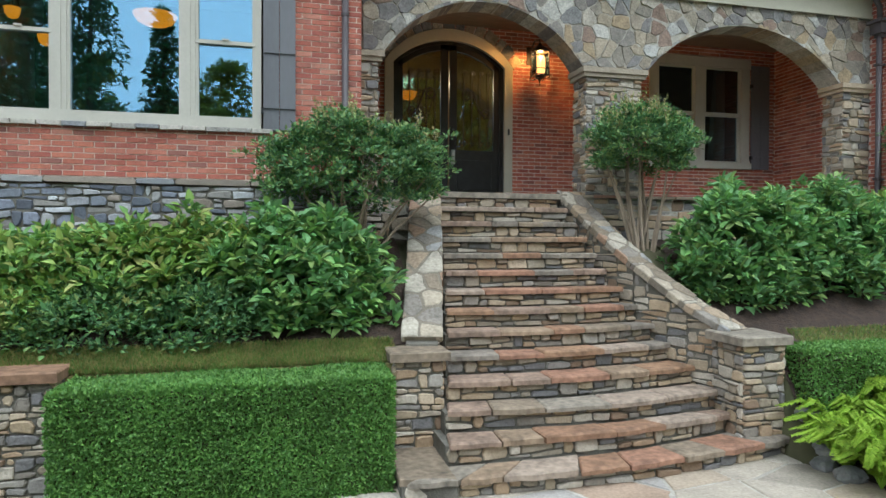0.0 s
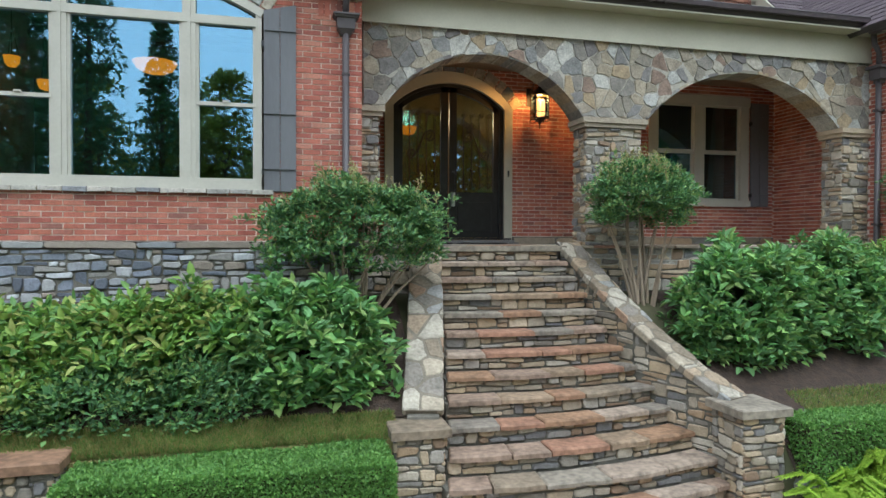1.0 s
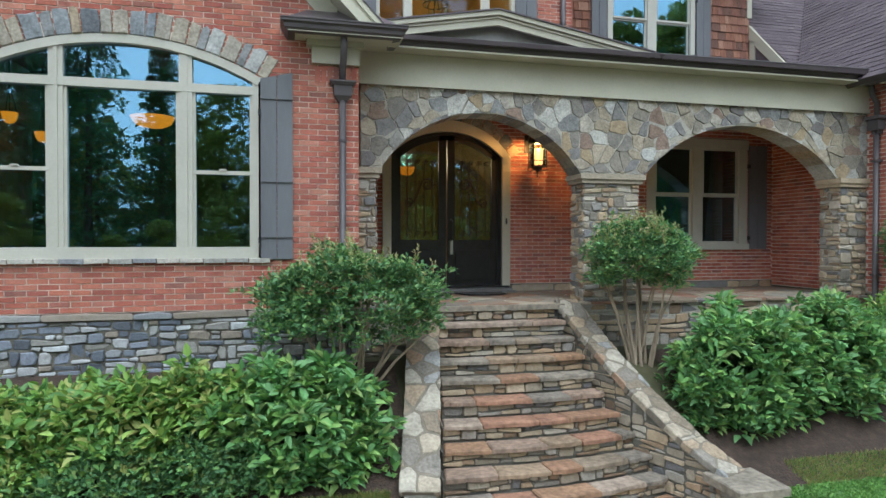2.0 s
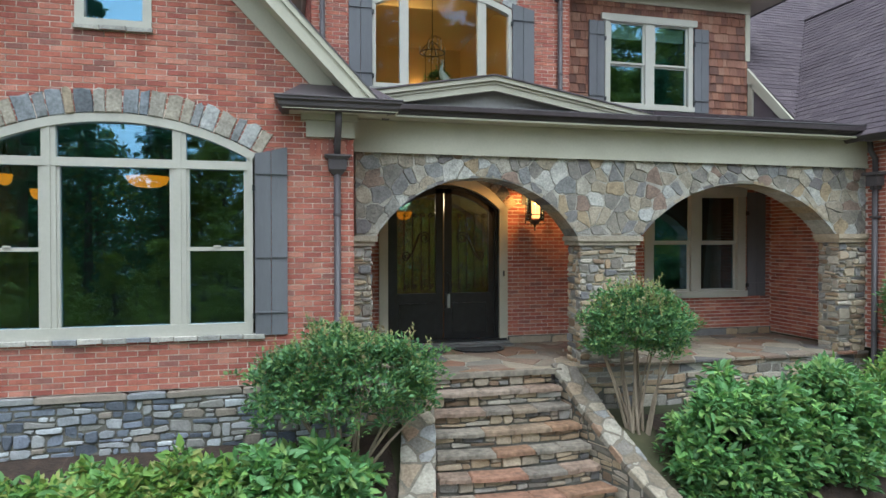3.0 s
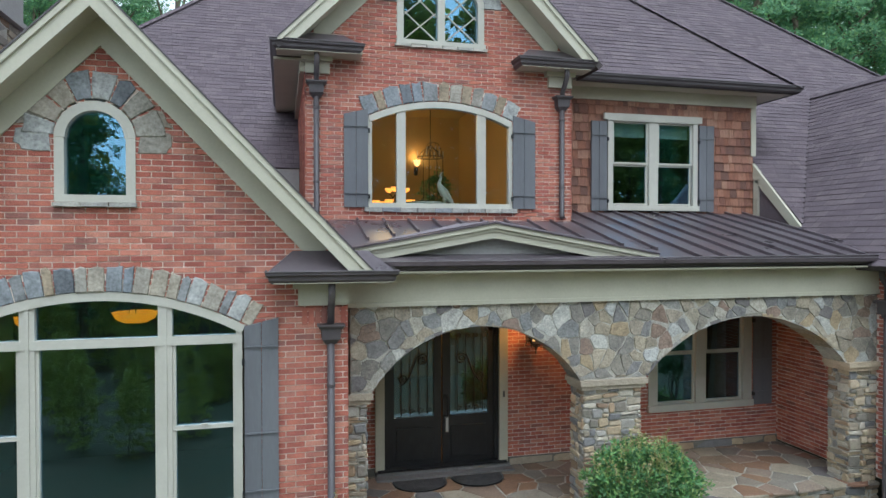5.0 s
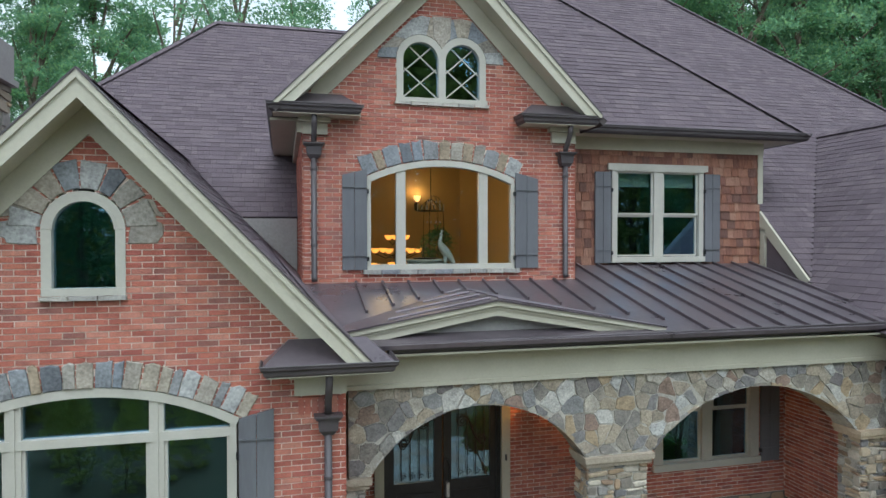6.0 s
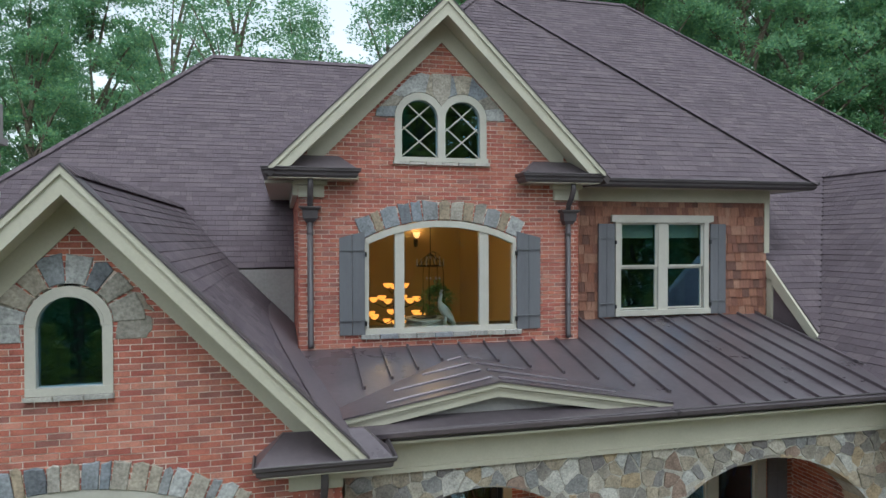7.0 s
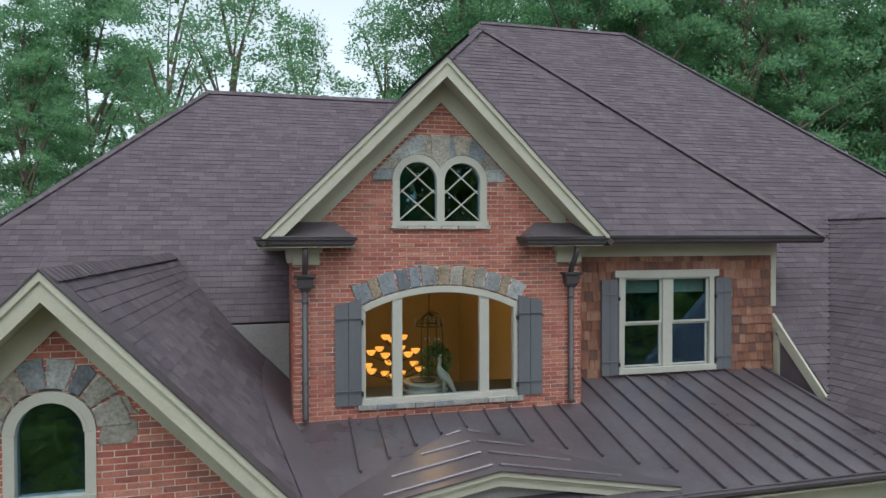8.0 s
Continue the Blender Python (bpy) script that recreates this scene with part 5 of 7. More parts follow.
brick_wall("wall_dormer", "red brick dormer gable wall over the entrance", front(DOORWALL), 4.6, 10.05, dormer_spans, near=lambda u, v: u < 1.2 or v > 7.3)
brick_wall("wall_dormer_west", "red brick side wall of the dormer", west(0.54), 4.6, 7.35, lambda v: [(-15.2, -DOORWALL)])
brick_wall("wall_dormer_east", "red brick side wall of the dormer beside the shake wall", east(5.07), 4.7, 7.4, lambda v: [(DOORWALL, SHAKEWALL)])


def dormer_window():
    f = front(DOORWALL)
    w = thing("window_4", "arched cream window in three lights over the porch roof", "window", (2.755, DOORWALL, 5.08), kind="structure")
    head_bars(w, f, WIN_D, 0.10, -0.12, 0.015)
    L, R = 2.755 - 1.225, 2.755 + 1.225
    for a, b in ((L, L + 0.06), (R - 0.06, R)):
        bar(w, "jamb", f, a, b, 5.14, 6.60, -0.12, 0.005)
    bar(w, "bottom_rail", f, L, R, 5.13, 5.21, -0.12, 0.008)
    for s in (-1, 1):
        a, b = sorted((2.755 + s * 0.61, 2.755 + s * 0.76))
        bar(w, "mullion", f, a, b, 5.2, 6.80, -0.1, -0.004)
    for a, b in ((L + 0.06, 2.755 - 0.76), (2.755 - 0.61, 2.755 + 0.61), (2.755 + 0.76, R - 0.06)):
        pane(w, f, arched_light(a - 0.01, b + 0.01, 5.19, WIN_D, 0.09), -0.07, hall_glass)
    stone_sill(w, f, L - 0.07, R + 0.08, 5.05, 5.135, 9)
    voussoirs(w, f, 2.755, 1.26, 6.60, 0.29, 0.31, 13, -0.06, 0.02)


dormer_window()
shutter(front(DOORWALL), 3.985, 4.385, 5.13, 6.66, DOORWALL, -0.1)
shutter(front(DOORWALL), 1.14, 1.525, 5.13, 6.66, DOORWALL, 0.1, "l")


def twin_window():
    f = front(DOORWALL)
    w = thing("window_5", "twin round-headed cream window with diagonal glazing bars", "window", (2.74, DOORWALL, 7.78), kind="structure")
    for c in (2.395, 3.085):
        part("head", Shape().ring(arc(c, 0.395, 8.47, 0.394, 22), arc(c, 0.285, 8.47, 0.284, 22), f, -0.12, 0.02 if c < 2.74 else 0.024), window_paint, w)
        s = -1 if c < 2.74 else 1
        a, b = sorted((c + s * 0.285, c + s * 0.395))
        bar(w, "jamb", f, a, b, 7.86, 8.47, -0.12, 0.02)
        poly = [(c - 0.29, 7.85), (c + 0.29, 7.85)] + arc(c, 0.29, 8.47, 0.29, 18)
        pane(w, f, poly, -0.07)
        g = 0.022
        for a, b in (((-0.28, 7.88), (0.26, 8.34)), ((0.28, 7.88), (-0.26, 8.34)), ((-0.28, 8.28), (0.17, 8.68)), ((0.28, 8.28), (-0.17, 8.68))):
            p, q = Vector((c + a[0], DOORWALL + 0.05, a[1])), Vector((c + b[0], DOORWALL + 0.05, b[1]))
            part("glazing_bar", Shape().tube([p, q], 0.0135, 4), window_paint, w)
    bar(w, "mullion", f, 2.68, 2.80, 7.86, 8.52, -0.12, 0.028)
    bar(w, "sill", f, 1.985, 3.495, 7.79, 7.86, -0.12, 0.06)
    stone_sill(w, f, 1.96, 3.53, 7.735, 7.795, 6)
    for c, n0 in ((2.395, 0), (3.085, 1)):
        lo, hi = arc(c, 0.40, 8.47, 0.399, 14), arc(c, 0.40, 8.47, 0.399, 14, 0.30)
        for i in range(7):
            a, b = 2 * i, 2 * i + 2
            mid = (hi[a][0] + hi[b][0]) / 2
            if (c < 2.74 and mid > 2.70) or (c > 2.74 and mid < 2.78):
                continue
            poly = [lo[a], hi[a], hi[a + 1], hi[b], lo[b], lo[a + 1]]
            poly = [(p[0], min(p[1], DTOP - 0.62 - abs(p[0] - DX))) for p in poly]
            s = sum(poly[j][0] * poly[(j + 1) % 6][1] - poly[(j + 1) % 6][0] * poly[j][1] for j in range(6))
            part("voussoir", Shape().pillow(poly if s > 0 else poly[::-1], f, -0.05, 0.02 + RND.uniform(0, 0.01), 0.008), vouss_stone, w)
    part("keystone", Shape().pillow([(2.74, 8.66), (2.88, 8.84), (2.90, 9.17), (2.58, 9.17), (2.60, 8.84)], f, -0.05, 0.03, 0.01), vouss_stone, w, "blue grey keystone between the twin arches")


twin_window()
rake("gable_trim_dormer", (DX - 0.02, DTOP), 1.0, 2.62, 2.60, 10.38, 10.8, DOORWALL, foot=7.60)



r_d = shingle_plane("roof_dormer", "brown asphalt shingle dormer roof", (DX + 2.69, 10.40, 7.55), (0, 1, 0), (-1, 0, 1), 2.69 * SQ, lambda v: [(0, max(0.3, 0.78 + v / SQ - 0.0))])
r_d2 = shingle_plane("roof_dormer_west", "brown asphalt shingle dormer roof, west slope", (DX - 2.69, 10.40, 7.55), (0, -1, 0), (1, 0, 1), 2.69 * SQ, lambda v: [(-(15.25 - 10.38 + v / SQ - 0.0), 0)])
ridge_caps("ridge_caps", (DX, 10.42, DTOP + 0.01), (DX, 13.9, DTOP + 0.03), r_d)
eave_return("cornice_return_dormer_west", 0.05, 1.42, 10.42, DOORWALL, 7.60, 0.54, 0.92, 7.22)
eave_return("cornice_return_dormer_east", 3.98, 5.30, 10.42, DOORWALL, 7.60, 4.62, 5.05, 7.22)
gutter("gutter", [(0.02, 15.28, 7.62), (0.02, 10.38, 7.62), (1.43, 10.38, 7.62), (1.43, 10.78, 7.62)])
gutter("gutter", [(3.96, 10.78, 7.62), (3.96, 10.38, 7.62), (5.36, 10.38, 7.62), (5.36, 11.14, 7.63)])
structure("dormer_side_soffit", Shape().block(0.06, 0.54, 10.85, 15.2, 7.43, 7.47).block(0.46, 0.535, 10.8, 14.98, 7.25, 7.43), cream, "cream soffit under the dormer side eave", "trim")
downspout(0.71, DOORWALL, 7.50, 7.08, 4.98)
downspout(4.86, DOORWALL, 7.50, 7.06, 4.98)

# ---- shake wall ----
shake_core = Shape()
for a, b, c, d in ((5.07, 6.33, 4.9, 7.5), (8.05, 9.49, 4.9, 7.5), (6.33, 8.05, 4.9, 5.28), (6.33, 8.05, 6.86, 7.5)):
    shake_core.box(front(SHAKEWALL), a, b, c, d, -0.2, -0.004)
shake_core.box(east(9.49), SHAKEWALL + 0.2, 14, 4.9, 7.5, -0.2, -0.004)
shake_wall = structure("wall_shake", shake_core, deck, "upper wall of weathered brown cedar shakes", "wall")
v, i = 4.95, 0
while v < 7.3:
    u = 5.09
    while u < 9.47:
        w = min(RND.uniform(0.09, 0.24), 9.48 - u)
        m = u + w / 2
        if w > 0.03 and not (6.22 < m < 8.16 and 5.2 < v + 0.1 < 6.95):
            lo = v - RND.uniform(0, 0.02)
            f = front(SHAKEWALL)
            s = Shape()
            vs = [f(u, lo, 0.0), f(u + w - 0.006, lo, 0.0), f(u + w - 0.006, lo, 0.028), f(u, lo, 0.028), f(u, v + 0.19, 0.006), f(u + w - 0.006, v + 0.19, 0.006), f(u, v + 0.19, 0), f(u + w - 0.006, v + 0.19, 0)]
            s.add(vs, [(0, 1, 2, 3), (3, 2, 5, 4), (4, 5, 7, 6), (0, 3, 4, 6), (1, 7, 5, 2)])
            part("shake", s, cedar, shake_wall)
        u += w
    v += 0.172
    i += 1
structure("shake_trim", Shape().block(9.42, 9.53, SHAKEWALL - 0.035, SHAKEWALL - 0.004, 6.3, 7.28), cream, "cream corner board of the shake wall", "trim")
structure("upper_frieze", Shape().block(5.07, 9.53, SHAKEWALL - 0.05, SHAKEWALL - 0.004, 7.27, 7.52).block(5.07, 10.1, 11.2, SHAKEWALL, 7.50, 7.53).block(9.5, 10.1, SHAKEWALL, 13, 7.50, 7.53), cream, "cream frieze and soffit of the upper eave", "trim")
gutter("gutter", [(5.36, 11.12, 7.64), (10.22, 11.12, 7.64), (10.22, 13.0, 7.64)])
window_6 = sash_window("window_6", "cream double sash window in the cedar shake wall", 6.21, 8.16, 5.17, 6.98, SHAKEWALL - 0.03, 0.095, 0.10, 0.10, 6.06, blinds=True)
bar(window_6, "head_trim", front(SHAKEWALL - 0.03), 6.12, 8.25, 6.90, 7.02, 0.0, 0.05)
shutter(front(SHAKEWALL - 0.03), 5.86, 6.185, 5.16, 6.86, SHAKEWALL, 0.0, "l")
shutter(front(SHAKEWALL - 0.03), 8.19, 8.52, 5.16, 6.86, SHAKEWALL, 0.0)
# cut edge of the main roof beside the shake wall
structure("roof_side_trim", Shape().prism([(-11.66, 6.16), (-11.66, 5.86), (-10.40, 4.64), (-10.26, 4.72)][::-1], west(9.50), -0.04, 0.03).block(9.47, 9.53, 11.50, 11.62, 4.98, 5.80), cream, "cream board and post along the cut roof edge", "trim")
structure("roof_side_wall", Shape().prism([(-11.66, 4.9), (-10.5, 4.75), (-11.66, 5.95)], west(9.52), -0.05, 0.0), shingle, "small shingled cheek under the roof edge", "wall")

# ---- east wing ----
EX, ETOP = 12.75, 8.1


def wing_spans(v):
    top = ETOP - 0.15 - v
    return [(max(9.36, EX - top), min(EX + 3.39, EX + top))] if top > 0.03 else []


wall_e = brick_wall("wall_east_gable", "red brick gable wall of the east wing", front(GABLE), 0.82, 7.9, wing_spans)
eb = structure("wall_base_east", Shape().box(front(GABLE - 0.05), 9.36, 16.2, -1.0, 0.82, -0.25, -0.004), dark_joint, "grey stone foundation of the east wing", "stone wall")
lay(ledge_courses(front(GABLE - 0.05), 9.36, 11.0, -0.3, 0.82, 0.06, 0.13, (0.14, 0.36)), eb, grey_stone, grey_stone_rest)
brick_wall("wall_east_return", "red brick return of the east wing beside the porch", west(9.36), 0.82, 4.2, lambda v: [(-PORCH, -GABLE)])
structure("wall_east_side", Shape().box(east(16.14), GABLE + 0.2, 14, -1, 4.6, -0.2, 0), mortar, "plain side wall of the east wing", "wall")
r_e = shingle_plane("roof_east_gable", "brown asphalt shingle gable roof of the east wing", (EX - 3.9, 7.79, ETOP - 3.9), (0, -1, 0), (1, 0, 1), 3.9 * SQ, lambda v: [(7.75 - (ETOP - 3.9 + v / SQ) - AE, 0)])
r_e2 = shingle_plane("roof_east_gable_far", "brown asphalt shingle gable roof, far slope", (EX + 3.9, 7.79, ETOP - 3.9), (0, 1, 0), (-1, 0, 1), 3.9 * SQ, lambda v: [(0, (ETOP - 3.9 + v / SQ) + AE - 7.75)])
ridge_caps("ridge_caps", (EX, 7.80, ETOP + 0.01), (EX, ETOP + AE, ETOP + 0.03), r_e)
rake("gable_trim_east", (EX, ETOP), 1.0, 3.62, 3.62, 7.78, 8.2, GABLE, foot=4.23)
eave_return("cornice_return_east", 8.98, 10.3, 7.78, GABLE, 4.24, 9.38, 9.9, 3.84)
gutter("gutter", [(8.95, 8.4, 4.27), (8.95, 7.75, 4.25), (10.35, 7.75, 4.25), (10.35, 8.18, 4.25)])
downspout(9.62, GABLE, 4.08, 3.62, -0.1)


def return_downspout(x, y, z_top, z_end):
    """A downspout on the west-facing return wall, with its conductor head."""
    d = thing("downspout", "dark brown metal downspout on the brick return wall", "downspout", (x, y, z_end), group="downspouts")
    pipe = part("pipe", Shape().tube([(x - 0.07, y, z_top - 0.2), (x - 0.07, y, z_end + 0.06), (x - 0.11, y, z_end)], 0.045, 10), gutter_metal, d, smooth=True)
    part("conductor_head", Shape().block(x - 0.15, x, y - 0.10, y + 0.10, z_top - 0.22, z_top - 0.05).block(x - 0.19, x, y - 0.14, y + 0.14, z_top - 0.05, z_top).block(x - 0.11, x, y - 0.06, y + 0.06, z_top - 0.28, z_top - 0.22), gutter_metal, d)
    part("elbow", Shape().tube([(x - 0.07, y, z_top - 0.02), (x - 0.07, y, z_top + 0.22), (x - 0.16, y, z_top + 0.34), (x - 0.18, y, z_top + 0.5)], 0.042, 10), gutter_metal, d, smooth=True)
    for k in (0.3, 0.8):
        z = z_end + (z_top - z_end) * k
        part("strap", Shape().block(x - 0.125, x, y - 0.055, y + 0.055, z, z + 0.035), gutter_metal, pipe)
    return d


return_downspout(9.355, 8.46, 3.66, 0.0)

# ---- chimney ----
ch = thing("chimney", "stone chimney with grey metal cap", "chimney", (-4.6, 12, 3))
part("shaft", Shape().block(-5.2, -4.05, 11.4, 12.6, 3.6, 8.1), stone_joint, ch)
lay(ledge_courses(front(11.4), -5.2, -4.05, 6.0, 8.1, 0.1, 0.2, (0.2, 0.5)) + ledge_courses(east(-4.05), 11.4, 12.6, 5.8, 8.1, 0.1, 0.2, (0.2, 0.5)), ch, ledge_stone, ledge_stone_rest)
part("cap", Shape().block(-5.3, -3.95, 11.3, 12.7, 8.1, 8.2).block(-5.25, -4.0, 11.35, 12.65, 8.2, 8.75), lead, ch, "grey sheet metal chimney cap")
# closing walls at the back
structure("wall_back", Shape().block(-8.6, 16.3, 26.3, 26.6, -1, 5.0).block(-8.7, -8.5, 12.2, 26.4, -1, 4.3).block(16.2, 16.4, 14, 26.4, -1, 5.2).block(-8.6, -4.52, 12.2, 12.4, -1, 4.3), mortar, "plain back walls of the house", "wall")


# ---- steps ----
EDGES = [(0, 2.00, 8.55, 3.78, 8.55), (5, 1.86, 7.50, 3.97, 7.48), (9, 1.62, 6.42, 4.35, 6.66), (11, 1.47, 5.85, 4.52, 6.02), (12, 1.40, 5.53, 4.72, 5.90), (13, 0.97, 5.25, 5.06, 5.55)]
RISE = (FLOOR + 1.88) / 13


def step_edge(k):
    for a, b in zip(EDGES, EDGES[1:]):
        if a[0] <= k <= b[0]:
            w = (k - a[0]) / (b[0] - a[0])
            return [p + (q - p) * w for p, q in zip(a[1:], b[1:])]


def edge_point(k, s, out=0.0):
    xl, yl, xr, yr = step_edge(k)
    bow = 0.02 + 0.012 * k
    t = Vector((xr - xl, yr - yl + 0, 0)).normalized()
    n = Vector((t.y, -t.x, 0))
    p = Vector((xl + (xr - xl) * s, yl + (yr - yl) * s, 0)) + n * (bow * math.sin(math.pi * s) + out)
    return p.x, p.y


stairs = thing("staircase", "wide flared outdoor stairs of stacked stone with flagstone treads", "stairs", (2.9, 7, GROUND), kind="structure")
for k in range(1, 14):
    z = FLOOR - RISE * k
    below = RISE if k < 13 else z - GROUND
    n = 10
    plan = [edge_point(k, i / n, -0.05) for i in range(n + 1)]
    xl, yl, xr, yr = step_edge(k)
    back = 8.72 if k < 13 else 6.4
    poly = plan + [(xr, back), (xl, back)]
    part("core", Shape().prism(poly, level(0), GROUND - 0.05, z - 0.05), dark_joint, stairs)
    length = math.hypot(xr - xl, yr - yl)
    u = 0.0
    while u < 1:
        w = RND.uniform(0.34, 0.75) / length
        if 1 - u - w < 0.2 / length:
            w = 1 - u
        m = 5
        fr_ = [edge_point(k, u + 0.002 + (w - 0.004) * i / m, 0.032 + RND.uniform(-0.022, 0.016)) for i in range(m + 1)]
        rear = [edge_point(k - 1, min(1, max(0, u + (w) * i / m)), 0.0) for i in range(m, -1, -1)]
        slab = Shape().pillow(fr_ + rear, level(z), -0.062, RND.uniform(-0.008, 0.006), 0.022, (RND.uniform(-0.008, 0.008), RND.uniform(-0.01, 0.01)))
        part("tread", slab, tread_stone, stairs)
        u += w

    def riser(u, v, d, k=k, L=length):
        x, y = edge_point(k, u / L, d - 0.03)
        return (x, y, v)
    for s in ledge_courses(riser, 0.0, length, z - below, z - 0.062, 0.055, 0.13, (0.10, 0.26), proud=(-0.01, 0.025)):
        part("riser_stone", s, ledge_stone, stairs)
for poly in ([(0.93, 5.30), (1.40, 5.22), (1.42, 6.10), (0.95, 6.10)], [(4.70, 5.62), (5.06, 5.56), (5.04, 6.0), (4.74, 6.0)]):
    part("tread", Shape().pillow(roughen(poly), level(-1.88), -0.062, 0.004, 0.014), tread_stone, stairs)
    part("core", Shape().prism([(p[0] * 0.99 + 0.03, p[1] * 0.99 + 0.06) for p in poly], level(0), GROUND - 0.05, -1.94), dark_joint, stairs)
# the porch edge above the first step
def porch_riser(u, v, d):
    return (*edge_point(0, u / 1.78, d - 0.03), v)


for s in ledge_courses(porch_riser, 0.0, 1.78, FLOOR - RISE, FLOOR - 0.07, 0.05, 0.11, (0.10, 0.26), proud=(-0.01, 0.025)):
    part("riser_stone", s, ledge_stone, stairs)
top_edge = structure("porch_edge", Shape().block(1.9, 3.9, 8.52, PORCH, FLOOR - 0.07, FLOOR + 0.004), tread_stone, "worn tan stone edge of the porch", "step")


def cheek(name, label, line, half, stones_on):
    """A sloping stone cheek wall beside the stairs, with a cap of flat stones. line: (x, y, z of the cap's top)."""
    t = thing(name, label, "stair wall", (line[-1][0], line[-1][1], GROUND), kind="structure")
    core, bed = Shape(), Shape()
    for (xa, ya, za), (xb, yb, zb) in zip(line, line[1:]):
        a, b = Vector((xa, ya, 0)), Vector((xb, yb, 0))
        run = (b - a).length
        tdir = (b - a).normalized()
        n = Vector((-tdir.y, tdir.x, 0))
        h = half - 0.05
        vs = []
        for p, zt in ((a, za), (b, zb)):
            for sgn in (-1, 1):
                q = p + n * h * sgn
                vs += [(q.x, q.y, GROUND - 0.05), (q.x, q.y, zt - 0.07)]
        core.add(vs, [(0, 1, 3, 2), (4, 6, 7, 5), (0, 4, 5, 1), (2, 3, 7, 6), (1, 5, 7, 3)])
        for sgn in stones_on:
            def face(u, v, d, a=a, tdir=tdir, n=n, h=h, sgn=sgn, run=run):
                p = a + tdir * (u if sgn > 0 else run - u) + n * sgn * (h + d)
                return (p.x, p.y, v)
            lo, hi = min(za, zb), max(za, zb)

            def spans(v, za=za, zb=zb, run=run, sgn=sgn):
                def top(u):
                    w = u / run if sgn > 0 else 1 - u / run
                    return za + (zb - za) * w - 0.07
                us = [run * i / 40 for i in range(41) if top(run * i / 40) > v + 0.02]
                return [(us[0], us[-1])] if len(us) > 2 else []
            for s in ledge_courses(face, 0, run, max(GROUND, lo - 1.0), hi - 0.07, 0.06, 0.13, (0.12, 0.32), spans_at=spans, proud=(0.0, 0.03)):
                part("stone", s, ledge_stone, t)
        slope = Vector((xb - xa, yb - ya, zb - za))
        L = slope.length
        f = plane((xa, ya, za), slope, (-n.x * -1, -n.y * -1, 0))
        for poly in crazy(0.0, L, -half, half, 0.27, 0.020, 0.85):
            part("cap_stone", Shape().pillow(roughen(soften(poly, 0.10), 0.010), f, -0.075, RND.uniform(-0.004, 0.010), 0.014), cap_rock, t)
        bed.prism([(0, -half + 0.01), (L, -half + 0.01), (L, half - 0.01), (0, half - 0.01)], f, -0.08, -0.004)
    part("core", core, dark_joint, t)
    part("mortar_bed", bed, cap_joint, t)
    return t


def end_pier(name, label, x0, x1, y0, y1, z0, z1):
    t = thing(name, label, "stone pier", ((x0 + x1) / 2, (y0 + y1) / 2, z0), kind="structure")
    part("core", Shape().block(x0 + 0.01, x1 - 0.01, y0 + 0.01, y1 - 0.01, z0, z1), dark_joint, t)
    for f, a, b in ((front(y0), x0, x1), (west(x0), -y1, -y0), (east(x1), y0, y1)):
        for s in ledge_courses(f, a, b, z0, z1, 0.055, 0.15, (0.09, 0.22), proud=(0.0, 0.03)):
            part("stone", s, ledge_stone, t)
    c = 0.055
    poly = [(x0 - c, y0 - c), ((x0 + x1) / 2, y0 - c - 0.01), (x1 + c, y0 - c), (x1 + c, y1 + c), (x0 - c, y1 + c)]
    part("cap_stone", Shape().pillow(poly, level(z1), 0.0, 0.095, 0.02, (0.0, 0.01)), tread_stone, t, "thick pinkish buff cap stone")
    return t


cheek("stair_wall_west", "sloping stone wall beside the stairs with flat cap stones", [(1.87, 8.66, 0.80), (1.60, 7.43, -0.02), (1.34, 6.35, -0.86)], 0.21, (-1, 1))
cheek("stair_wall_east", "curving sloping stone wall beside the stairs with cap stones", [(3.98, 8.66, 0.82), (4.12, 7.9, 0.30), (4.30, 7.2, -0.16), (4.56, 6.5, -0.60), (4.75, 6.0, -0.84)], 0.19, (-1, 1))
end_pier("stair_pier_west", "square stacked stone pier at the foot of the stairs", 1.02, 1.50, 6.08, 6.50, -1.9, -1.05)
end_pier("stair_pier_east", "square stacked stone pier ending the curved stair wall", 4.50, 5.00, 5.62, 6.10, -1.9, -0.95)
end_pier("garden_pier", "stacked stone garden pier with grey cap beside the hedge", -2.75, -1.87, 6.00, 6.60, GROUND, -1.08)
rw = structure("retaining_wall", Shape().block(-9, 1.05, 6.32, 6.6, GROUND, -1.18), dark_joint, "low stacked stone retaining wall behind the hedge", "stone wall")
lay(ledge_courses(front(6.32), -2.0, 1.05, GROUND, -1.16, 0.07, 0.15, (0.15, 0.4)), rw, ledge_stone, ledge_stone_rest)


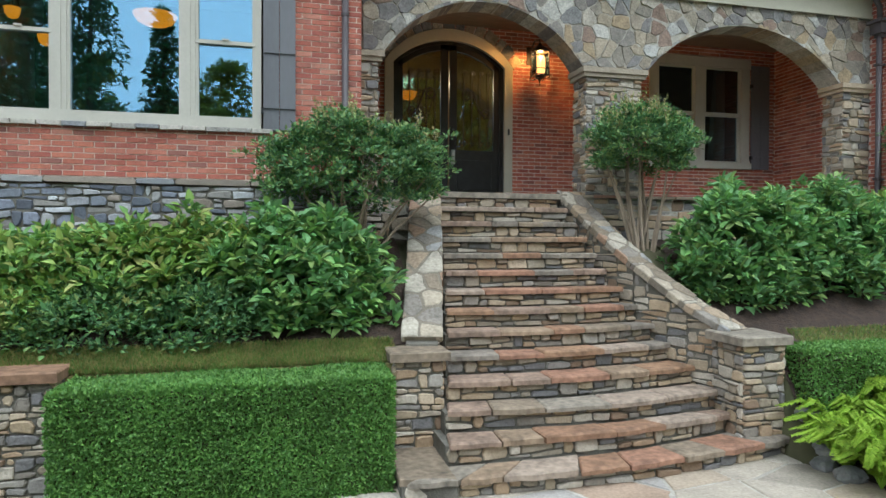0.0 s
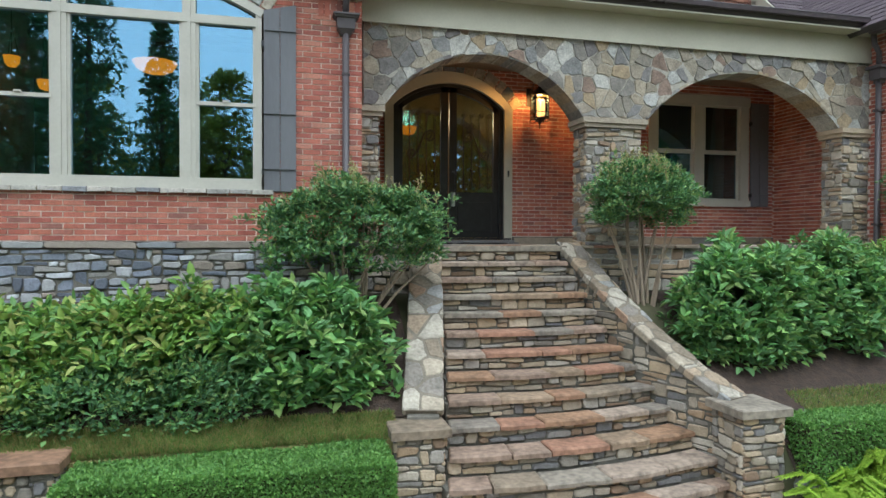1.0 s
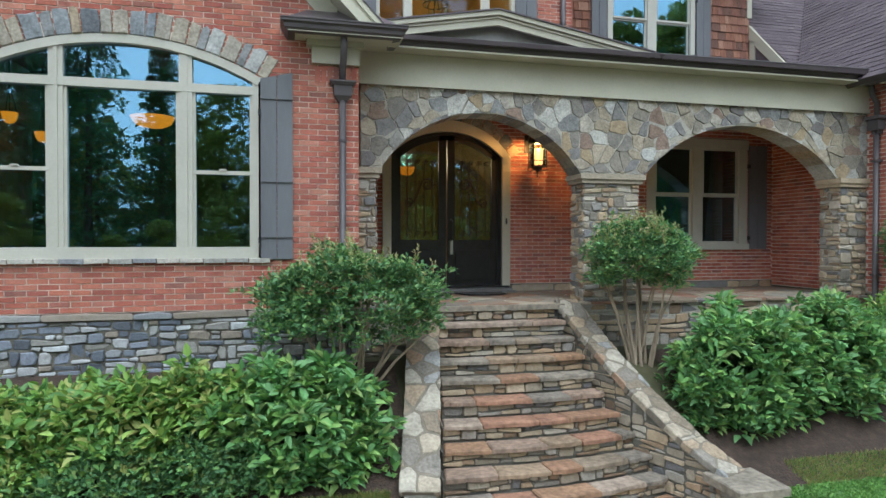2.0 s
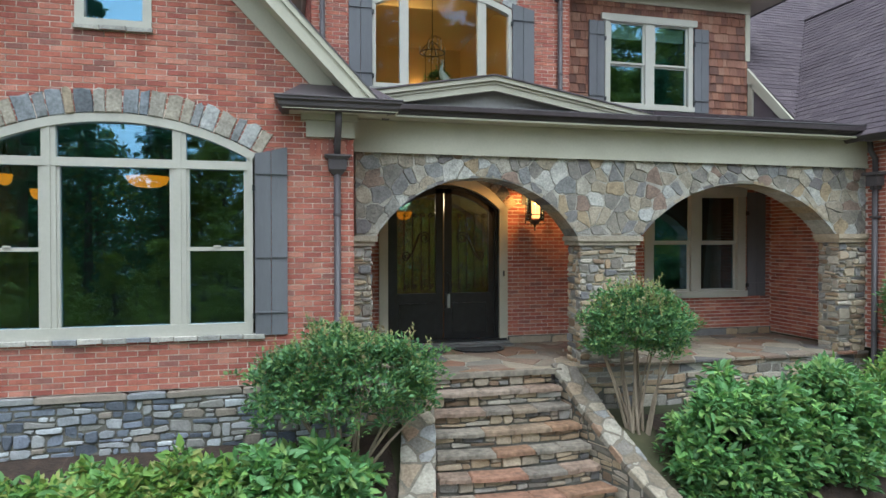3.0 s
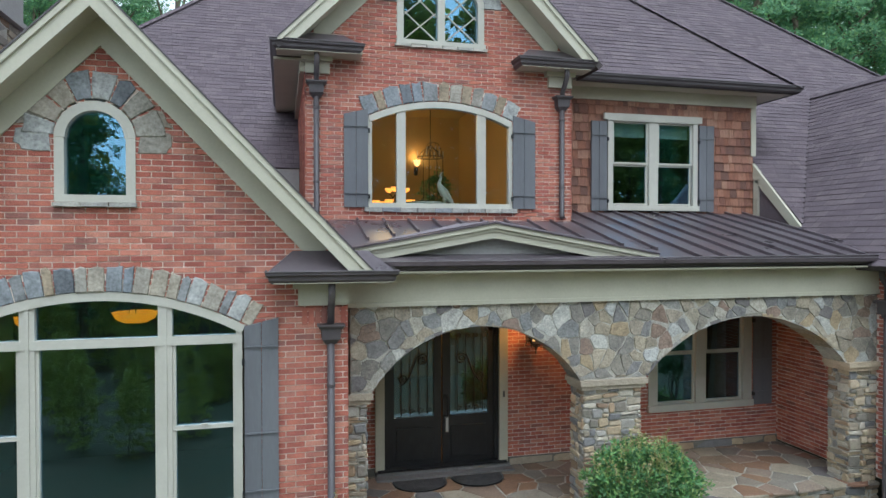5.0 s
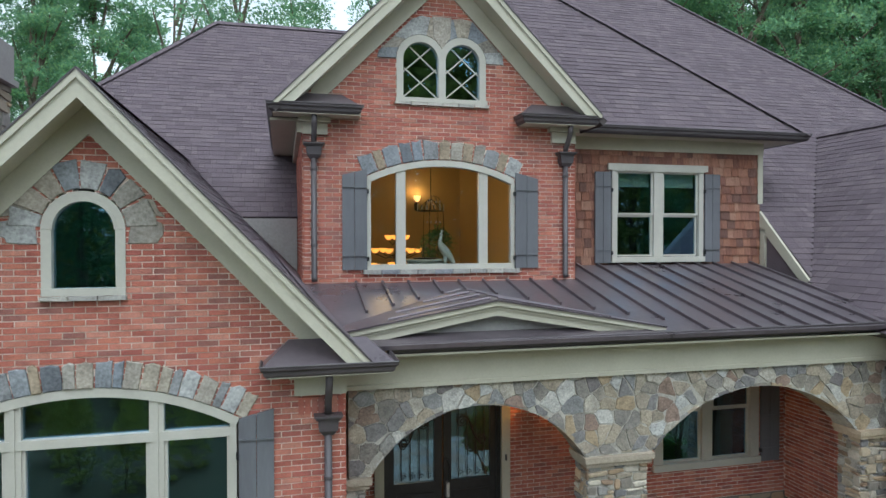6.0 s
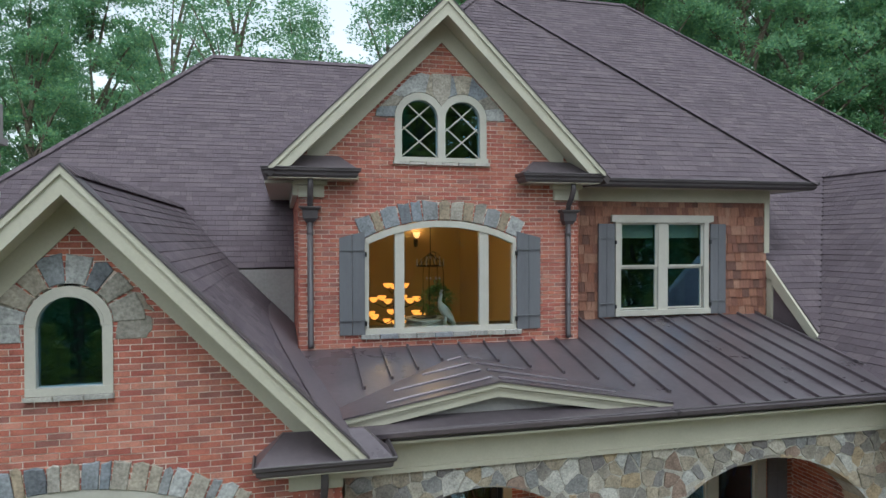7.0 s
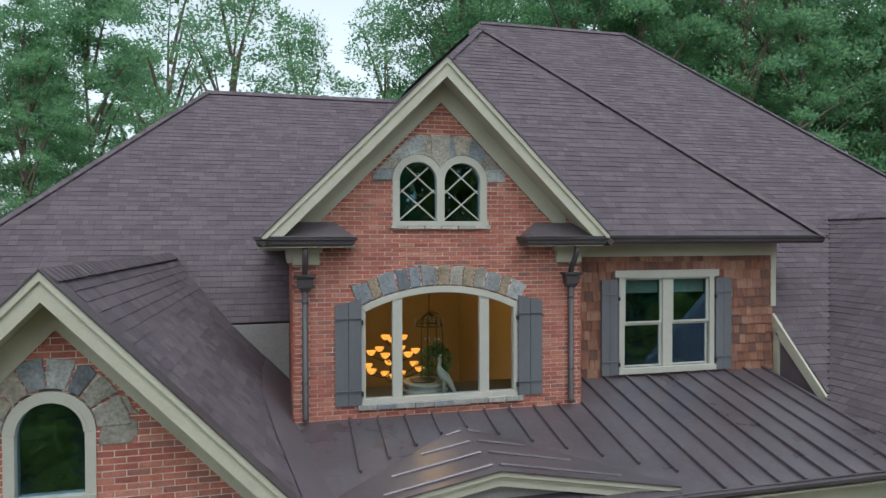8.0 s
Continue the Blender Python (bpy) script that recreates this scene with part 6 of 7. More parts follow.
# ---- plants ----
def leaf_mesh(name, P, D, N, L, W, mat, ovate=False):
    """Folded leaves: base, two sides, tip. P: bases, D: ways, N: normals, L, W: lengths and widths."""
    P, D, N = np.asarray(P, float), np.asarray(D, float), np.asarray(N, float)
    D /= np.linalg.norm(D, axis=1, keepdims=True) + 1e-9
    S = np.cross(D, N)
    S /= np.linalg.norm(S, axis=1, keepdims=True) + 1e-9
    U = np.cross(S, D)
    L, W = np.asarray(L)[:, None], np.asarray(W)[:, None]
    n = len(P)
    if ovate:
        c = 6
        V = np.empty((n, c, 3))
        V[:, 0] = P
        V[:, 1] = P + D * L * 0.36 + S * W * 0.5 + U * W * 0.22
        V[:, 2] = P + D * L * 0.74 + S * W * 0.32 + U * (W * 0.10 - L * 0.08)
        V[:, 3] = P + D * L - U * L * 0.24
        V[:, 4] = P + D * L * 0.74 - S * W * 0.32 + U * (W * 0.10 - L * 0.08)
        V[:, 5] = P + D * L * 0.36 - S * W * 0.5 + U * W * 0.22
        tri = np.arange(n)[:, None] * c + np.array([[0, 1, 2, 0, 2, 3, 0, 3, 4, 0, 4, 5]])
    else:
        c = 4
        V = np.empty((n, c, 3))
        V[:, 0] = P
        V[:, 1] = P + D * L * 0.5 + S * W * 0.5 + U * W * 0.18
        V[:, 2] = P + D * L - U * L * 0.12
        V[:, 3] = P + D * L * 0.5 - S * W * 0.5 + U * W * 0.18
        tri = np.arange(n)[:, None] * c + np.array([[0, 1, 2, 0, 2, 3]])
    t = tri.shape[1] // 3
    me = bpy.data.meshes.new(name)
    me.vertices.add(n * c)
    me.vertices.foreach_set("co", V.ravel())
    me.loops.add(n * t * 3)
    me.loops.foreach_set("vertex_index", tri.ravel().astype(np.int32))
    me.polygons.add(n * t)
    me.polygons.foreach_set("loop_start", np.arange(0, n * t * 3, 3, dtype=np.int32))
    me.polygons.foreach_set("loop_total", np.full(n * t, 3, dtype=np.int32))
    me.materials.append(mat)
    me.update()
    return me


NP = np.random.RandomState(11)


def unit(n):
    v = NP.normal(size=(n, 3))
    return v / np.linalg.norm(v, axis=1, keepdims=True)


def clump_leaves(centres, radii, per, size, flat=0.6, wide=(0.38, 0.55)):
    """Leaves on tufts: bases near the tuft's shell, pointing out and up."""
    P, D, N = [], [], []
    for c, r in zip(centres, radii):
        o = unit(per)
        o[:, 2] = np.abs(o[:, 2]) * 0.8 + o[:, 2] * 0.2
        P.append(np.asarray(c) + o * r * NP.uniform(0.35, 1.0, (per, 1)))
        D.append(o + unit(per) * 0.6 + np.array([0, -0.1, 0.1]))
        N.append(np.array([0, -0.25, 1.0]) + unit(per) * flat)
    P, D, N = np.concatenate(P), np.concatenate(D), np.concatenate(N)
    n = len(P)
    L = size * NP.uniform(0.6, 1.25, n)
    return P, D, N, L, L * NP.uniform(*wide, n)


def shrub(name, label, category, centre, rad, tufts, per, leaf, mat, base_z, stems=9, lump=0.25, group="", trunk=None, tuft=0.16, wide=(0.40, 0.60), sprigs=0):
    """A bush: stems from the ground and tufts of leaves over an uneven ellipsoid."""
    c, r = np.array(centre, float), np.array(rad, float)
    t = thing(name, label, category, (c[0], c[1], base_z), group=group)
    o = unit(tufts)
    o[:, 2] = np.where(o[:, 2] < -0.7, -o[:, 2], o[:, 2])
    k = np.array([1 + lump * noise.noise(Vector(v * 2.2 + c)) * 2 for v in o])
    depth = NP.uniform(0.55, 1.0, tufts) ** 0.6
    pts = c + o * r * (k * depth)[:, None]
    pts[:, 2] = np.maximum(pts[:, 2], base_z + 0.06)
    part("leaves", leaf_mesh("leaves", *clump_leaves(pts, np.full(tufts, tuft), per, leaf, wide=wide), mat, ovate=leaf > 0.1), mat, t, kind="stuff")
    if sprigs:
        P, D = [], []
        high = pts[np.argsort(-pts[:, 2])[: tufts // 2]]
        for i in range(sprigs):
            foot = high[NP.randint(len(high))] + np.array([0, 0, 0.06])
            lean, tall = np.array([NP.uniform(-0.25, 0.25), NP.uniform(-0.2, 0.1), 1.0]), NP.uniform(0.10, 0.24)
            for q in np.linspace(0.1, 1, 13):
                P.append(foot + lean * tall * q)
                D.append(unit(1)[0] * 0.8 + np.array([0, 0, 0.7]))
        L = NP.uniform(0.030, 0.055, len(P))
        part("new_growth", leaf_mesh("new_growth", P, D, unit(len(P)), L, L * 0.4, leaf_shoot), leaf_shoot, t, "pale new shoots", kind="stuff")
    for i in range(stems):
        s = Shape()
        p = Vector(pts[NP.randint(tufts)])
        b = Vector((c[0] + NP.uniform(-0.12, 0.12) * (1 if trunk else 3), c[1] + NP.uniform(-0.1, 0.1), base_z - 0.08))
        m = b.lerp(p, 0.5) + Vector((NP.uniform(-0.08, 0.08), NP.uniform(-0.06, 0.06), 0.08))
        w = trunk or 0.010
        s.tube([b, b.lerp(m, 0.5) + Vector((NP.uniform(-0.03, 0.03), 0, 0)), m, p], [w, w * 0.85, w * 0.6, w * 0.25], 6)
        part("stem", s, pale_bark if trunk else bark, t)
    return t


shrub("hydrangea_shrub", "broad-leaved green hydrangea shrub in the planting bed", "shrub", (0.22, 7.02, -0.46), (0.90, 0.55, 0.76), 330, 26, 0.135, leaf_hydrangea, -0.85, group="foundation shrubs", wide=(0.42, 0.62))
shrub("hydrangea_shrub", "tall green hydrangea shrub with upright shoots", "shrub", (-0.85, 7.15, -0.45), (0.75, 0.5, 0.66), 250, 26, 0.125, leaf_mixed, -0.8, group="foundation shrubs", wide=(0.42, 0.62))
shrub("hydrangea_shrub", "yellowish green leafy shrub in the planting bed", "shrub", (-1.85, 7.10, -0.50), (0.80, 0.5, 0.64), 260, 26, 0.115, leaf_mixed, -0.8, group="foundation shrubs", wide=(0.42, 0.62))
shrub("hydrangea_shrub", "dense green leafy shrub in the planting bed", "shrub", (-2.95, 7.10, -0.50), (0.85, 0.5, 0.64), 260, 26, 0.115, leaf_mixed, -0.8, group="foundation shrubs", wide=(0.42, 0.62))
shrub("low_shrub", "low small-leaved green shrub with dry twigs", "shrub", (-0.75, 6.72, -0.74), (0.62, 0.30, 0.38), 190, 22, 0.075, leaf_holly, -1.12, group="low shrubs", stems=14)
shrub("low_shrub", "low small-leaved green shrub before the taller ones", "shrub", (-1.75, 6.70, -0.74), (0.62, 0.30, 0.38), 190, 22, 0.075, leaf_holly, -1.12, group="low shrubs", stems=14)
shrub("low_shrub", "low bushy green shrub at the bed's edge", "shrub", (-2.7, 6.75, -0.72), (0.62, 0.30, 0.40), 190, 22, 0.085, leaf_mixed, -1.12, group="low shrubs", stems=14)
shrub("hydrangea_shrub", "large green hydrangea shrub below the porch", "shrub", (5.75, 7.15, -0.22), (0.98, 0.60, 0.88), 380, 26, 0.125, leaf_hydrangea, -0.75, group="foundation shrubs", wide=(0.42, 0.62))
shrub("hydrangea_shrub", "large leafy green shrub before the porch foundation", "shrub", (7.20, 7.25, -0.12), (1.05, 0.60, 0.90), 380, 26, 0.115, leaf_hydrangea, -0.7, group="foundation shrubs", wide=(0.42, 0.62))
shrub("hydrangea_shrub", "leafy green shrub beside the east pier", "shrub", (8.75, 7.40, 0.02), (0.85, 0.50, 0.85), 280, 26, 0.105, leaf_mixed, -0.6, group="foundation shrubs", wide=(0.42, 0.62))
shrub("clipped_holly_tree", "rounded dark green holly on several bare pale stems", "small tree", (0.76, 7.55, 0.90), (1.10, 0.62, 0.56), 560, 26, 0.070, leaf_holly, -0.30, stems=12, group="clipped hollies", trunk=0.026, lump=0.24, tuft=0.12, sprigs=120)
shrub("clipped_holly_tree", "ball-shaped green holly on bare pale stems", "small tree", (4.72, 7.90, 1.36), (0.74, 0.58, 0.50), 470, 26, 0.065, leaf_holly, -0.15, stems=12, group="clipped hollies", trunk=0.026, lump=0.20, tuft=0.12, sprigs=130)
shrub("clipped_holly_tree", "green holly beside the east wing corner", "small tree", (9.25, 7.70, 1.65), (0.50, 0.40, 0.50), 200, 26, 0.065, leaf_holly, -0.1, stems=8, group="clipped hollies", trunk=0.022, lump=0.15, tuft=0.12)


def hedge(name, label, x0, x1, y0, y1, z0, z1, n, leaf=0.026):
    t = thing(name, label, "hedge", ((x0 + x1) / 2, (y0 + y1) / 2, z0), group="clipped hedges")
    # Dark filler: shade between the leaves is put into its mulch colour.
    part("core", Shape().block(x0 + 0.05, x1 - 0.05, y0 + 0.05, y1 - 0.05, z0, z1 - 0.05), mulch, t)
    ax, ay, az = x1 - x0, y1 - y0, z1 - z0
    k = NP.choice(4, n, p=[0.55, 0.33, 0.06, 0.06])
    u, v = NP.uniform(0, 1, n), NP.uniform(0, 1, n)
    P, O = np.zeros((n, 3)), np.zeros((n, 3))
    rnd = 0.07
    for side, (o, pos) in enumerate((((0, -1, 0), lambda a, b: (x0 + a * ax, 0 * a + y0, z0 + b * az)), ((0, 0, 1), lambda a, b: (x0 + a * ax, y0 + b * ay, 0 * a + z1)), ((-1, 0, 0), lambda a, b: (0 * a + x0, y0 + a * ay, z0 + b * az)), ((1, 0, 0), lambda a, b: (0 * a + x1, y0 + a * ay, z0 + b * az)))):
        m = k == side
        P[m] = np.stack(pos(u[m], v[m]), 1)
        O[m] = o
    lumps = np.array([noise.noise(Vector((p[0] * 1.7, p[1] * 1.7, p[2] * 2.2))) for p in P])
    edge = np.clip((P[:, 2] - (z1 - rnd)) / rnd, 0, 1) * (k == 0)
    P += O * (lumps * 0.03 - NP.uniform(0, 0.045, n))[:, None]
    P[:, 1] += edge ** 2 * 0.05
    D = O * 0.8 + unit(n) * 0.9 + np.array([0, 0, 0.35])
    N = O * 0.4 + unit(n) * 0.8 + np.array([0, -0.2, 0.6])
    L = leaf * NP.uniform(0.7, 1.5, n)
    part("leaves", leaf_mesh("leaves", P, D, N, L, L * 0.6, leaf_box), leaf_box, t, kind="stuff")
    return t


hedge("boxwood_hedge", "clipped green boxwood hedge with flat top", -1.77, 0.92, 5.50, 6.25, GROUND - 0.1, -1.085, 82000)
hedge("boxwood_hedge", "low clipped boxwood hedge beside the ferns", 5.10, 8.6, 5.35, 5.85, -1.75, -0.98, 38000)
hedge("boxwood_hedge", "clipped green boxwood hedge beyond the garden pier", -6.0, -2.85, 5.66, 6.22, GROUND, -1.06, 12000)


def grass(name, label, x0, x1, y0, y1, n, lift=-9.0):
    P = np.stack([NP.uniform(x0, x1, n), NP.uniform(y0, y1, n), np.zeros(n)], 1)
    P[:, 2] = [max(terrain_height(p[0], p[1]), lift + (p[1] - y0) * 0.42) + 0.015 for p in P]
    D = unit(n) * 0.6 + np.array([0, 0, 1.0])
    L = NP.uniform(0.035, 0.09, n)
    ob = part(name, leaf_mesh(name, P, D, unit(n), L, L * 0.12, leaf_grass), leaf_grass)
    return tagged(ob, label, "grass", kind="stuff")


grass("grass_strip_west", "short green and straw-coloured grass strip behind the hedge", -2.9, 1.05, 6.22, 6.52, 40000, lift=-1.095)
structure("lawn_strip", Shape().prism([(-6.54, -0.955), (-6.54, -1.3), (-6.22, -1.3), (-6.22, -1.095)], west(-9.0), -10.04, 0.0), lawn_soil, "thin grassy soil strip behind the hedge", "lawn")
structure("mulch_bank", Shape().prism([(-7.45, -0.72), (-7.45, -1.3), (-6.50, -1.3), (-6.50, -0.985), (-6.75, -0.89)], west(-9.0), -10.0, 0.0), mulch, "dark bark mulch bank under the shrubs", "mulch bed")
grass("grass_strip_east", "short green grass strip above the low hedge", 5.75, 9.8, 5.82, 6.45, 26000)


def boulder(x, y, z, r):
    s = Shape()
    n, m = 14, 9
    off = Vector((x * 3, y * 3, z))
    for i in range(m + 1):
        a = -math.pi / 2 + math.pi * i / m
        for j in range(n):
            b = 2 * math.pi * j / n
            v = Vector((math.cos(a) * math.cos(b), math.cos(a) * math.sin(b), math.sin(a)))
            k = 1 + 0.35 * noise.noise(v * 1.3 + off) + 0.12 * noise.noise(v * 3.5 + off)
            s.v.append((x + v.x * r * 1.2 * k, y + v.y * r * k, z + v.z * r * 0.75 * k))
    for i in range(m):
        for j in range(n):
            s.f.append((i * n + j, i * n + (j + 1) % n, (i + 1) * n + (j + 1) % n, (i + 1) * n + j))
    tagged(part("boulder", s, boulder_rock), "rough grey boulder at the edge of the patio", "boulder", group="boulders")


for x, y, r in ((5.15, 5.44, 0.14), (5.22, 5.22, 0.18), (5.02, 5.12, 0.11), (5.0, 4.82, 0.12)):
    boulder(x, y, terrain_height(x, y) + r * 0.35, r)


def fern(x, y, z, r, h):
    """Arching fronds with small leaflets on both sides."""
    t = thing("fern", "bright lime green fern clump with feathery fronds", "fern", (x, y, z), group="ferns")
    P, D, N, L = [], [], [], []
    s = Shape()
    for i in range(60):
        a = NP.uniform(0, 2 * math.pi)
        reach, up = r * NP.uniform(0.5, 1.05), h * NP.uniform(0.55, 1.1)
        o = Vector((math.cos(a), math.sin(a), 0))
        pts = [Vector((x, y, z)) + o * reach * k + Vector((0, 0, up * math.sin(min(1, k * 1.15) * 2.2) * 0.95)) for k in (0, 0.2, 0.4, 0.6, 0.8, 1.0)]
        s.tube(pts, [0.005, 0.004, 0.004, 0.003, 0.002, 0.001], 4)
        for j in range(56):
            k = 0.15 + 0.85 * j / 56
            q = k * 5
            i0 = min(4, int(q))
            p = pts[i0].lerp(pts[i0 + 1], q - i0)
            td = (pts[i0 + 1] - pts[i0]).normalized()
            sd = td.cross(Vector((0, 0, 1))).normalized()
            for sg in (-1, 1):
                P.append(tuple(p))
                D.append(tuple(sd * sg + td * 0.5 + Vector((0, 0, NP.uniform(-0.3, 0.3)))))
                N.append((0, 0, 1))
                L.append(0.075 * (1.15 - k) + 0.016)
    L = np.array(L)
    part("fronds", leaf_mesh("fronds", P, D, N, L, L * 0.36, leaf_fern), leaf_fern, t, kind="stuff")
    part("stalks", s, leaf_fern, t, kind="stuff")


fr = random.Random(3)
for x, y in ((5.05, 4.55), (5.10, 4.95), (5.38, 4.30), (5.35, 4.68), (5.42, 5.05), (5.72, 4.35), (5.70, 4.80), (6.10, 4.55), (6.05, 5.0), (5.62, 5.22), (6.45, 4.85), (6.40, 5.25), (6.0, 5.4), (6.85, 5.1), (6.5, 4.4), (7.2, 4.8), (7.2, 5.3), (6.0, 4.1), (5.30, 5.28), (5.85, 5.22), (6.3, 5.25), (5.25, 4.15)):
    fern(x, y, terrain_height(x, y) + 0.02, fr.uniform(0.46, 0.58), fr.uniform(0.46, 0.58))


# ---- trees ----
def tree_data(seed, height, spread, low, clumps, per, leaf, mat):
    """Meshes of one tree that stands at the origin: trunk with limbs, and crown."""
    rs = np.random.RandomState(seed)
    s = Shape()
    lean = rs.uniform(-0.04, 0.04, 2)
    pts = [Vector((lean[0] * height * k, lean[1] * height * k, height * k * 0.92)) + Vector((rs.uniform(-0.15, 0.15), rs.uniform(-0.15, 0.15), 0)) * (k > 0) for k in (0, 0.12, 0.3, 0.5, 0.7, 0.88, 1.0)]
    s.tube(pts, [height * w for w in (0.012, 0.009, 0.0075, 0.006, 0.004, 0.002, 0.001)], 8)
    cents = []
    for i in range(clumps):
        k = low + (0.99 - low) * rs.uniform(0, 1) ** 0.85
        a = rs.uniform(0, 2 * math.pi)
        w = math.sin(math.pi * min(1, 0.12 + 0.88 * (k - low) / (1 - low)) ** 0.8)
        rr = spread * (0.25 + 0.75 * w) * rs.uniform(0.3, 1.0)
        base = pts[0].lerp(pts[-1], max(0.08, k - 0.12))
        tip = Vector((base.x + rr * math.cos(a), base.y + rr * math.sin(a), height * k))
        cents.append(tip)
        if i % 9 == 0:
            m = base.lerp(tip, 0.55) + Vector((0, 0, rr * 0.12))
            s.tube([base, m, tip], [height * 0.0045, height * 0.003, height * 0.001], 5)
    rad = rs.uniform(0.6, 1.3, clumps) * spread / 5.0
    P, D, N, L, W = clump_leaves(cents, rad, per, leaf, 0.9)
    P[:, 2] -= 0.25 * NP.uniform(0, 1, len(P))
    return s.mesh("trunk", bark), leaf_mesh("crown", P, D, N, L, W * 1.5, mat)


def tree(name, data, label, x, y, z, size, turn, group):
    t = thing(name, label, "tree", (0, 0, 0), group=group)
    part("trunk", data[0], bark, t)
    part("crown", data[1], data[1].materials[0], t, kind="stuff")
    t.matrix_world = Matrix.Translation((x, y, z)) @ Matrix.Rotation(turn, 4, "Z") @ Matrix.Scale(size, 4)
    return t


kinds = [tree_data(21, 22, 4.6, 0.14, 190, 240, 0.155, leaf_tree), tree_data(22, 24, 4.0, 0.18, 180, 240, 0.15, leaf_tree), tree_data(23, 20, 5.0, 0.12, 200, 240, 0.155, leaf_tree_dark), tree_data(24, 23, 4.6, 0.22, 180, 88, 0.17, leaf_tree)]
far_kinds = [tree_data(41, 22, 4.8, 0.16, 110, 50, 0.42, leaf_garden), tree_data(42, 24, 4.4, 0.20, 110, 50, 0.42, leaf_garden), tree_data(43, 20, 5.0, 0.14, 120, 50, 0.42, leaf_garden)]
tr = random.Random(5)
for row, (y0, step) in enumerate(((33, 5.2), (40, 5.6), (49, 6.5))):
    x = -24.0 - row * 5
    while x < 48 + row * 12:
        edge = x / (y0 + 2)
        thin = -0.14 < edge < 0.24
        k = 3 if thin else tr.choice((0, 1, 0, 2))
        size = tr.uniform(0.78, 1.0) if thin else tr.uniform(0.78, 1.0) if edge < 0 else tr.uniform(1.1, 1.4)
        if thin and row == 2:
            size *= 0.82
        if not (thin and row == 1):
            tree("woodland_tree", kinds[k], "tall broad-leaved tree in the wood behind the house", x + tr.uniform(-1.2, 1.2), y0 + tr.uniform(-2, 2), -0.5, size, tr.uniform(0, 6.28), "woodland trees")
        x += step * (0.55 if thin else 0.95)


def conifer_data(seed, height, spread, whorls, per, mat):
    rs = np.random.RandomState(seed)
    s = Shape().tube([(0, 0, 0), (0, 0, height * 0.5), (0, 0, height)], [height * 0.014, height * 0.009, height * 0.001], 8)
    cents, rad = [], []
    for i in range(whorls):
        k = 0.06 + 0.93 * i / whorls
        for j in range(7):
            a = rs.uniform(0, 2 * math.pi)
            r = spread * (1 - k) ** 0.8 * rs.uniform(0.35, 1.0)
            cents.append((r * math.cos(a), r * math.sin(a), height * k - r * 0.2))
            rad.append(0.25 + 0.5 * (1 - k))
    P, D, N, L, W = clump_leaves(cents, rad, per, 0.34, 0.9)
    D[:, 2] -= 0.5
    return s.mesh("trunk", bark), leaf_mesh("crown", P, D, N, L, W, mat)


con = conifer_data(31, 17, 2.7, 34, 26, leaf_tree_dark)
con2 = conifer_data(32, 15, 2.2, 30, 26, leaf_tree_dark)
for x, y, k, size in ((-19, -20, 0, 1.0), (-13.5, -21, 1, 0.95), (-8.5, -19, 0, 1.02), (-5.6, -20, 1, 0.92), (-11.1, -19, 0, 1.15), (-12.4, -22, 1, 1.25), (1.5, -20, 0, 0.9), (7, -22, 1, 1.05), (13, -20, 0, 0.95), (19, -22, 1, 1.0), (25, -21, 0, 1.0), (-25, -22, 1, 1.1)):
    tree("conifer_tree", (con, con2)[k], "dark green conifer across the garden from the house", x * 1.4, y * 1.5, GROUND, size * 1.3, x, "conifers")
for x, y, k, size in ((-24, -28, 0, 0.62), (-16, -27, 2, 0.55), (-11, -29, 1, 0.50), (-5.5, -27, 2, 0.52), (-0.5, -29, 0, 0.46), (-2.6, -22, 2, 0.70), (-3.9, -24, 0, 0.60), (4.5, -27, 2, 0.55), (10, -28, 0, 0.6), (16, -27, 2, 0.6), (22, -28, 1, 0.6), (30, -26, 2, 0.6)):
    tree("garden_tree", far_kinds[k], "broad-leaved tree across the garden from the house", x * 1.4, y * 1.35, GROUND, size, x * 2, "garden trees")

x = -40.0
while x < 46:
    tree("garden_tree", far_kinds[2], "low leafy tree at the edge of the garden", x, -21 + tr.uniform(-2, 2), GROUND - 1.2, tr.uniform(0.24, 0.36), x, "garden trees")
    x += 2.6

x = -62.0
while x < 64:
    tree("garden_tree", far_kinds[tr.choice((0, 2))], "full leafy tree at the far edge of the garden", x, -40 + tr.uniform(-3, 3), GROUND - 1.5, tr.uniform(0.66, 0.84) if x < 6 else tr.uniform(1.0, 1.4), x * 3, "garden trees")
    x += 4.4


x = -72.0
while x < 24:
    tree("garden_tree", far_kinds[2], "dense dark green tree at the wood's edge beyond the garden", x, -56 + tr.uniform(-2, 2), GROUND - 1.5, tr.uniform(0.50, 0.60), x * 2, "garden trees")
    x += 3.4
x = 4.0
while x < 92:
    tree("garden_tree", far_kinds[tr.choice((0, 1))], "very tall leafy tree beyond the garden", x, -48 + tr.uniform(-2, 2), GROUND - 1.5, tr.uniform(1.3, 1.6), x * 3, "garden trees")
    x += 4.2
for i in range(46):
    tree("garden_shrub", far_kinds[tr.choice((0, 1, 2))], "rounded green garden shrub on the slope below the drive", tr.uniform(-30, 3), tr.uniform(-21, -6.5), GROUND - 0.6, tr.uniform(0.10, 0.19), tr.uniform(0, 6), "garden shrubs")


for i in range(60):
    tree("garden_shrub", far_kinds[tr.choice((0, 2, 2))], "leafy green shrub on the bank across the drive", tr.uniform(-17, -1.5), tr.uniform(-17, -5.5), GROUND - 0.5, tr.uniform(0.08, 0.16), tr.uniform(0, 6), "garden shrubs")


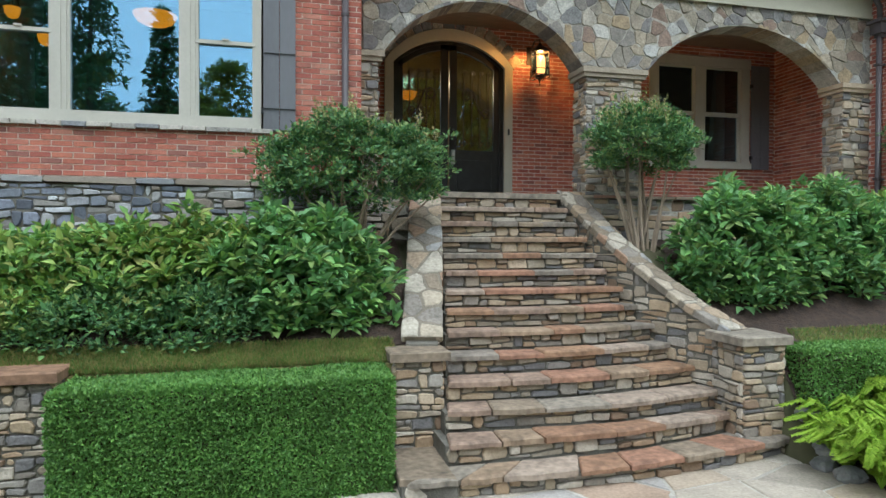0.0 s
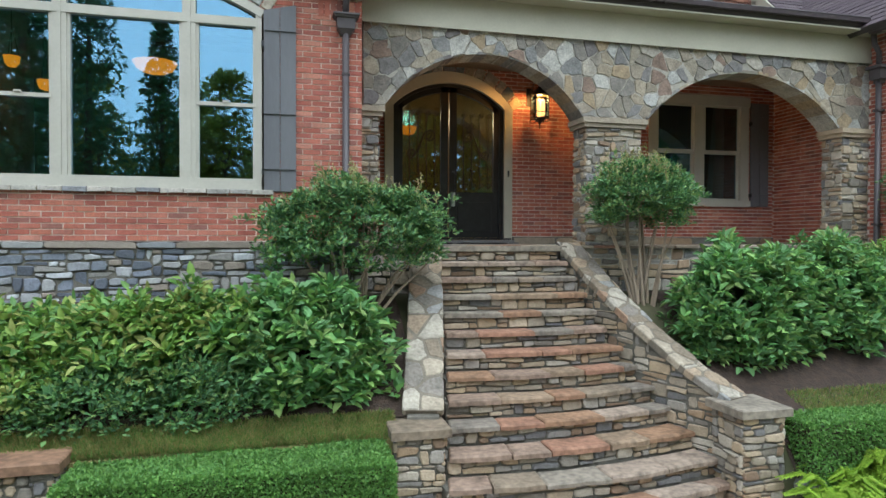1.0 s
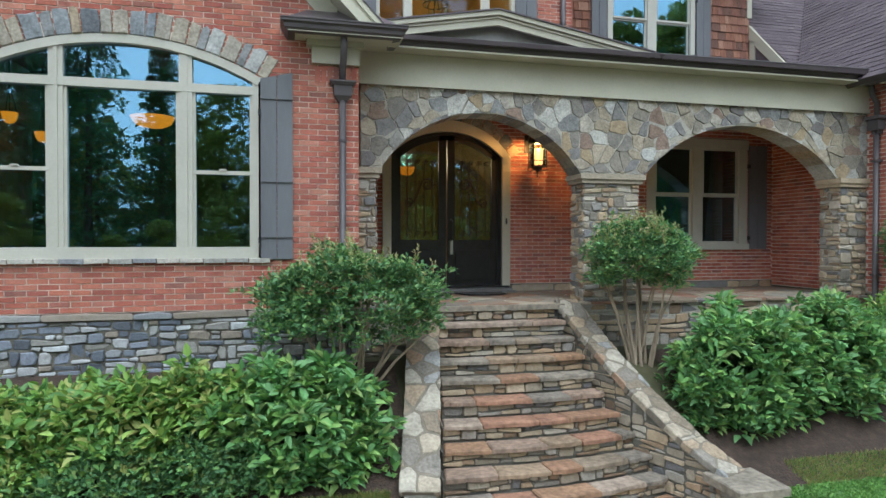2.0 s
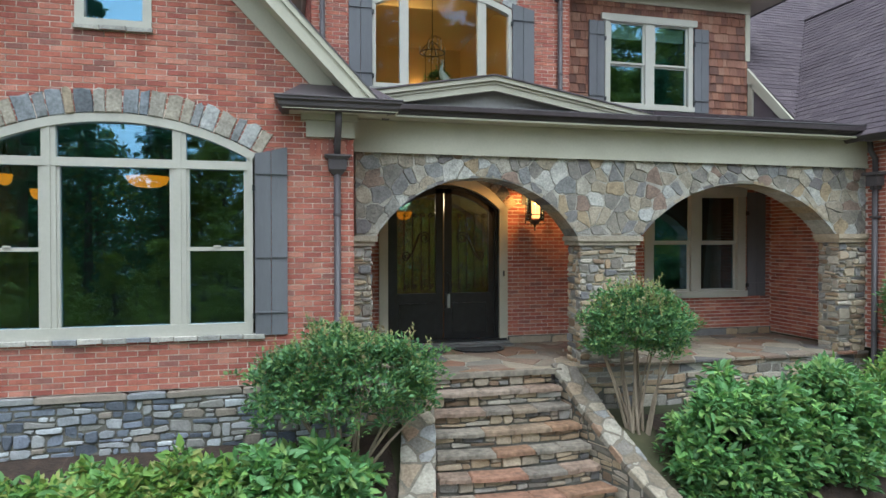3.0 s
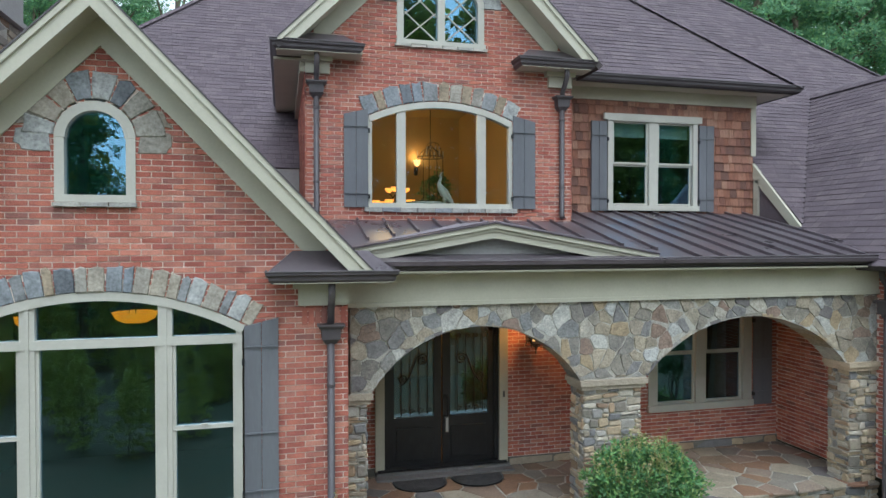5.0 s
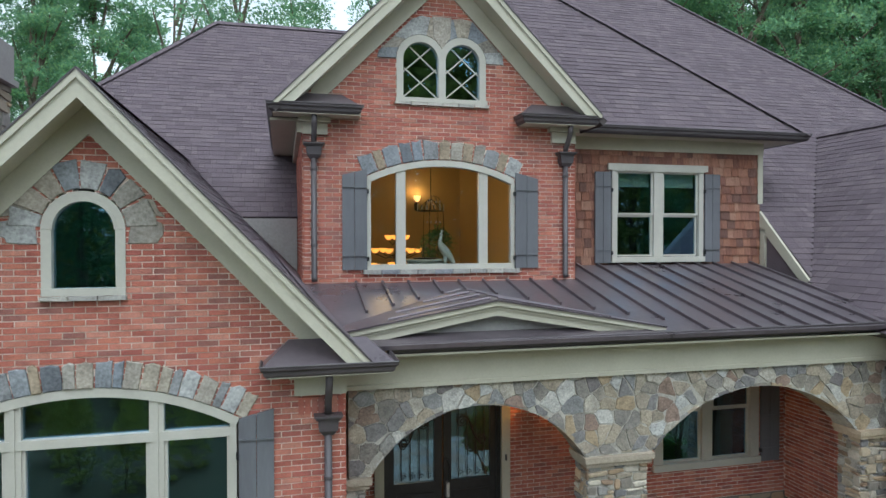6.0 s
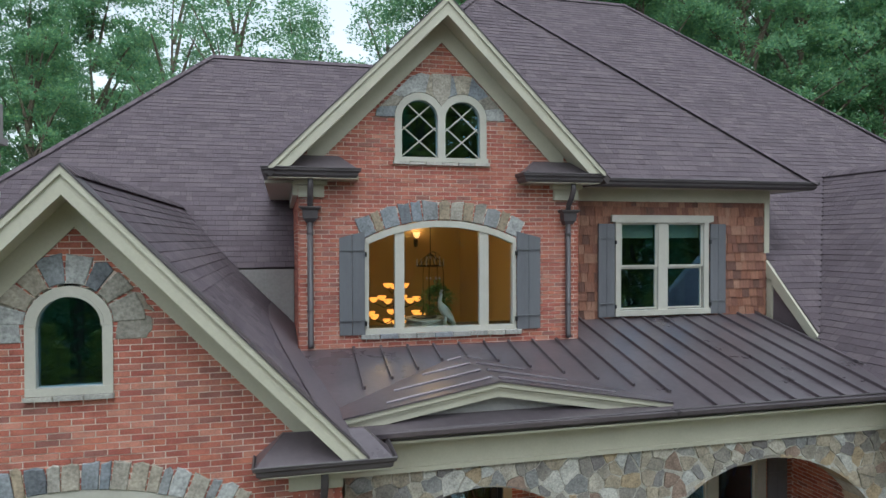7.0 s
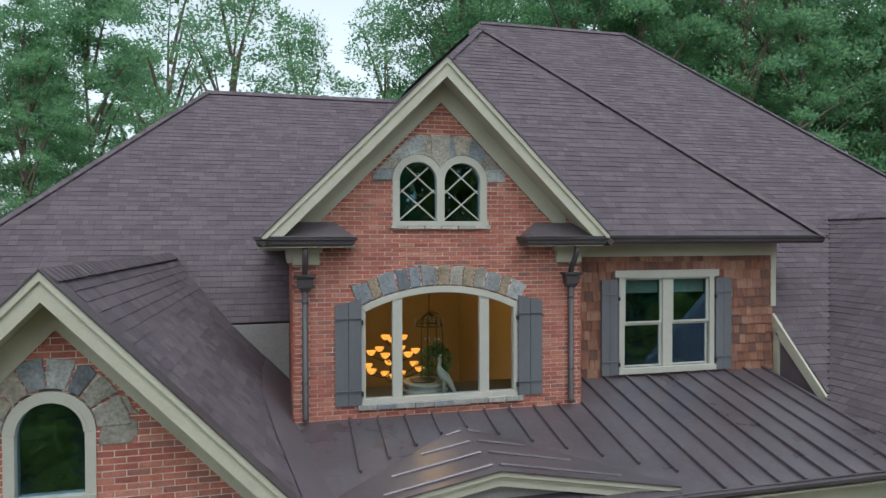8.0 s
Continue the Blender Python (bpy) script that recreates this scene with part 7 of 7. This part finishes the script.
# ---- rooms behind the windows ----
def room(name, label, x0, x1, y0, y1, z0, z1, mat, floor_mat=None):
    w = 0.06
    s = Shape().block(x0 - w, x0, y0, y1 + w, z0, z1).block(x1, x1 + w, y0, y1 + w, z0, z1).block(x0, x1, y1, y1 + w, z0, z1)
    structure(name, s, mat, label, "interior wall")
    structure(name + "_floor", Shape().block(x0 - w, x1 + w, y0, y1 + w, z0 - w, z0), floor_mat or wood_floor, "dark wooden floor of a room", "floor")
    structure(name + "_ceiling", Shape().block(x0 - w, x1 + w, y0, y1 + w, z1, z1 + w), mat, "plain ceiling of a room", "ceiling")


# Dark wall colour stands in for the low light of these rooms.
room("room_west", "walls of the west room, coloured dark for dimness", -4.4, 0.55, GABLE + 0.22, 13.0, 0.76, 4.45, plaster_darkened)
hall_walls = Shape().block(0.69, 0.75, DOORWALL + 0.22, 13.12, 0.80, 7.35).block(0.69, 0.75, 13.12, 17.96, 0.80, 8.0).block(5.0, 5.06, DOORWALL + 0.22, 13.12, 0.80, 7.35).block(5.0, 5.06, 13.12, 17.96, 0.80, 8.0).block(0.75, 5.0, 17.9, 17.96, 0.80, 8.0).block(0.75, 5.0, 13.06, 13.12, 7.41, 8.0)
structure("hall", hall_walls, plaster_warm, "warm ochre walls of the tall entrance hall", "interior wall")
structure("hall_floor", Shape().block(0.69, 5.06, DOORWALL + 0.22, 17.96, 0.74, 0.80), wood_floor, "dark wooden floor of the hall", "floor")
structure("hall_ceiling", Shape().block(0.69, 5.06, DOORWALL + 0.22, 13.12, 7.35, 7.41).block(0.69, 5.06, 13.12, 17.96, 8.0, 8.06), plaster_warm, "ochre ceiling of the entrance hall", "ceiling")
room("room_east", "walls of the porch room, coloured dark for dimness", 5.2, 9.2, DOORWALL + 0.22, 15.0, 0.80, 4.6, plaster_darkened)
room("room_upper", "walls of the upper east room, coloured dark for dimness", 5.3, 9.3, SHAKEWALL + 0.2, 15.0, 4.8, 7.3, plaster_darkened)
room("attic_west", "attic behind the west gable, coloured dark for dimness", -2.6, -1.0, GABLE + 0.22, 11.0, 4.65, 6.3, plaster_darkened)
room("attic_dormer", "attic behind the twin window, coloured dark for dimness", 1.6, 3.9, DOORWALL + 0.22, 13.0, 7.5, 8.95, plaster_darkened)


def bowl_lamp(x, y, z, r, top, label):
    t = thing("pendant_lamp", label, "pendant lamp", (x, y, top), group="pendant lamps")
    part("bowl", Shape().lathe([(0.0, 0.0), (r * 0.55, 0.02), (r * 0.85, 0.07), (r, 0.15), (r * 1.04, 0.17), (r * 0.95, 0.17), (0.0, 0.10)], (x, y, z), 20), bowl_glow, t, "glowing amber glass bowl", smooth=True)
    rod = part("rod", Shape().tube([(x, y, z + 0.1), (x, y, top)], 0.008, 6), scroll_iron, t)
    for i in range(3):
        a = 2 * math.pi * i / 3 + 0.4
        part("chain", Shape().tube([(x + r * 0.9 * math.cos(a), y + r * 0.9 * math.sin(a), z + 0.16), (x, y, z + 0.62)], 0.006, 5), scroll_iron, rod)
    return t


bowl_lamp(-1.92, 10.75, 3.38, 0.31, 4.45, "lit amber glass bowl pendant in the west room")
bowl_lamp(2.50, 13.2, 3.0, 0.17, 7.35, "lit amber glass bowl pendant inside the entrance")
foyer_light = new("foyer_light", bpy.data.lights.new("foyer_light", "POINT"))
foyer_light.data.energy, foyer_light.data.color, foyer_light.data.shadow_soft_size = 75, (1.0, 0.74, 0.40), 0.15
foyer_light.location = (2.5, 13.2, 3.35)
bowl_lamp(-3.76, 11.8, 3.24, 0.12, 4.45, "small lit amber pendant deep in the room")
bowl_lamp(-3.95, 11.0, 3.40, 0.11, 4.45, "small lit amber pendant deep in the room")


def chandelier(x, y, z, top):
    t = thing("chandelier", "large tiered chandelier with many lit amber glass bowls", "chandelier", (x, y, top))
    part("column", Shape().lathe([(0.02, -0.55), (0.05, -0.45), (0.025, -0.3), (0.05, 0.0), (0.025, 0.2), (0.04, 0.4), (0.015, 0.6), (0.012, top - z)], (x, y, z), 12), scroll_iron, t)
    for r, h, n, off in ((0.20, 0.36, 3, 0.1), (0.44, 0.09, 6, 0.0), (0.54, -0.22, 6, 0.5), (0.18, -0.36, 3, 0.2)):
        for i in range(n):
            a = 2 * math.pi * (i + off) / n
            ca, sa = math.cos(a), math.sin(a)
            arm = part("arm", Shape().tube([(x, y, z + h - 0.02), (x + r * 0.5 * ca, y + r * 0.5 * sa, z + h - 0.12), (x + r * ca, y + r * sa, z + h - 0.02)], 0.011, 6), scroll_iron, t)
            part("bowl", Shape().lathe([(0.02, -0.01), (0.055, 0.01), (0.085, 0.05), (0.095, 0.085), (0.085, 0.085), (0.04, 0.025)], (x + r * ca, y + r * sa, z + h), 12), amber_glow, arm, "lit amber glass bowl", smooth=True)
    lamp = new("chandelier_light", bpy.data.lights.new("chandelier_light", "POINT"))
    lamp.data.energy, lamp.data.color, lamp.data.shadow_soft_size = 62, (1.0, 0.62, 0.24), 0.5
    lamp.location = (x, y - 0.3, z + 1.65)


chandelier(2.51, 13.75, 5.25, 8.0)


def wall_sconce(x, y, z):
    t = thing("wall_sconce", "small lit candle sconce on the far hall wall", "sconce", (x, y, z))
    part("back_plate", Shape().lathe([(0.0, -0.2), (0.05, -0.16), (0.06, 0.0), (0.0, 0.08)], (x, y - 0.03, z - 0.15), 10), black_iron, t)
    part("arm", Shape().tube([(x, y - 0.03, z - 0.18), (x, y - 0.14, z - 0.22), (x, y - 0.16, z - 0.10)], 0.012, 6), black_iron, t)
    part("shade", Shape().lathe([(0.03, -0.10), (0.08, -0.04), (0.10, 0.06), (0.09, 0.06), (0.0, -0.06)], (x, y - 0.16, z), 14), bulb_glow, t, "glowing glass cup", smooth=True)
    lamp = new("sconce_light", bpy.data.lights.new("sconce_light", "POINT"))
    lamp.data.energy, lamp.data.color, lamp.data.shadow_soft_size = 9, (1.0, 0.60, 0.22), 0.08
    lamp.location = (x, y - 0.22, z + 0.12)


wall_sconce(3.77, 17.9, 6.72)


def candle_chandelier(x, y, z, top):
    t = thing("iron_chandelier", "small black iron candle chandelier in the hall", "chandelier", (x, y, top))
    part("rod", Shape().tube([(x, y, z), (x, y, top)], 0.008, 6), black_iron, t)
    part("hoop", Shape().tube([(x + 0.24 * math.cos(2 * math.pi * i / 24), y + 0.24 * math.sin(2 * math.pi * i / 24), z) for i in range(25)], 0.010, 6), black_iron, t)
    for i in range(6):
        a = 2 * math.pi * i / 6
        part("arm", Shape().tube([(x, y, z + 0.22), (x + 0.14 * math.cos(a), y + 0.14 * math.sin(a), z + 0.12), (x + 0.24 * math.cos(a), y + 0.24 * math.sin(a), z)], 0.008, 6), black_iron, t)
        part("candle", Shape().tube([(x + 0.24 * math.cos(a), y + 0.24 * math.sin(a), z), (x + 0.24 * math.cos(a), y + 0.24 * math.sin(a), z + 0.12)], 0.011, 8), white_ceramic, t)


candle_chandelier(2.83, 12.0, 6.12, 7.35)


def dome_cage(x, y, z):
    """Thin iron ribs that bow from a top knob and hang straight down, with glass drops."""
    t = thing("wire_cage", "tall domed wire cage with small glass drops", "ornament", (x, y, z))
    for i in range(8):
        a = 2 * math.pi * i / 8 + 0.2
        ca, sa = math.cos(a), math.sin(a)
        part("rib", Shape().tube([(x, y, z + 1.28), (x + 0.10 * ca, y + 0.10 * sa, z + 1.24), (x + 0.17 * ca, y + 0.17 * sa, z + 1.10), (x + 0.19 * ca, y + 0.19 * sa, z + 0.9), (x + 0.19 * ca, y + 0.19 * sa, z)], 0.0035, 5), scroll_iron, t)
        for h in (0.82, 1.18):
            part("glass_drop", Shape().lathe([(0.0, -0.03), (0.016, -0.01), (0.0, 0.02)], (x + 0.12 * ca, y + 0.12 * sa, z + h), 6), steel, t)
    part("base_ring", Shape().lathe([(0.20, 0.0), (0.20, 0.03), (0.18, 0.03), (0.18, 0.0)], (x, y, z), 20), scroll_iron, t)
    return t


dome_cage(2.83, 11.78, 5.10)
structure("hall_ledge", Shape().block(0.8, 4.95, DOORWALL + 0.22, 12.1, 4.93, 5.10), plaster_darkened, "dark plastered ledge inside the dormer window", "ledge")
stand = thing("plant_stand", "round pale drum stand on the hall ledge", "stand", (2.66, 11.55, 5.10))
part("drum", Shape().lathe([(0.34, 0.0), (0.37, 0.02), (0.37, 0.04), (0.34, 0.06), (0.34, 0.12), (0.37, 0.14), (0.37, 0.17), (0.0, 0.17)], (2.66, 11.55, 5.10), 28), white_ceramic, stand)
part("tray", Shape().lathe([(0.0, 0.17), (0.20, 0.172), (0.22, 0.19), (0.0, 0.185)], (2.62, 11.55, 5.10), 20), black_iron, stand, "dark tray on the drum")
shrub("house_plant", "feathery dark green house plant behind the bird statue", "plant", (2.92, 11.95, 5.42), (0.26, 0.14, 0.34), 60, 22, 0.06, leaf_holly, 5.16, stems=6, tuft=0.10)
bird_at = lambda u, v, w: (2.80 + (u - 2.86) * 0.74, 11.16 + v, 5.10 + (w - 5.02) * 0.76)
bird = Shape().tube([bird_at(*p) for p in ((3.26, 0.05, 5.02), (3.19, 0.04, 5.14), (3.08, 0.02, 5.30), (2.97, 0.0, 5.43), (2.885, 0.0, 5.54), (2.85, 0.0, 5.63), (2.868, 0.0, 5.72), (2.895, 0.0, 5.79), (2.875, -0.01, 5.815), (2.83, -0.02, 5.80))], [0.012, 0.035, 0.062, 0.078, 0.060, 0.034, 0.024, 0.021, 0.024, 0.005], 14)
bird.tube([bird_at(*p) for p in ((2.98, 0.0, 5.40), (2.97, 0.0, 5.22), (2.97, 0.0, 5.02))], [0.05, 0.025, 0.030], 10)
for lean in (-0.03, 0.0, 0.03):
    bird.tube([bird_at(2.89, 0.0, 5.83), bird_at(2.90 + lean, 0.0, 5.89)], [0.003, 0.008], 6)
tagged(part("bird_statue", bird, white_ceramic, smooth=True), "white ceramic bird statue standing in the hall window", "statue")
